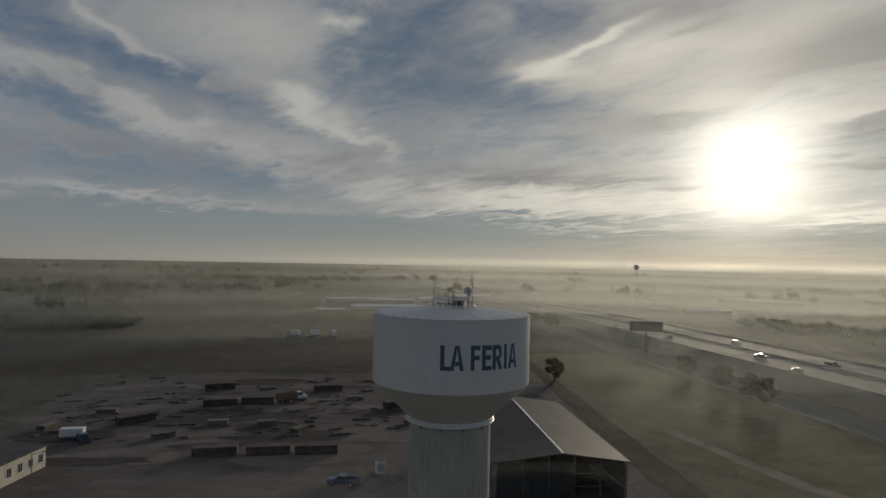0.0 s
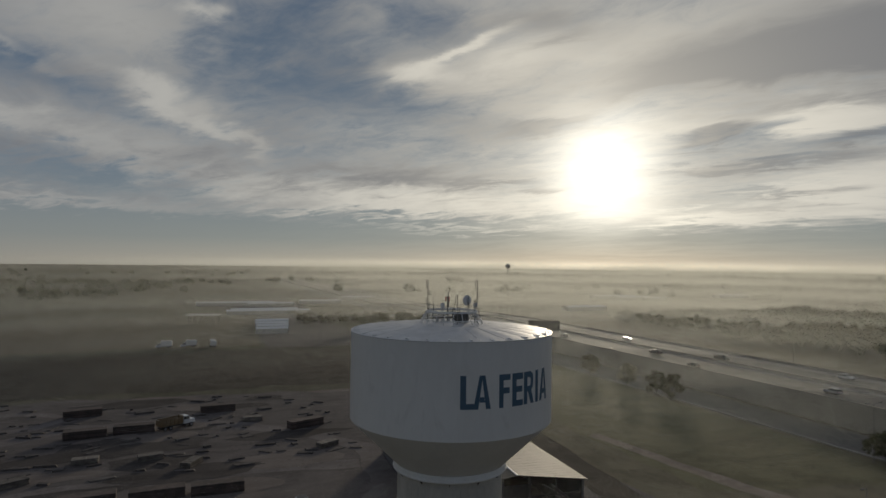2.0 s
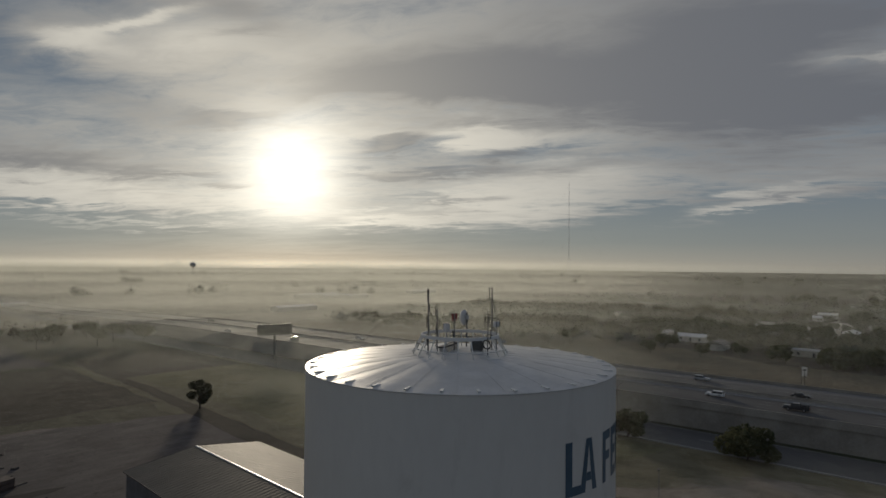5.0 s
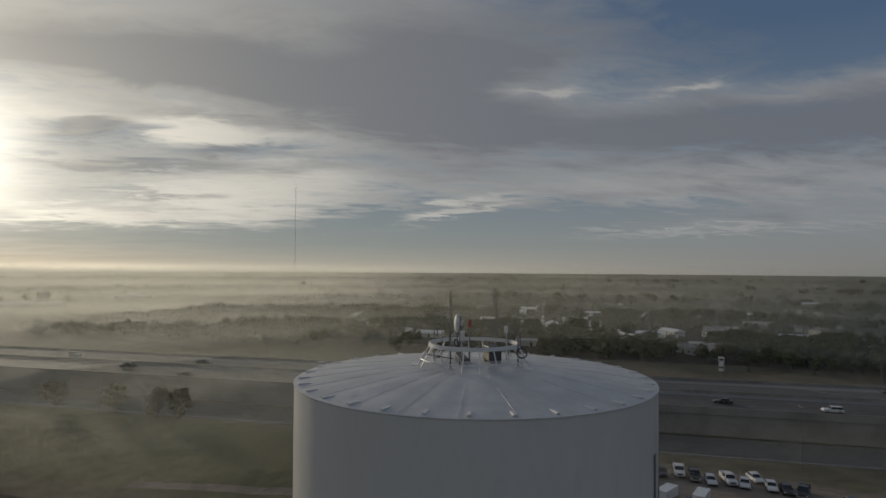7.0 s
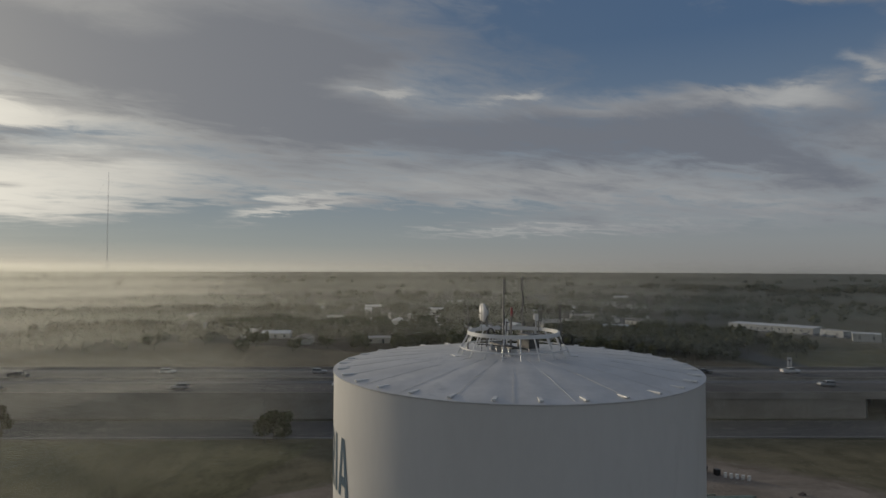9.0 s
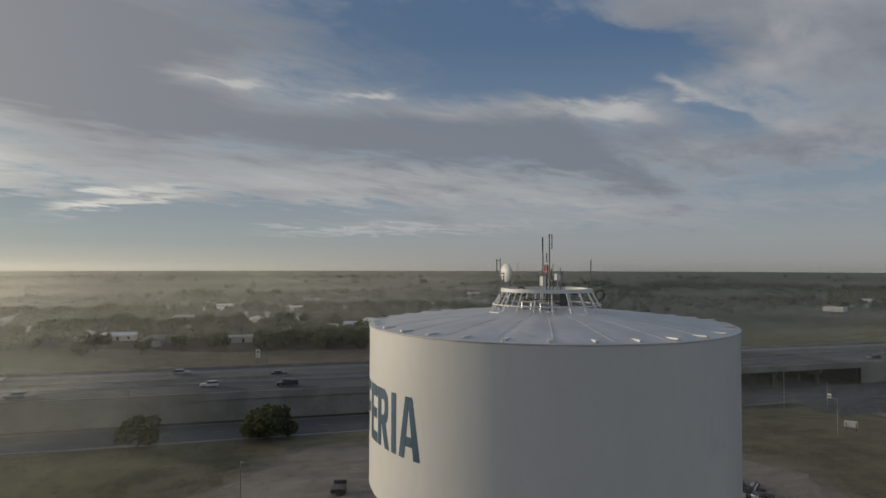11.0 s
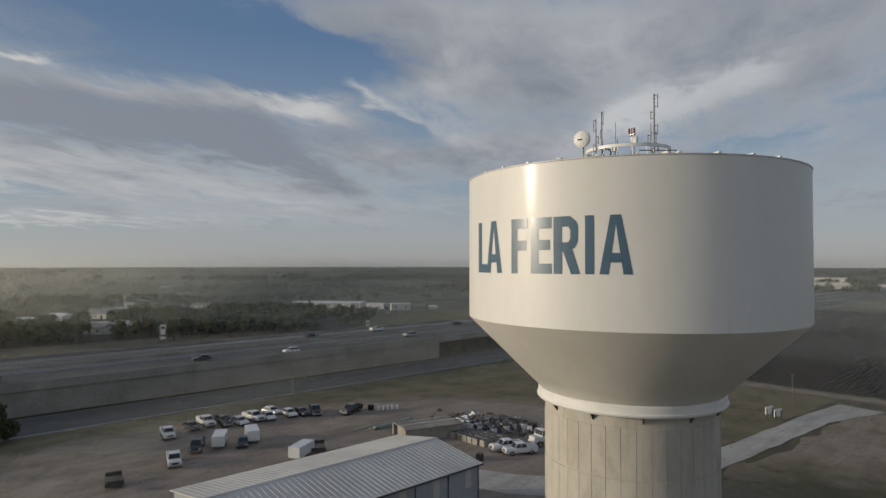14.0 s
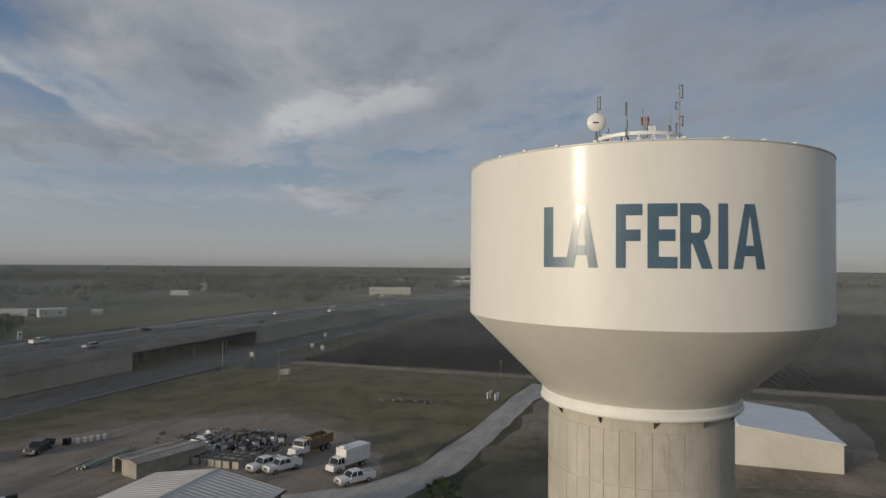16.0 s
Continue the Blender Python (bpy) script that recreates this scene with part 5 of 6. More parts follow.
flat_house("roadside_shop", "tan roadside shop building with dark bays", 236, -562, 42, 16, 6.0, 25, CREAM_WALL, WHITE_ROOF, 6, "shop")
flat_house("roadside_shop", "white roadside store far down the highway", 222, -855, 60, 20, 7.0, 5, PALE_WALL, WHITE_ROOF, 6, "shop")
flat_house("far_store", "long pale store far across the fields", 120, -1050, 80, 25, 7.0, 5, PALE_WALL, WHITE_ROOF, 6, "shop")
flat_house("far_store", "long pale store far across the fields", 300, -1150, 70, 25, 7.0, 5, PALE_WALL, WHITE_ROOF, 6, "shop")
flat_house("toll_shelter", "small cream shelter beside the highway", 186.6, -52, 3.0, 5.5, 2.4, 0, CREAM_WALL, PALE_WALL, 1, "shelter")

# self-storage rows and canopy to the north
for i, (x, y, w) in enumerate([(24, 366, 20), (22, 349, 19), (21, 333, 18), (19, 317, 17), (30, 447, 62), (28, 462, 50), (10, 545, 66), (40, 530, 40), (140, 619, 34), (90, 560, 40)]):
    gable_hall("storage_row", "long low storage building with a bright metal roof", x - w / 2, x + w / 2, y - 3.6, y + 3.6, 2.8, 3.5, WHITE_ROOF, PALE_WALL, axis="x", ribs=0, category="storage building")
canopy = thing("canopy", "flat pale canopy on steel posts", "canopy", "", (-17, 392, 0), -15)
bm = bmesh.new()
add_box(bm, -10, 10, -6, 6, 4.6, 5.0, 0.05)
part("roof", bm, METAL_ROOF, canopy)
for x in (-9, -3, 3, 9):
    for y in (-5, 5):
        bm = bmesh.new()
        add_box(bm, x - 0.2, x + 0.2, y - 0.2, y + 0.2, 0, 4.6)
        part("post", bm, DARK_STEEL, canopy)
for i, (x, y, w) in enumerate([(450, 545, 40), (448, 575, 60), (470, 530, 30), (300, 420, 40), (620, 560, 50)]):
    gable_hall("far_barn", "far low barn with a shining metal roof", x - w / 2, x + w / 2, y - 6, y + 6, 3.5, 4.6, WHITE_ROOF, PALE_WALL, axis="x", ribs=0, category="barn")


# ---------------------------------------------------------------- vehicles, nose towards +y
def wheel_set(v, pts, r=0.36, w=0.24):
    for x, y in pts:
        bm = bmesh.new()
        s = 1 if x > 0 else -1
        add_tube(bm, (x - s * w, y, r), (x, y, r), r, r, 16)
        tyre = part("wheel", bm, TYRE, v, "black rubber tyre", True)
        bm = bmesh.new()
        add_tube(bm, (x - s * 0.02, y, r), (x + s * 0.015, y, r), r * 0.6, r * 0.55, 12)
        part("rim", bm, RIM, tyre)


def lamps(v, w, yf, yb, z):
    for s in (-1, 1):
        bm = bmesh.new()
        add_box(bm, s * w * 0.38 - 0.16, s * w * 0.38 + 0.16, yf - 0.06, yf + 0.015, z - 0.08, z + 0.08)
        part("headlight", bm, LAMP_GLASS, v)
        bm = bmesh.new()
        add_box(bm, s * w * 0.42 - 0.1, s * w * 0.42 + 0.1, yb - 0.015, yb + 0.06, z - 0.02, z + 0.18)
        part("tail_light", bm, TAIL_GLASS, v)


def cab_glass(v, w, y0, y1, z0, z1, paint, ts=0.84, tl=0.72, shift=-0.1):
    """Windows and roof of a cab."""
    bm = bmesh.new()
    add_box(bm, -w / 2 + 0.05, w / 2 - 0.05, y0, y1, z0, z1, 0.0, (ts, tl), (0, shift))
    part("window_glass", bm, CAR_GLASS, v, "dark window glass")
    bm = bmesh.new()
    cy = (y0 + y1) / 2 + shift
    add_box(bm, -(w / 2 - 0.03) * ts, (w / 2 - 0.03) * ts, cy - (y1 - y0) / 2 * tl, cy + (y1 - y0) / 2 * tl, z1 - 0.01, z1 + 0.09, 0.03)
    part("roof", bm, paint, v)
    for s in (-1, 1):  # pillars
        for ya, yb in ((y0, cy - (y1 - y0) / 2 * tl), (y1, cy + (y1 - y0) / 2 * tl), ((y0 + y1) / 2, cy)):
            bm = bmesh.new()
            add_tube(bm, (s * (w / 2 - 0.05), ya, z0), (s * (w / 2 - 0.04) * ts, yb, z1), 0.045, 0.045, 5)
            part("pillar", bm, paint, v)


def pickup(colour, label, group="parked vehicles"):
    v = thing("pickup_truck", label, "pickup truck", group)
    p = PAINT[colour]
    w, l = 1.98, 5.7
    bm = bmesh.new()
    add_box(bm, -w / 2, w / 2, -l / 2, l / 2, 0.42, 0.95, 0.08)
    add_box(bm, -w / 2 + 0.06, w / 2 - 0.06, 1.0, l / 2 - 0.08, 0.9, 1.2, 0.08, (0.9, 0.93))
    add_box(bm, -w / 2 + 0.01, w / 2 - 0.01, -0.95, 1.1, 0.9, 1.22, 0.03)
    part("body", bm, p, v)
    bm = bmesh.new()
    for x0, x1, y0, y1 in ((-w / 2, -w / 2 + 0.1, -l / 2, -0.96), (w / 2 - 0.1, w / 2, -l / 2, -0.96), (-w / 2 + 0.1, w / 2 - 0.1, -l / 2, -l / 2 + 0.08)):
        add_box(bm, x0, x1, y0, y1, 0.9, 1.38)
    part("cargo_bed", bm, p, v)
    cab_glass(v, w, -0.92, 1.3, 1.21, 1.8, p, 0.82, 0.68, -0.16)
    bm = bmesh.new()
    add_box(bm, -w / 2 + 0.05, w / 2 - 0.05, l / 2 - 0.02, l / 2 + 0.12, 0.42, 0.66, 0.03)
    part("bumper", bm, RIM, v)
    bm = bmesh.new()
    add_box(bm, -0.5, 0.5, l / 2 - 0.03, l / 2 + 0.02, 0.7, 0.98)
    part("grille", bm, DARK_STEEL, v)
    lamps(v, w, l / 2, -l / 2, 0.86)
    wheel_set(v, [(-w / 2, 1.75), (w / 2, 1.75), (-w / 2, -1.7), (w / 2, -1.7)], 0.39, 0.26)
    return v


def car(colour, label, l=4.7, w=1.84, h=1.45, wagon=False, group="parked vehicles"):
    v = thing("car", label, "car", group)
    p = PAINT[colour]
    k = h / 1.45
    bm = bmesh.new()
    add_box(bm, -w / 2, w / 2, -l / 2, l / 2, 0.3 * k, 0.72 * k, 0.09)
    add_box(bm, -w / 2 + 0.03, w / 2 - 0.03, -l / 2 + 0.06, l / 2 - 0.15, 0.66 * k, 0.9 * k, 0.08, (0.95, 0.93))
    part("body", bm, p, v)
    cab_glass(v, w, -l / 2 + (0.15 if wagon else 0.7), l * 0.18, 0.88 * k, 1.36 * k, p, 0.8, 0.74 if wagon else 0.6, -0.12)
    lamps(v, w, l / 2 - 0.02, -l / 2, 0.66 * k)
    bm = bmesh.new()
    add_box(bm, -w / 2 + 0.1, w / 2 - 0.1, l / 2 - 0.05, l / 2 + 0.04, 0.32 * k, 0.48 * k, 0.02)
    part("bumper", bm, DARK_STEEL, v)
    wheel_set(v, [(-w / 2, l * 0.3), (w / 2, l * 0.3), (-w / 2, -l * 0.29), (w / 2, -l * 0.29)], 0.34 if h < 1.6 else 0.38, 0.22)
    return v


def box_truck(label, length=7.4, colour="white"):
    v = thing("box_truck", label, "truck", "parked vehicles")
    p = PAINT[colour]
    l = length
    bm = bmesh.new()
    add_box(bm, -1.0, 1.0, l / 2 - 2.3, l / 2 - 0.9, 0.5, 1.35, 0.06)
    add_box(bm, -0.95, 0.95, l / 2 - 1.0, l / 2, 0.5, 1.3, 0.1, (0.9, 0.85), (0, -0.05))
    part("cab", bm, p, v)
    cab_glass(v, 2.0, l / 2 - 2.3, l / 2 - 0.8, 1.34, 2.1, p, 0.88, 0.7, -0.16)
    bm = bmesh.new()
    add_box(bm, -1.15, 1.15, -l / 2, l / 2 - 2.35, 0.95, 3.3, 0.05)
    cargo = part("cargo_box", bm, p, v, "white cargo box")
    bm = bmesh.new()
    add_box(bm, -1.05, 1.05, -l / 2 - 0.03, -l / 2 - 0.004, 1.05, 3.15)
    part("rear_door", bm, WHITE_STEEL, cargo)
    bm = bmesh.new()
    add_box(bm, -0.5, 0.5, l / 2 - 3.2, l / 2 - 2.5, 3.31, 3.6, 0.05)
    part("cooler", bm, WHITE_STEEL, cargo)
    bm = bmesh.new()
    add_box(bm, -0.5, 0.5, -l / 2 + 0.1, l / 2 - 0.5, 0.55, 0.94)
    part("chassis", bm, DARK_STEEL, v)
    lamps(v, 1.9, l / 2, -l / 2, 0.9)
    wheel_set(v, [(-1.0, l / 2 - 1.2), (1.0, l / 2 - 1.2), (-1.1, -l / 2 + 1.6), (1.1, -l / 2 + 1.6)], 0.45, 0.3)
    return v


def dump_truck(label):
    v = thing("dump_truck", label, "truck", "parked vehicles")
    p = PAINT["white"]
    bm = bmesh.new()
    add_box(bm, -1.15, 1.15, 1.4, 3.0, 0.9, 1.9, 0.06)
    add_box(bm, -0.9, 0.9, 2.9, 4.5, 0.8, 1.75, 0.12, (0.86, 0.9))
    part("cab", bm, p, v)
    cab_glass(v, 2.3, 1.4, 2.95, 1.9, 2.65, p, 0.88, 0.78, -0.05)
    bm = bmesh.new()
    add_box(bm, -0.5, 0.5, -4.4, 4.2, 0.62, 0.9)
    part("chassis", bm, DARK_STEEL, v)
    bm = bmesh.new()
    for x0, x1, y0, y1, z0, z1 in ((-1.2, 1.2, -4.4, 1.2, 1.1, 1.25), (-1.25, -1.13, -4.4, 1.2, 1.25, 2.7), (1.13, 1.25, -4.4, 1.2, 1.25, 2.7), (-1.13, 1.13, 1.05, 1.2, 1.25, 3.0), (-1.13, 1.13, -4.4, -4.28, 1.25, 2.6)):
        add_box(bm, x0, x1, y0, y1, z0, z1, 0.02)
    bed = part("dump_bed", bm, PAINT["orange"], v, "dusty tan dump bed")
    for k in range(6):
        for s in (-1.29, 1.29):
            bm = bmesh.new()
            add_box(bm, s - 0.05, s + 0.05, -4.1 + k, -3.95 + k, 1.15, 2.7)
            part("rib", bm, PAINT["orange"], bed)
    bm = bmesh.new()
    add_tube(bm, (1.0, 1.3, 1.0), (1.0, 1.3, 3.2), 0.08, 0.08, 8)
    part("exhaust", bm, RIM, v)
    lamps(v, 1.9, 4.5, -4.4, 1.1)
    wheel_set(v, [(s * 1.15, y) for s in (-1, 1) for y in (3.4, -1.9, -3.2)], 0.5, 0.35)
    return v


def closed_trailer(label, l=4.8, h=2.3):
    v = thing("cargo_trailer", label, "trailer", "parked vehicles")
    bm = bmesh.new()
    add_box(bm, -1.05, 1.05, -l / 2, l / 2, 0.55, h, 0.05)
    part("body", bm, PAINT["white"], v)
    bm = bmesh.new()
    add_box(bm, -0.95, 0.95, -l / 2 - 0.02, -l / 2 - 0.004, 0.65, h - 0.12)
    part("rear_door", bm, WHITE_STEEL, v)
    bm = bmesh.new()
    add_tube(bm, (-0.8, l / 2, 0.5), (0, l / 2 + 1.2, 0.5), 0.05, 0.05, 6)
    add_tube(bm, (0.8, l / 2, 0.5), (0, l / 2 + 1.2, 0.5), 0.05, 0.05, 6)
    part("drawbar", bm, DARK_STEEL, v)
    wheel_set(v, [(-1.1, 0.4), (1.1, 0.4), (-1.1, -0.5), (1.1, -0.5)], 0.34, 0.2)
    return v


def flat_trailer(label, l=4.6):
    v = thing("flat_trailer", label, "trailer", "parked vehicles")
    bm = bmesh.new()
    add_box(bm, -1.1, 1.1, -l / 2, l / 2, 0.6, 0.74, 0.01)
    part("deck", bm, WOOD, v)
    bm = bmesh.new()
    for y in (-l / 2, l / 2 - 0.08):
        add_box(bm, -1.1, 1.1, y, y + 0.08, 0.74, 1.3)
    for x in (-1.1, 1.04):
        add_box(bm, x, x + 0.06, -l / 2 + 0.08, l / 2 - 0.08, 1.0, 1.08)
    part("rail_frame", bm, DARK_STEEL, v)
    bm = bmesh.new()
    add_tube(bm, (0, l / 2, 0.55), (0, l / 2 + 1.3, 0.5), 0.07, 0.07, 6)
    part("drawbar", bm, DARK_STEEL, v)
    wheel_set(v, [(-1.2, 0.45), (1.2, 0.45), (-1.2, -0.5), (1.2, -0.5)], 0.36, 0.2)
    return v


def place(template, spots):
    """Put the template at the first spot and copies of it at the rest."""
    for i, (x, y, z, turn) in enumerate(spots):
        m = pose(x, y, z, 0, 0, turn)
        if i == 0:
            template.matrix_basis = m
        else:
            copy_thing(template, m)


YZ = 0.05  # top of the yard
place(pickup("white", "white crew-cab pickup truck parked on the dirt yard"),
      [(37.7, -50.3, 0.02, -36), (103.7, -20.6, YZ, 88), (101.0, -29.2, YZ, 96), (84.0, -7.6, YZ, 74), (100.2, -12.2, YZ, 80), (50.2, -51.6, YZ, -28), (53.0, -51.4, YZ, -24)])
place(pickup("dark", "dark flatbed pickup truck parked on the dirt yard"), [(88.9, -13.2, YZ, 60), (97.2, -41.0, YZ, 70), (92.7, -47.2, YZ, 20), (101.8, -23.2, YZ, 88)])
place(car("white", "white saloon car parked on the dirt yard"), [(99.7, -31.8, YZ, 80), (99.2, -36.2, YZ, 85), (99.9, -25.8, YZ, 92), (103.4, -34.4, YZ, 100), (56.5, -39.5, YZ, 60)])
place(car("dark", "dark saloon car parked on the dirt yard"), [(102.4, -17.3, YZ, 90), (98.1, -38.5, YZ, 88), (86.0, -20.0, YZ, 60)])
place(box_truck("white box truck with a cooler, parked on the dirt yard"), [(41.4, -55.6, 0.02, -22)])
place(dump_truck("white dump truck with a dusty tan bed"), [(50.4, -60.4, YZ, -12), (-24.0, 118.5, 0.03, -60)])
place(closed_trailer("white enclosed cargo trailer on the dirt yard"), [(73.2, -24.0, YZ, 30), (88.3, -16.8, YZ, 60), (87.6, -22.4, YZ, 70), (-69.3, 86.9, 0.03, 92)])
place(flat_trailer("empty flat trailer with low rails"), [(80.2, 2.0, YZ, 78), (74.0, -27.6, YZ, 60), (62, -63, YZ, 20)])
place(box_truck("white delivery truck parked by the stubble field", 7.0), [(-34.6, 268, 0.02, 84), (-24, 268, 0.02, 92), (-13.4, 266, 0.02, 8)])
place(pickup("blue", "dark blue pickup truck in the stained yard"), [(-10, 51.5, 0.03, 70), (-66, 84, 0.03, 30)])
lane = "vehicles on the highway"
place(car("white", "white car driving on the highway", wagon=True, h=1.62, group=lane),
      [(141.3, -60, deck_z(0), 0), (148.7, 30, deck_z(0), 0), (170.2, 88, deck_z(0), 180), (162.2, -230, deck_z(0), 180), (166.4, 190, deck_z(0), 180), (141.3, 260, deck_z(0), 0), (148.8, -330, deck_z(-330), 0)])
place(car("black", "black car driving on the highway", group=lane),
      [(145.0, -36, deck_z(0), 0), (162.3, 12, deck_z(0), 180), (170.2, -84, deck_z(0), 180), (141.3, 122, deck_z(0), 0), (145.0, -190, deck_z(0), 0), (166.3, -150, deck_z(0), 180), (166.3, 320, deck_z(320), 180)])
place(car("silver", "silver car driving on the highway", wagon=True, h=1.6, group=lane),
      [(145.1, 74, deck_z(0), 0), (170.2, 40, deck_z(0), 180), (148.7, -110, deck_z(0), 0), (145.0, 210, deck_z(0), 0), (166.3, -300, deck_z(-300), 180), (141.3, 360, deck_z(360), 0)])
place(pickup("dark", "dark pickup truck driving on the highway", lane), [(145.0, 10, deck_z(0), 0), (148.7, 150, deck_z(0), 0), (162.3, 130, deck_z(0), 180)])
place(pickup("white", "white pickup truck driving on the highway", lane), [(170.2, -112, deck_z(0), 180), (148.7, -260, deck_z(-260), 0), (162.3, 250, deck_z(0), 180)])
place(pickup("tan", "tan pickup truck on the frontage road", lane), [(129.0, 330, 0.09, 180)])
rc = random.Random(8)
white_far, dark_far = car("white", "white car in a far car park", group="cars far off"), car("blue", "blue car in a far car park", group="cars far off")
place(white_far, [(374 - 1.5 * k + rc.uniform(-1, 1) - 6, -195 - 3.0 * (k % 9) + 9, 0.03, 41 + rc.uniform(-8, 8)) for k in range(8)] + [(rc.uniform(205, 260), rc.uniform(-545, -500), 0.03, rc.uniform(0, 180)) for k in range(10)])
place(dark_far, [(338 - 4.2 * k + rc.uniform(-1, 1), -219 - 3.4 * k, 0.03, 31 + rc.uniform(-8, 8)) for k in range(5)] + [(rc.uniform(205, 260), rc.uniform(-545, -500), 0.03, rc.uniform(0, 180)) for k in range(8)])


# ---------------------------------------------------------------- poles and signs
def lamp_pole(h=11.0, arms=(1,)):
    v = thing("street_lamp", "grey steel street lamp beside the road", "street lamp", "street lamps")
    bm = bmesh.new()
    add_tube(bm, (0, 0, 0), (0, 0, h), 0.1, 0.06, 10)
    part("pole", bm, MAST_GREY, v, smooth=True)
    for s in arms:
        bm = bmesh.new()
        add_tube(bm, (0, 0, h - 0.1), (s * 1.8, 0, h + 0.25), 0.05, 0.04, 6)
        part("arm", bm, MAST_GREY, v)
        bm = bmesh.new()
        add_box(bm, s * 2.1 - 0.45, s * 2.1 + 0.45, -0.16, 0.16, h + 0.2, h + 0.36, 0.04)
        part("lamp_head", bm, DARK_STEEL, v)
    return v


place(lamp_pole(12.5, (-1, 1)), [(114.6, -45.5, 0, 0), (113.8, 42, 0, 0), (113.5, 128, 0, 0), (110, -118, 0, 0), (113.8, -200, 0, 0)])
place(lamp_pole(13.0, (-1, 1)), [(186.8, -88, 0, 90), (185.8, 16, 0, 0), (205, -20, 0, 0), (187, 120, 0, 0), (187, -190, 0, 0)])
place(lamp_pole(8.0, (1,)), [(75.3, 17.6, 0, 200), (88.2, -112, 0, 0), (107, -129, 0, 60), (-60.9, 49.4, 0, 0)])
power = thing("utility_pole", "brown wooden utility pole at the field edge", "utility pole")
bm = bmesh.new()
add_tube(bm, (0, 0, 0), (0, 0, 7), 0.14, 0.1, 10)
part("pole", bm, BARK, power)
bm = bmesh.new()
add_box(bm, -0.5, 0.5, -0.06, 0.06, 6.5, 6.65)
part("cross_arm", bm, BARK, power)
place(power, [(31.5, -124, 0, 0), (115, 180, 0, 0), (98, -165, 0, 40)])


def sign_board(name, label, w, h, z, posts, mat, bars=()):
    v = thing(name, label, "sign")
    bm = bmesh.new()
    add_box(bm, -w / 2, w / 2, -0.08, 0.08, z, z + h, 0.02)
    panel = part("panel", bm, mat, v)
    for x in posts:
        bm = bmesh.new()
        add_tube(bm, (x, 0.14, 0), (x, 0.14, z + h * 0.7), 0.09, 0.09, 8)
        part("post", bm, DARK_STEEL, v)
    for x0, x1, z0, z1 in bars:
        bm = bmesh.new()
        for s in (-1, 1):
            y0, y1 = sorted((s * 0.084, s * 0.1))
            add_box(bm, x0, x1, y0, y1, z + z0, z + z1)
        part("bar", bm, DARK_STEEL, panel)
    return v


sg = sign_board("yard_sign", "white board sign on two posts in the grass", 2.6, 1.5, 0.9, (-1.0, 1.0), WHITE_STEEL)
place(sg, [(89.6, -117.3, 0.02, 45), (28.6, -106.0, 0.02, 80), (30.6, -107.0, 0.02, 80)])
place(sign_board("road_sign", "white traffic sign on a thin post", 1.0, 1.3, 2.1, (0,), WHITE_STEEL), [(105.4, -161, 0, 30), (99.3, -157, 0, 30), (115.5, -190, 0, 20), (112, -135, 0, 20)])
place(sign_board("tall_shop_sign", "tall white pylon sign across the highway", 2.0, 5.0, 5.5, (-0.8, 0.8), WHITE_STEEL, ((-0.7, 0.7, 3.6, 4.4), (-0.7, 0.7, 1.0, 1.6))), [(204, -46, 0, 80)])
place(sign_board("shop_sign", "pale roadside sign board on posts", 1.6, 3.2, 4.0, (0,), WHITE_STEEL, ((-0.5, 0.5, 1.9, 2.4),)), [(198, -128, 0, 80), (215, 20, 0, 80)])

billboard = thing("billboard", "dark-backed roadside billboard on a single steel pole", "billboard", "", (129.5, 203.0, 0), -20)
bm = bmesh.new()
add_tube(bm, (0, 0, 0), (0, 0, 10.6), 0.55, 0.5, 16)
part("pole", bm, DARK_STEEL, billboard, smooth=True)
bm = bmesh.new()
add_box(bm, -7.2, 7.2, -0.9, -0.6, 10.4, 14.9, 0.05)
part("front_panel", bm, DARK_STEEL, billboard)
bm = bmesh.new()
add_box(bm, -7.2, 7.2, 0.6, 0.9, 10.4, 14.9, 0.05)
part("rear_panel", bm, DARK_STEEL, billboard)
for k in range(5):
    bm = bmesh.new()
    x = -6 + k * 3
    add_box(bm, x - 0.1, x + 0.1, -0.6, 0.6, 10.6, 14.6)
    part("stringer", bm, DARK_STEEL, billboard)
bm = bmesh.new()
add_box(bm, -7.4, 7.4, -1.7, -0.9, 10.1, 10.2)
part("catwalk", bm, GALV, billboard)

# far landmarks
far_tower = thing("far_water_tower", "distant pale water tower on a slender stem", "water tower", "", (1073, 2056, 0))
bm = bmesh.new()
add_lathe(bm, [(2.5, 0), (1.8, 18), (2.4, 22)], 24)
part("stem", bm, PALE_WALL, far_tower, smooth=True)
bm = bmesh.new()
add_lathe(bm, [(2.4, 22), (7.5, 25), (10.2, 30), (9.8, 35), (6, 39), (0.1, 41)], 32)
part("tank", bm, PALE_WALL, far_tower, smooth=True)
radio = thing("radio_mast", "tall thin guyed radio mast far off", "radio mast", "", (1845, 990, 0))
bm = bmesh.new()
for k in range(3):
    a = k * 2.0944
    add_tube(bm, (1.1 * math.cos(a), 1.1 * math.sin(a), 0), (1.1 * math.cos(a), 1.1 * math.sin(a), 325), 0.2, 0.2, 5)
for z in range(0, 325, 5):
    for k in range(3):
        a, b = k * 2.0944, (k + 1) * 2.0944
        add_tube(bm, (1.1 * math.cos(a), 1.1 * math.sin(a), z), (1.1 * math.cos(b), 1.1 * math.sin(b), z + 5), 0.07, 0.07, 4, False)
part("lattice", bm, GALV, radio)
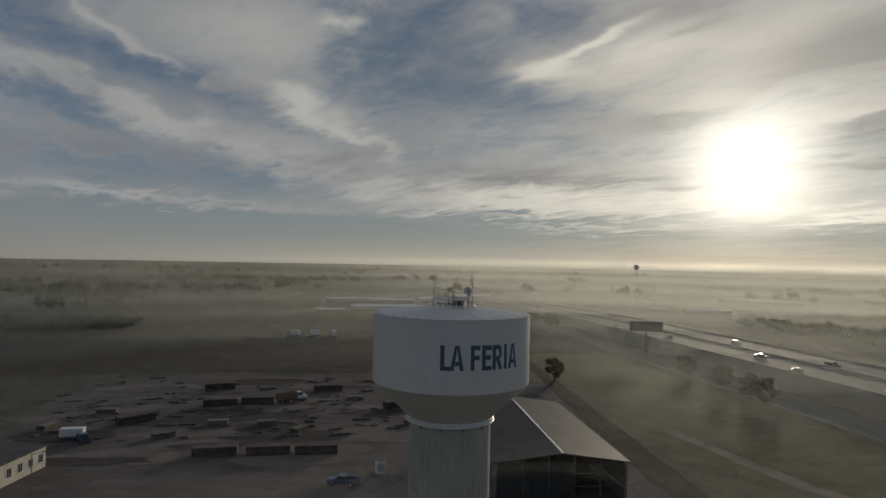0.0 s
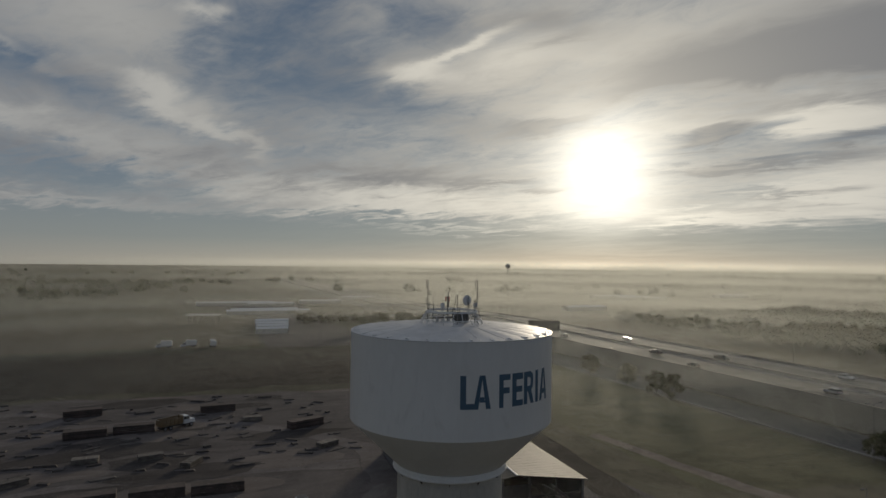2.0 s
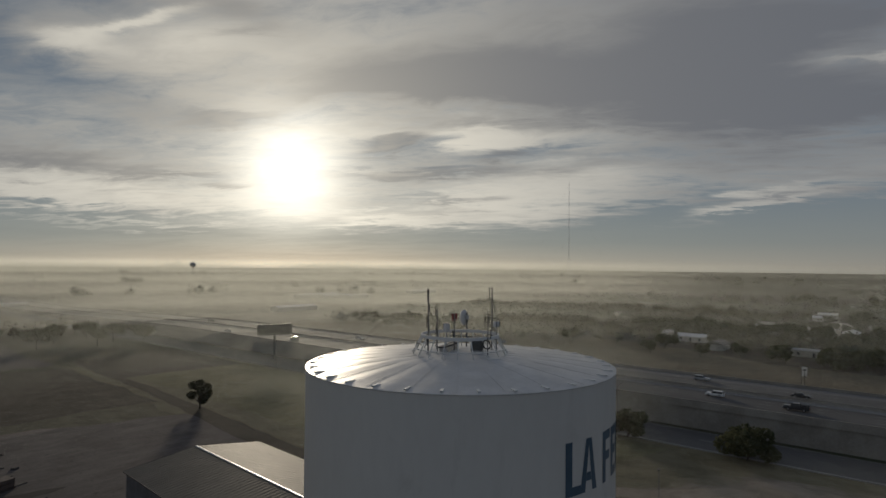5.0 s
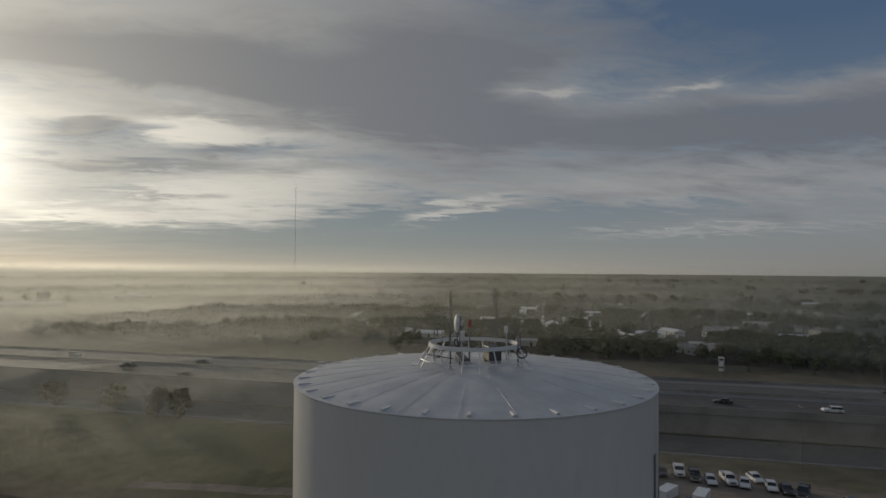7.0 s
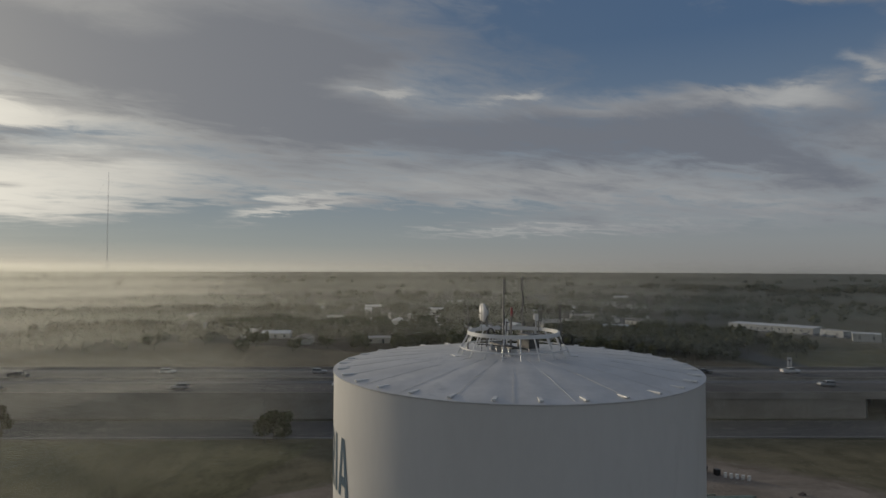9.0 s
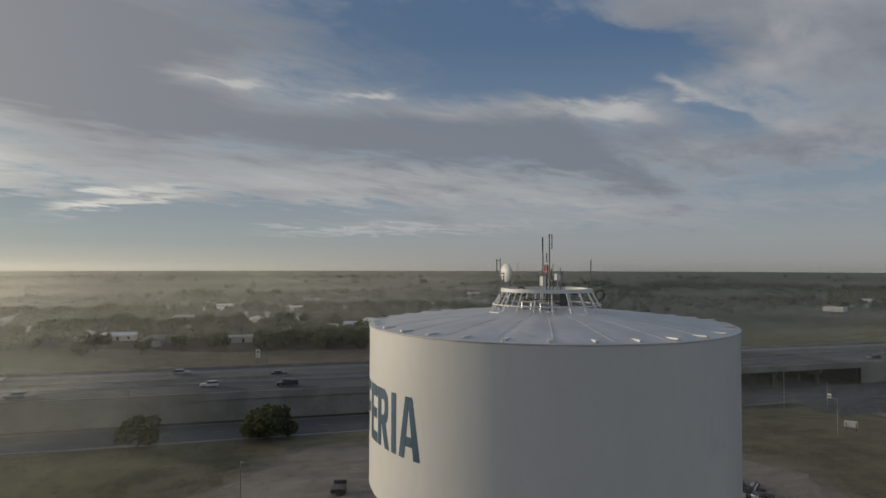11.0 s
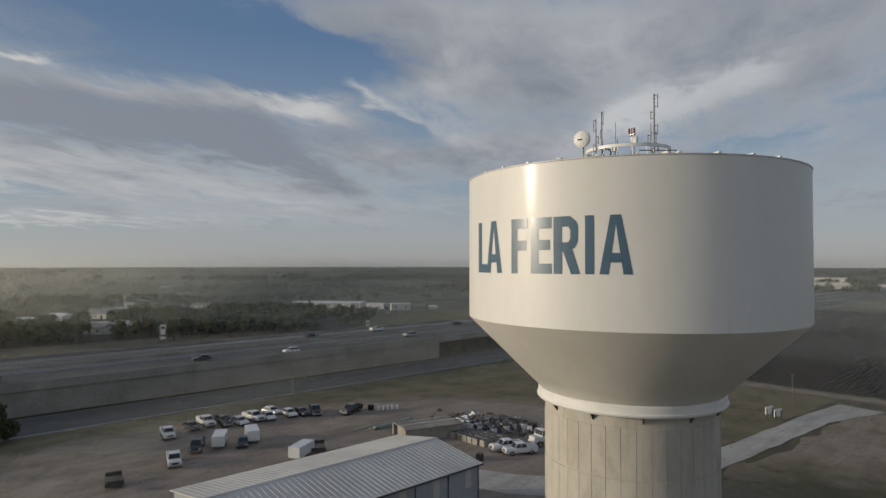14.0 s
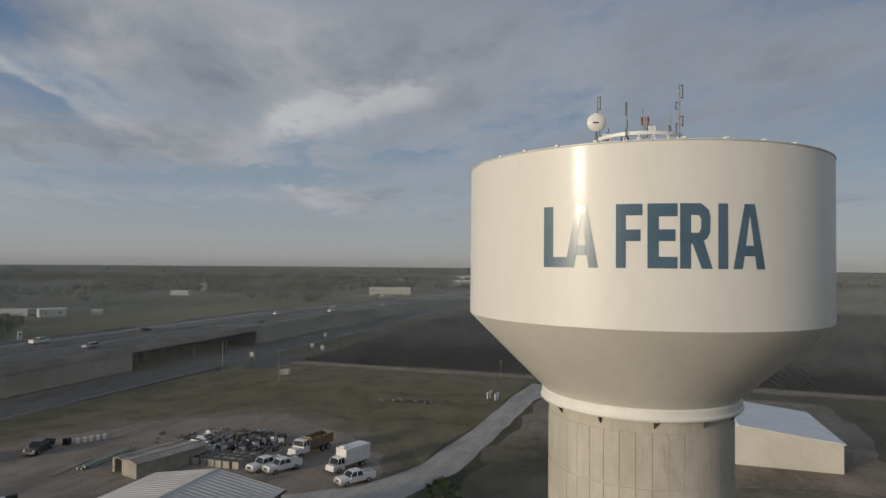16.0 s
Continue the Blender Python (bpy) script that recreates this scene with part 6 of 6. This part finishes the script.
for k in range(3):
    for z in (120, 220, 318):
        bm = bmesh.new()
        a = k * 2.0944 + 0.5
        add_tube(bm, (0, 0, z), (math.cos(a) * 160, math.sin(a) * 160, 0), 0.03, 0.03, 4, False)
        part("guy_wire", bm, DARK_STEEL, radio)


# ---------------------------------------------------------------- scrap and stacks
rs = random.Random(31)


def crate(name, label, mat, w, d, h, lid=True):
    v = thing(name, label, "crate", "scrap in the yard")
    bm = bmesh.new()
    add_box(bm, -w / 2, w / 2, -d / 2, d / 2, 0, h, 0.03)
    part("body", bm, mat, v)
    if lid:
        bm = bmesh.new()
        add_box(bm, -w / 2 + 0.06, w / 2 - 0.06, -d / 2 + 0.06, d / 2 - 0.06, h + 0.003, h + 0.06, 0.02)
        part("lid", bm, DARK_STEEL, v)
    bm = bmesh.new()
    add_box(bm, -w / 2 + 0.1, w / 2 - 0.1, -d / 2 - 0.02, -d / 2 - 0.003, h * 0.2, h * 0.8)
    part("panel", bm, GALV, v)
    return v


def tote_spots(n, cx, cy, sx, sy):
    return [(cx + rs.uniform(-sx, sx), cy + rs.uniform(-sy, sy), YZ, rs.uniform(0, 90)) for k in range(n)]


place(crate("scrap_appliance", "white scrapped appliance among scrap metal", PAINT["white"], 0.9, 0.8, 1.1), tote_spots(26, 65, -59.5, 7.5, 5))
place(crate("storage_tote", "greyish storage tote in a row", OLD_CREAM, 1.15, 1.15, 1.05), [(57.3 + 1.42 * (k % 7) + rs.uniform(-0.12, 0.12), -50.3 - 1.5 * (k // 7) + rs.uniform(-0.15, 0.15), YZ, rs.uniform(-9, 9)) for k in range(24)])
place(crate("scrap_bin", "dark rusty scrap bin", RUST, 1.6, 1.2, 0.9, False), tote_spots(10, 66, -61, 7, 5))
place(crate("dark_cabinet", "black metal cabinet on the ground", PAINT["black"], 1.0, 0.9, 1.1), [(52.4, -44.2, YZ, 20), (91.8, -51.6, YZ, 10)])
place(crate("storage_box", "white upright storage box in the stained yard", WHITE_STEEL, 1.7, 1.5, 2.4), [(-2.8, 57.2, 0.03, 8)])
drum = thing("steel_drum", "pale steel drum standing in the scrap yard", "drum", "scrap in the yard")
bm = bmesh.new()
add_lathe(bm, [(0.001, 0), (0.29, 0), (0.3, 0.03), (0.29, 0.3), (0.305, 0.31), (0.29, 0.33), (0.29, 0.6), (0.305, 0.61), (0.29, 0.63), (0.3, 0.87), (0.28, 0.89), (0.001, 0.88)], 18)
part("shell", bm, WHITE_STEEL, drum, smooth=True)
bm = bmesh.new()
add_tube(bm, (0.15, 0, 0.88), (0.15, 0, 0.91), 0.04, 0.04, 8)
part("bung", bm, DARK_STEEL, drum)
place(drum, tote_spots(12, 66, -60, 6, 4.5) + [(90.5 - 0.5 * k, -52.6 - 0.9 * k, YZ, 0) for k in range(5)])
tank = thing("propane_tank", "white round-ended tank lying among scrap", "tank", "scrap in the yard")
bm = bmesh.new()
add_lathe(bm, [(0.001, -1.2), (0.35, -1.1), (0.5, -0.85), (0.5, 0.85), (0.35, 1.1), (0.001, 1.2)], 20)
bmesh.ops.rotate(bm, verts=bm.verts[:], cent=(0, 0, 0), matrix=Matrix.Rotation(radians(90), 3, "X"))
bmesh.ops.translate(bm, verts=bm.verts[:], vec=(0, 0, 0.72))
part("shell", bm, PAINT["white"], tank, smooth=True)
for y in (-0.6, 0.6):
    bm = bmesh.new()
    add_box(bm, -0.35, 0.35, y - 0.06, y + 0.06, 0, 0.35)
    part("saddle", bm, DARK_STEEL, tank)
place(tank, [(66.5, -61.5, YZ, 20), (70.5, -59.0, YZ, 75)])
pipes = thing("pipe_bundle", "bundle of long grey pipes on the ground", "pipes", "scrap in the yard")
for k in range(9):
    bm = bmesh.new()
    x, z = -0.7 + 0.28 * (k % 5) + 0.14 * (k // 5), 0.14 + 0.24 * (k // 5)
    add_tube(bm, (x, -4 + rs.uniform(-0.5, 0.5), z), (x, 4 + rs.uniform(-0.5, 0.5), z), 0.13, 0.13, 10)
    part("pipe", bm, GALV if k % 3 else RUST, pipes, smooth=True)
place(pipes, [(63, -66, YZ, 40), (70, -64, YZ, 100), (-33, 117, 0.04, 90)])
green = thing("pipe_bundle", "bundle of long pale green pipes lying on the ground", "pipes", "scrap in the yard", (79.2, -47.4, YZ), 4)
for k in range(8):
    bm = bmesh.new()
    x, z = -0.9 + 0.36 * (k % 5) + 0.18 * (k // 5), 0.17 + 0.3 * (k // 5)
    add_tube(bm, (x, -4.6 + rs.uniform(-0.6, 0.6), z), (x, 4.6 + rs.uniform(-0.6, 0.6), z), 0.165, 0.165, 12)
    part("pipe", bm, GREEN_PIPE, green, smooth=True)
long_pole = thing("fallen_pole", "long thin pale pole lying in the dirt", "pole", "scrap in the yard", (80.6, -42.0, YZ), 10)
bm = bmesh.new()
add_tube(bm, (0, -4.5, 0.1), (0, 3.5, 0.08), 0.09, 0.06, 8)
part("shaft", bm, GREEN_PIPE, long_pole, smooth=True)
heap_v, heap_f = [], []
for k in range(760):  # loose scrap pieces
    cx, cy = (66 + rs.gauss(0, 4.2), -61 + rs.gauss(0, 3.0)) if k < 640 else (46.8 + rs.gauss(0, 3.4), -101.5 + rs.gauss(0, 0.9))
    hz = max(0.1, (1.5 if k < 640 else 0.6) * math.exp(-((cx - 66) / 6) ** 2 - ((cy + 61) / 4.5) ** 2) if k < 640 else 0.3)
    m = Matrix.Translation((cx, cy, YZ + rs.uniform(0.02, hz))) @ Euler((rs.uniform(-0.6, 0.6), rs.uniform(-0.6, 0.6), rs.uniform(0, 6.3))).to_matrix().to_4x4()
    a, b, c = rs.uniform(0.1, 0.9), rs.uniform(0.06, 0.3), rs.uniform(0.03, 0.2)
    if k >= 640:
        a, b, c = a * 0.7, b * 0.4, c * 0.5
    o = len(heap_v)
    for sx, sy, sz in ((-1, -1, -1), (1, -1, -1), (1, 1, -1), (-1, 1, -1), (-1, -1, 1), (1, -1, 1), (1, 1, 1), (-1, 1, 1)):
        heap_v.append(tuple(m @ Vector((sx * a, sy * b, sz * c))))
    heap_f += [tuple(o + i for i in f) for f in ((3, 2, 1, 0), (4, 5, 6, 7), (0, 1, 5, 4), (1, 2, 6, 5), (2, 3, 7, 6), (3, 0, 4, 7))]
me = bpy.data.meshes.new("scrap_heap")
me.from_pydata(heap_v, [], heap_f)
scrap_mat = bpy.data.materials.new("scrap")
scrap_mat.use_nodes = True
SM = Tree(scrap_mat.node_tree)
sb = SM.n("BsdfPrincipled")
SM.put(sb.inputs["Base Color"], SM.ramp(SM.n("NewGeometry").outputs["Random Per Island"], [(0.0, (0.03, 0.028, 0.026)), (0.35, (0.1, 0.065, 0.045)), (0.6, (0.09, 0.1, 0.11)), (0.86, (0.26, 0.255, 0.24)), (1.0, (0.48, 0.475, 0.45))]))
sb.inputs["Roughness"].default_value = 0.7
SM.put(SM.n("OutputMaterial").inputs[0], sb.outputs[0])
me.materials.append(scrap_mat)
tagged(new("scrap_heap", me), "mixed heap of loose scrap metal and rubble", "scrap", "", "stuff")


# low junk strewn over the stained yard
junk_v, junk_f = [], []
for k in range(230):
    gx, gy = -75 + 22 * (k % 6), 92 + 13 * ((k // 6) % 5)
    cx, cy = gx + rs.gauss(0, 12), gy + rs.gauss(0, 5)
    if cx > 14 or cy < 84:
        continue
    m = Matrix.Translation((cx, cy, 0.1)) @ Euler((0, 0, rs.gauss(0.1, 0.5))).to_matrix().to_4x4()
    a, b, c = rs.uniform(0.3, 2.6), rs.uniform(0.2, 0.8), rs.uniform(0.14, 0.45)
    o = len(junk_v)
    for sx, sy, sz in ((-1, -1, 0), (1, -1, 0), (1, 1, 0), (-1, 1, 0), (-0.8, -0.7, 1), (0.85, -0.8, 1), (0.8, 0.75, 1), (-0.9, 0.8, 1)):
        junk_v.append(tuple(m @ Vector((sx * a, sy * b, sz * c - 0.1))))
    junk_f += [tuple(o + i for i in f) for f in ((3, 2, 1, 0), (4, 5, 6, 7), (0, 1, 5, 4), (1, 2, 6, 5), (2, 3, 7, 6), (3, 0, 4, 7))]
me = bpy.data.meshes.new("yard_junk")
me.from_pydata(junk_v, [], junk_f)
me.materials.append(JUNK)
tagged(new("yard_junk", me), "low dark junk strewn over the stained yard", "scrap", "", "stuff")


def stack(name, label, mat, l, w, h, rows):
    v = thing(name, label, "stack", "stacks in the yard")
    for k in range(rows):
        bm = bmesh.new()
        add_box(bm, -l / 2 + rs.uniform(0, 0.2), l / 2 - rs.uniform(0, 0.2), -w / 2, w / 2, h * k / rows + 0.04, h * (k + 1) / rows, 0.03)
        part("layer", bm, mat, v)
    for x in (-l * 0.35, 0, l * 0.35):
        bm = bmesh.new()
        add_box(bm, x - 0.08, x + 0.08, -w / 2, w / 2, 0, 0.04)
        part("bearer", bm, WOOD, v)
    return v


place(stack("pipe_stack", "long dark stack of pipes in the stained yard", RUST, 9, 2.6, 1.9, 4),
      [(-15.4, 70.8, 0.03, 0), (-25.2, 71.2, 0.03, 2), (-36, 71.6, 0.03, 4), (-14, 133, 0.03, 3), (-33, 117.5, 0.03, 0), (-43, 116, 0.03, 5), (-60, 100, 0.03, 40), (-47, 138, 0.03, 10), (6, 110, 0.03, 20)])
place(stack("timber_stack", "low stack of grey timber in the yard", WOOD, 5, 2.2, 1.1, 3), [(-28, 94.5, 0.03, 10), (-20, 88, 0.03, 60), (-50, 86, 0.03, 30), (-70, 110, 0.03, 0), (-78, 96, 0.03, 70), (8, 92, 0.03, 30), (-6, 120, 0.03, 0), (-40, 96, 0.03, 3)])

# ---------------------------------------------------------------- plants
def leaves_mesh(name, rng, blobs, count, size, mat):
    """Many small uneven leaf clumps scattered through a set of soft blobs (x, y, z, radius)."""
    n = count
    pick = rng.integers(0, len(blobs), n)
    b = np.array(blobs)[pick]
    d = rng.normal(size=(n, 3))
    d /= np.linalg.norm(d, axis=1)[:, None]
    rad = b[:, 3] * (0.55 + 0.5 * rng.random(n) ** 0.6)
    c = b[:, :3] + d * rad[:, None] * np.array([1, 1, 0.82])
    c[:, 2] = np.maximum(c[:, 2], 0.15)
    u = rng.normal(size=(n, 3))
    u /= np.linalg.norm(u, axis=1)[:, None]
    w = np.cross(u, rng.normal(size=(n, 3)))
    w /= np.linalg.norm(w, axis=1)[:, None]
    s = size * (0.5 + rng.random(n))[:, None]
    verts = np.stack([c - u * s, c - u * s * 0.2 + w * s * 0.6, c + u * s, c + u * s * 0.1 - w * s * 0.7], 1).reshape(-1, 3)
    faces = np.arange(4 * n).reshape(-1, 4)
    me = bpy.data.meshes.new(name)
    me.from_pydata(verts.tolist(), [], faces.tolist())
    me.materials.append(mat)
    return me


def tree(h, spread, seed, label, mat=None, count=900, low=0.5):
    rng = np.random.default_rng(seed)
    v = thing("tree", label, "tree", "trees")
    bm = bmesh.new()
    p = Vector((0, 0, 0))
    q = Vector((rng.normal() * 0.2, rng.normal() * 0.2, h * 0.8 * low))
    add_tube(bm, p, q, h * 0.035, h * 0.022, 8)
    blobs = []
    for k in range(8):
        a = 2 * math.pi * k / 8 + rng.random()
        e = Vector((math.cos(a) * spread * (0.45 + 0.3 * rng.random()), math.sin(a) * spread * (0.45 + 0.3 * rng.random()), h * (low + (0.82 - low) * ((5 * k % 8) + rng.random()) / 8)))
        add_tube(bm, q, e, h * 0.015, h * 0.005, 5)
        blobs.append((e.x, e.y, e.z, spread * (0.3 + 0.15 * rng.random())))
    blobs.append((0, 0, h * 0.78, spread * 0.42))
    part("trunk", bm, BARK, v)
    ob = new("crown", leaves_mesh("crown", rng, blobs, count, 0.42, mat or LEAF))
    ob.parent = v
    return v


oak = tree(6.6, 4.6, 2, "broad green mesquite tree with an uneven crown", LEAF, 1700, 0.28)
place(oak, [(116.4, 40.6, 0.05, 0)])
broad = tree(6.8, 6.4, 3, "dense dark round-crowned tree at the road verge", LEAF, 2600, 0.25)
place(broad, [(116.2, 14.2, 0.05, 0)])
slim = tree(8.6, 3.3, 5, "slim leafy olive tree beside the road", LEAF_DRY, 1700, 0.2)
place(slim, [(115.5, 146, 0.05, 0), (63.5, 143, 0.05, 10), (116.2, 125.4, 0.05, 40), (115.6, 111.0, 0.05, 100), (115.4, 104.0, 0.05, 200)])
grove = tree(10.0, 6.0, 9, "wide tree standing in the misty field", LEAF, 1100)
place(grove, [(96, 300, 0.02, 0), (108, 312, 0.02, 70), (84, 322, 0.02, 160), (116, 296, 0.02, 220), (102, 330, 0.02, 30), (72, 306, 0.02, 280)])

# palm beside the tower
palm = thing("palm_tree", "tall fan palm with a ragged green crown", "palm tree", "", (15.8, -21.6, 0.02))
bm = bmesh.new()
for k in range(10):
    add_tube(bm, (0.02 * k, 0, k * 1.08), (0.02 * (k + 1), 0, (k + 1) * 1.08), 0.24 - 0.008 * k, 0.21 - 0.008 * k, 10)
part("trunk", bm, BARK, palm, smooth=True)
rp = random.Random(4)
for k in range(34):
    bm = bmesh.new()
    az, tilt = rp.uniform(0, 6.28), rp.uniform(-0.9, 1.2)
    d = Vector((math.cos(az) * math.cos(tilt), math.sin(az) * math.cos(tilt), math.sin(tilt)))
    side = d.cross(Vector((0, 0, 1))).normalized()
    o = Vector((0.2, 0, 10.7))
    e = o + d * rp.uniform(0.9, 1.3)
    add_tube(bm, o, e, 0.025, 0.02, 4)
    for j in range(-6, 7):
        f = (d * math.cos(j * 0.2) + side * math.sin(j * 0.2)).normalized()
        tip = e + f * rp.uniform(0.75, 1.0) + Vector((0, 0, -0.12 * abs(j) / 3))
        n = side * math.cos(j * 0.2) - d * math.sin(j * 0.2)
        bm.faces.new([bm.verts.new(e), bm.verts.new(e + f * 0.5 + n * 0.06), bm.verts.new(tip), bm.verts.new(e + f * 0.5 - n * 0.06)])
    part("frond", bm, PALM_LEAF, palm)


G = (1 + 5 ** 0.5) / 2
ICO = np.array([(s, t * G, 0) for s in (-1, 1) for t in (-1, 1)] + [(0, s, t * G) for s in (-1, 1) for t in (-1, 1)] + [(t * G, 0, s) for s in (-1, 1) for t in (-1, 1)]) / 1.902
ICO_FACES = [(a, b, c) for a, b, c in itertools.combinations(range(12), 3)
             if max(np.linalg.norm(ICO[a] - ICO[b]), np.linalg.norm(ICO[b] - ICO[c]), np.linalg.norm(ICO[a] - ICO[c])) < 1.1]


def woods(name, label, spots, seed, mat, per=52, size=1.0):
    """A far wood: many trees, each a handful of clumps of leaves over a stem, as one thing nobody could count."""
    rng = np.random.default_rng(seed)
    vs, fs = [], []
    for x, y, h, r in spots:
        k = 5
        blobs = np.column_stack([x + rng.normal(size=k) * r * 0.45, y + rng.normal(size=k) * r * 0.45, h * (0.45 + 0.35 * rng.random(k)), r * (0.4 + 0.25 * rng.random(k))])
        pick = rng.integers(0, k, per)
        b = blobs[pick]
        d = rng.normal(size=(per, 3))
        d /= np.linalg.norm(d, axis=1)[:, None]
        c = b[:, :3] + d * (b[:, 3] * (0.5 + 0.55 * rng.random(per)))[:, None]
        c[:, 2] = np.clip(c[:, 2], 0.2, None)
        u = rng.normal(size=(per, 3))
        u /= np.linalg.norm(u, axis=1)[:, None]
        w = np.cross(u, rng.normal(size=(per, 3)))
        w /= np.linalg.norm(w, axis=1)[:, None]
        s = size * (0.6 + 0.9 * rng.random(per))[:, None]
        quad = np.stack([c - u * s, c - u * s * 0.2 + w * s * 0.65, c + u * s, c + u * s * 0.1 - w * s * 0.7], 1).reshape(-1, 3)
        o = len(vs)
        vs += quad.tolist()
        fs += (np.arange(4 * per).reshape(-1, 4) + o).tolist()
        for bx, by, bz, br in blobs:  # the shaded heart of each clump
            o = len(vs)
            q = ICO * (br * (0.62 + 0.3 * rng.random((12, 1)))) * (1.0, 1.0, 0.85) + (bx, by, max(bz, br * 0.6))
            vs += q.tolist()
            fs += [(a + o, b + o, c + o) for a, b, c in ICO_FACES]
        o = len(vs)
        t = 0.25
        vs += [(x - t, y - t, 0), (x + t, y - t, 0), (x + t, y + t, 0), (x - t, y + t, 0), (x, y, h * 0.7)]
        fs += [(o, o + 1, o + 4), (o + 1, o + 2, o + 4), (o + 2, o + 3, o + 4), (o + 3, o, o + 4)]
    me = bpy.data.meshes.new(name)
    me.from_pydata(vs, [], fs)
    me.materials.append(mat)
    return tagged(new(name, me), label, "trees", "", "stuff")


rw = random.Random(77)
town = []
while len(town) < 1500:
    x = 262 + abs(rw.gauss(0, 190))
    y = rw.uniform(-150, 330)
    if x > 900 or (y < -150 and x < 420):
        continue
    if any(-26 < x - a < 12 and abs(y - b) < 11 for a, b in spots):
        continue
    if noise.noise(Vector((x * 0.012, y * 0.012, 3.0))) < -0.12 and rw.random() < 0.8:
        continue
    h = rw.uniform(4.5, 9.0)
    town.append((x, y, h, h * rw.uniform(0.55, 0.85)))
woods("town_woods", "dark green trees of the town across the highway", town, 1, LEAF, 84, 0.72)
edge = []
for k in range(150):
    y = rw.uniform(-175, -60)
    edge.append((rw.uniform(240, 330), y, rw.uniform(5, 10), rw.uniform(2.8, 5)))
for k in range(240):
    edge.append((rw.uniform(390, 760), rw.uniform(-420, -150), rw.uniform(4, 9), rw.uniform(2.5, 5)))
for k in range(140):
    edge.append((rw.uniform(300, 620), rw.uniform(150, 330) + 0.2 * k, rw.uniform(4, 8), rw.uniform(2.5, 4.5)))
woods("edge_woods", "dense dark woodland along the town's edge", edge, 2, LEAF, 76, 0.75)
far = []
for k in range(1500):
    a = rw.uniform(0, 6.283)
    r = 700 + 1900 * rw.random() ** 1.3
    x, y = r * math.cos(a) + 60, r * math.sin(a) + 40
    if noise.noise(Vector((x * 0.0035, y * 0.0035, 7.0))) < 0.06:
        continue
    far.append((x, y, rw.uniform(5, 11), rw.uniform(5, 11)))
woods("far_woods", "far dark tree belts between fields", far, 3, LEAF, 30, 2.4)
north = []
for k in range(230):
    y = 410 + 750 * rw.random() ** 1.2
    north.append((-213 + (y - 410) * 0.31 - 330 * rw.random(), y, rw.uniform(5, 9), rw.uniform(4, 7.5)))
woods("north_woods", "wide dark wood beyond the stubble field", north, 6, LEAF, 44, 1.3)
south = []
for k in range(1500):
    x, y = rw.uniform(240, 1250), rw.uniform(-1050, -400)
    if noise.noise(Vector((x * 0.004, y * 0.011, 5.0))) < 0.02:
        continue
    south.append((x, y, rw.uniform(5, 9), rw.uniform(4, 8)))
woods("south_woods", "brown-green tree belts between far fields", south, 8, LEAF_DRY, 40, 1.2)
scrub = []
for k in range(150):
    scrub.append((-130 - rw.uniform(0, 90), rw.uniform(300, 345), rw.uniform(2, 5), rw.uniform(2, 4)))
for k in range(60):
    scrub.append((rw.uniform(40, 130), rw.uniform(340, 420), rw.uniform(3, 6), rw.uniform(2, 4)))
woods("scrub", "dark low scrub and brush", scrub, 4, LEAF_DRY, 34, 0.6)
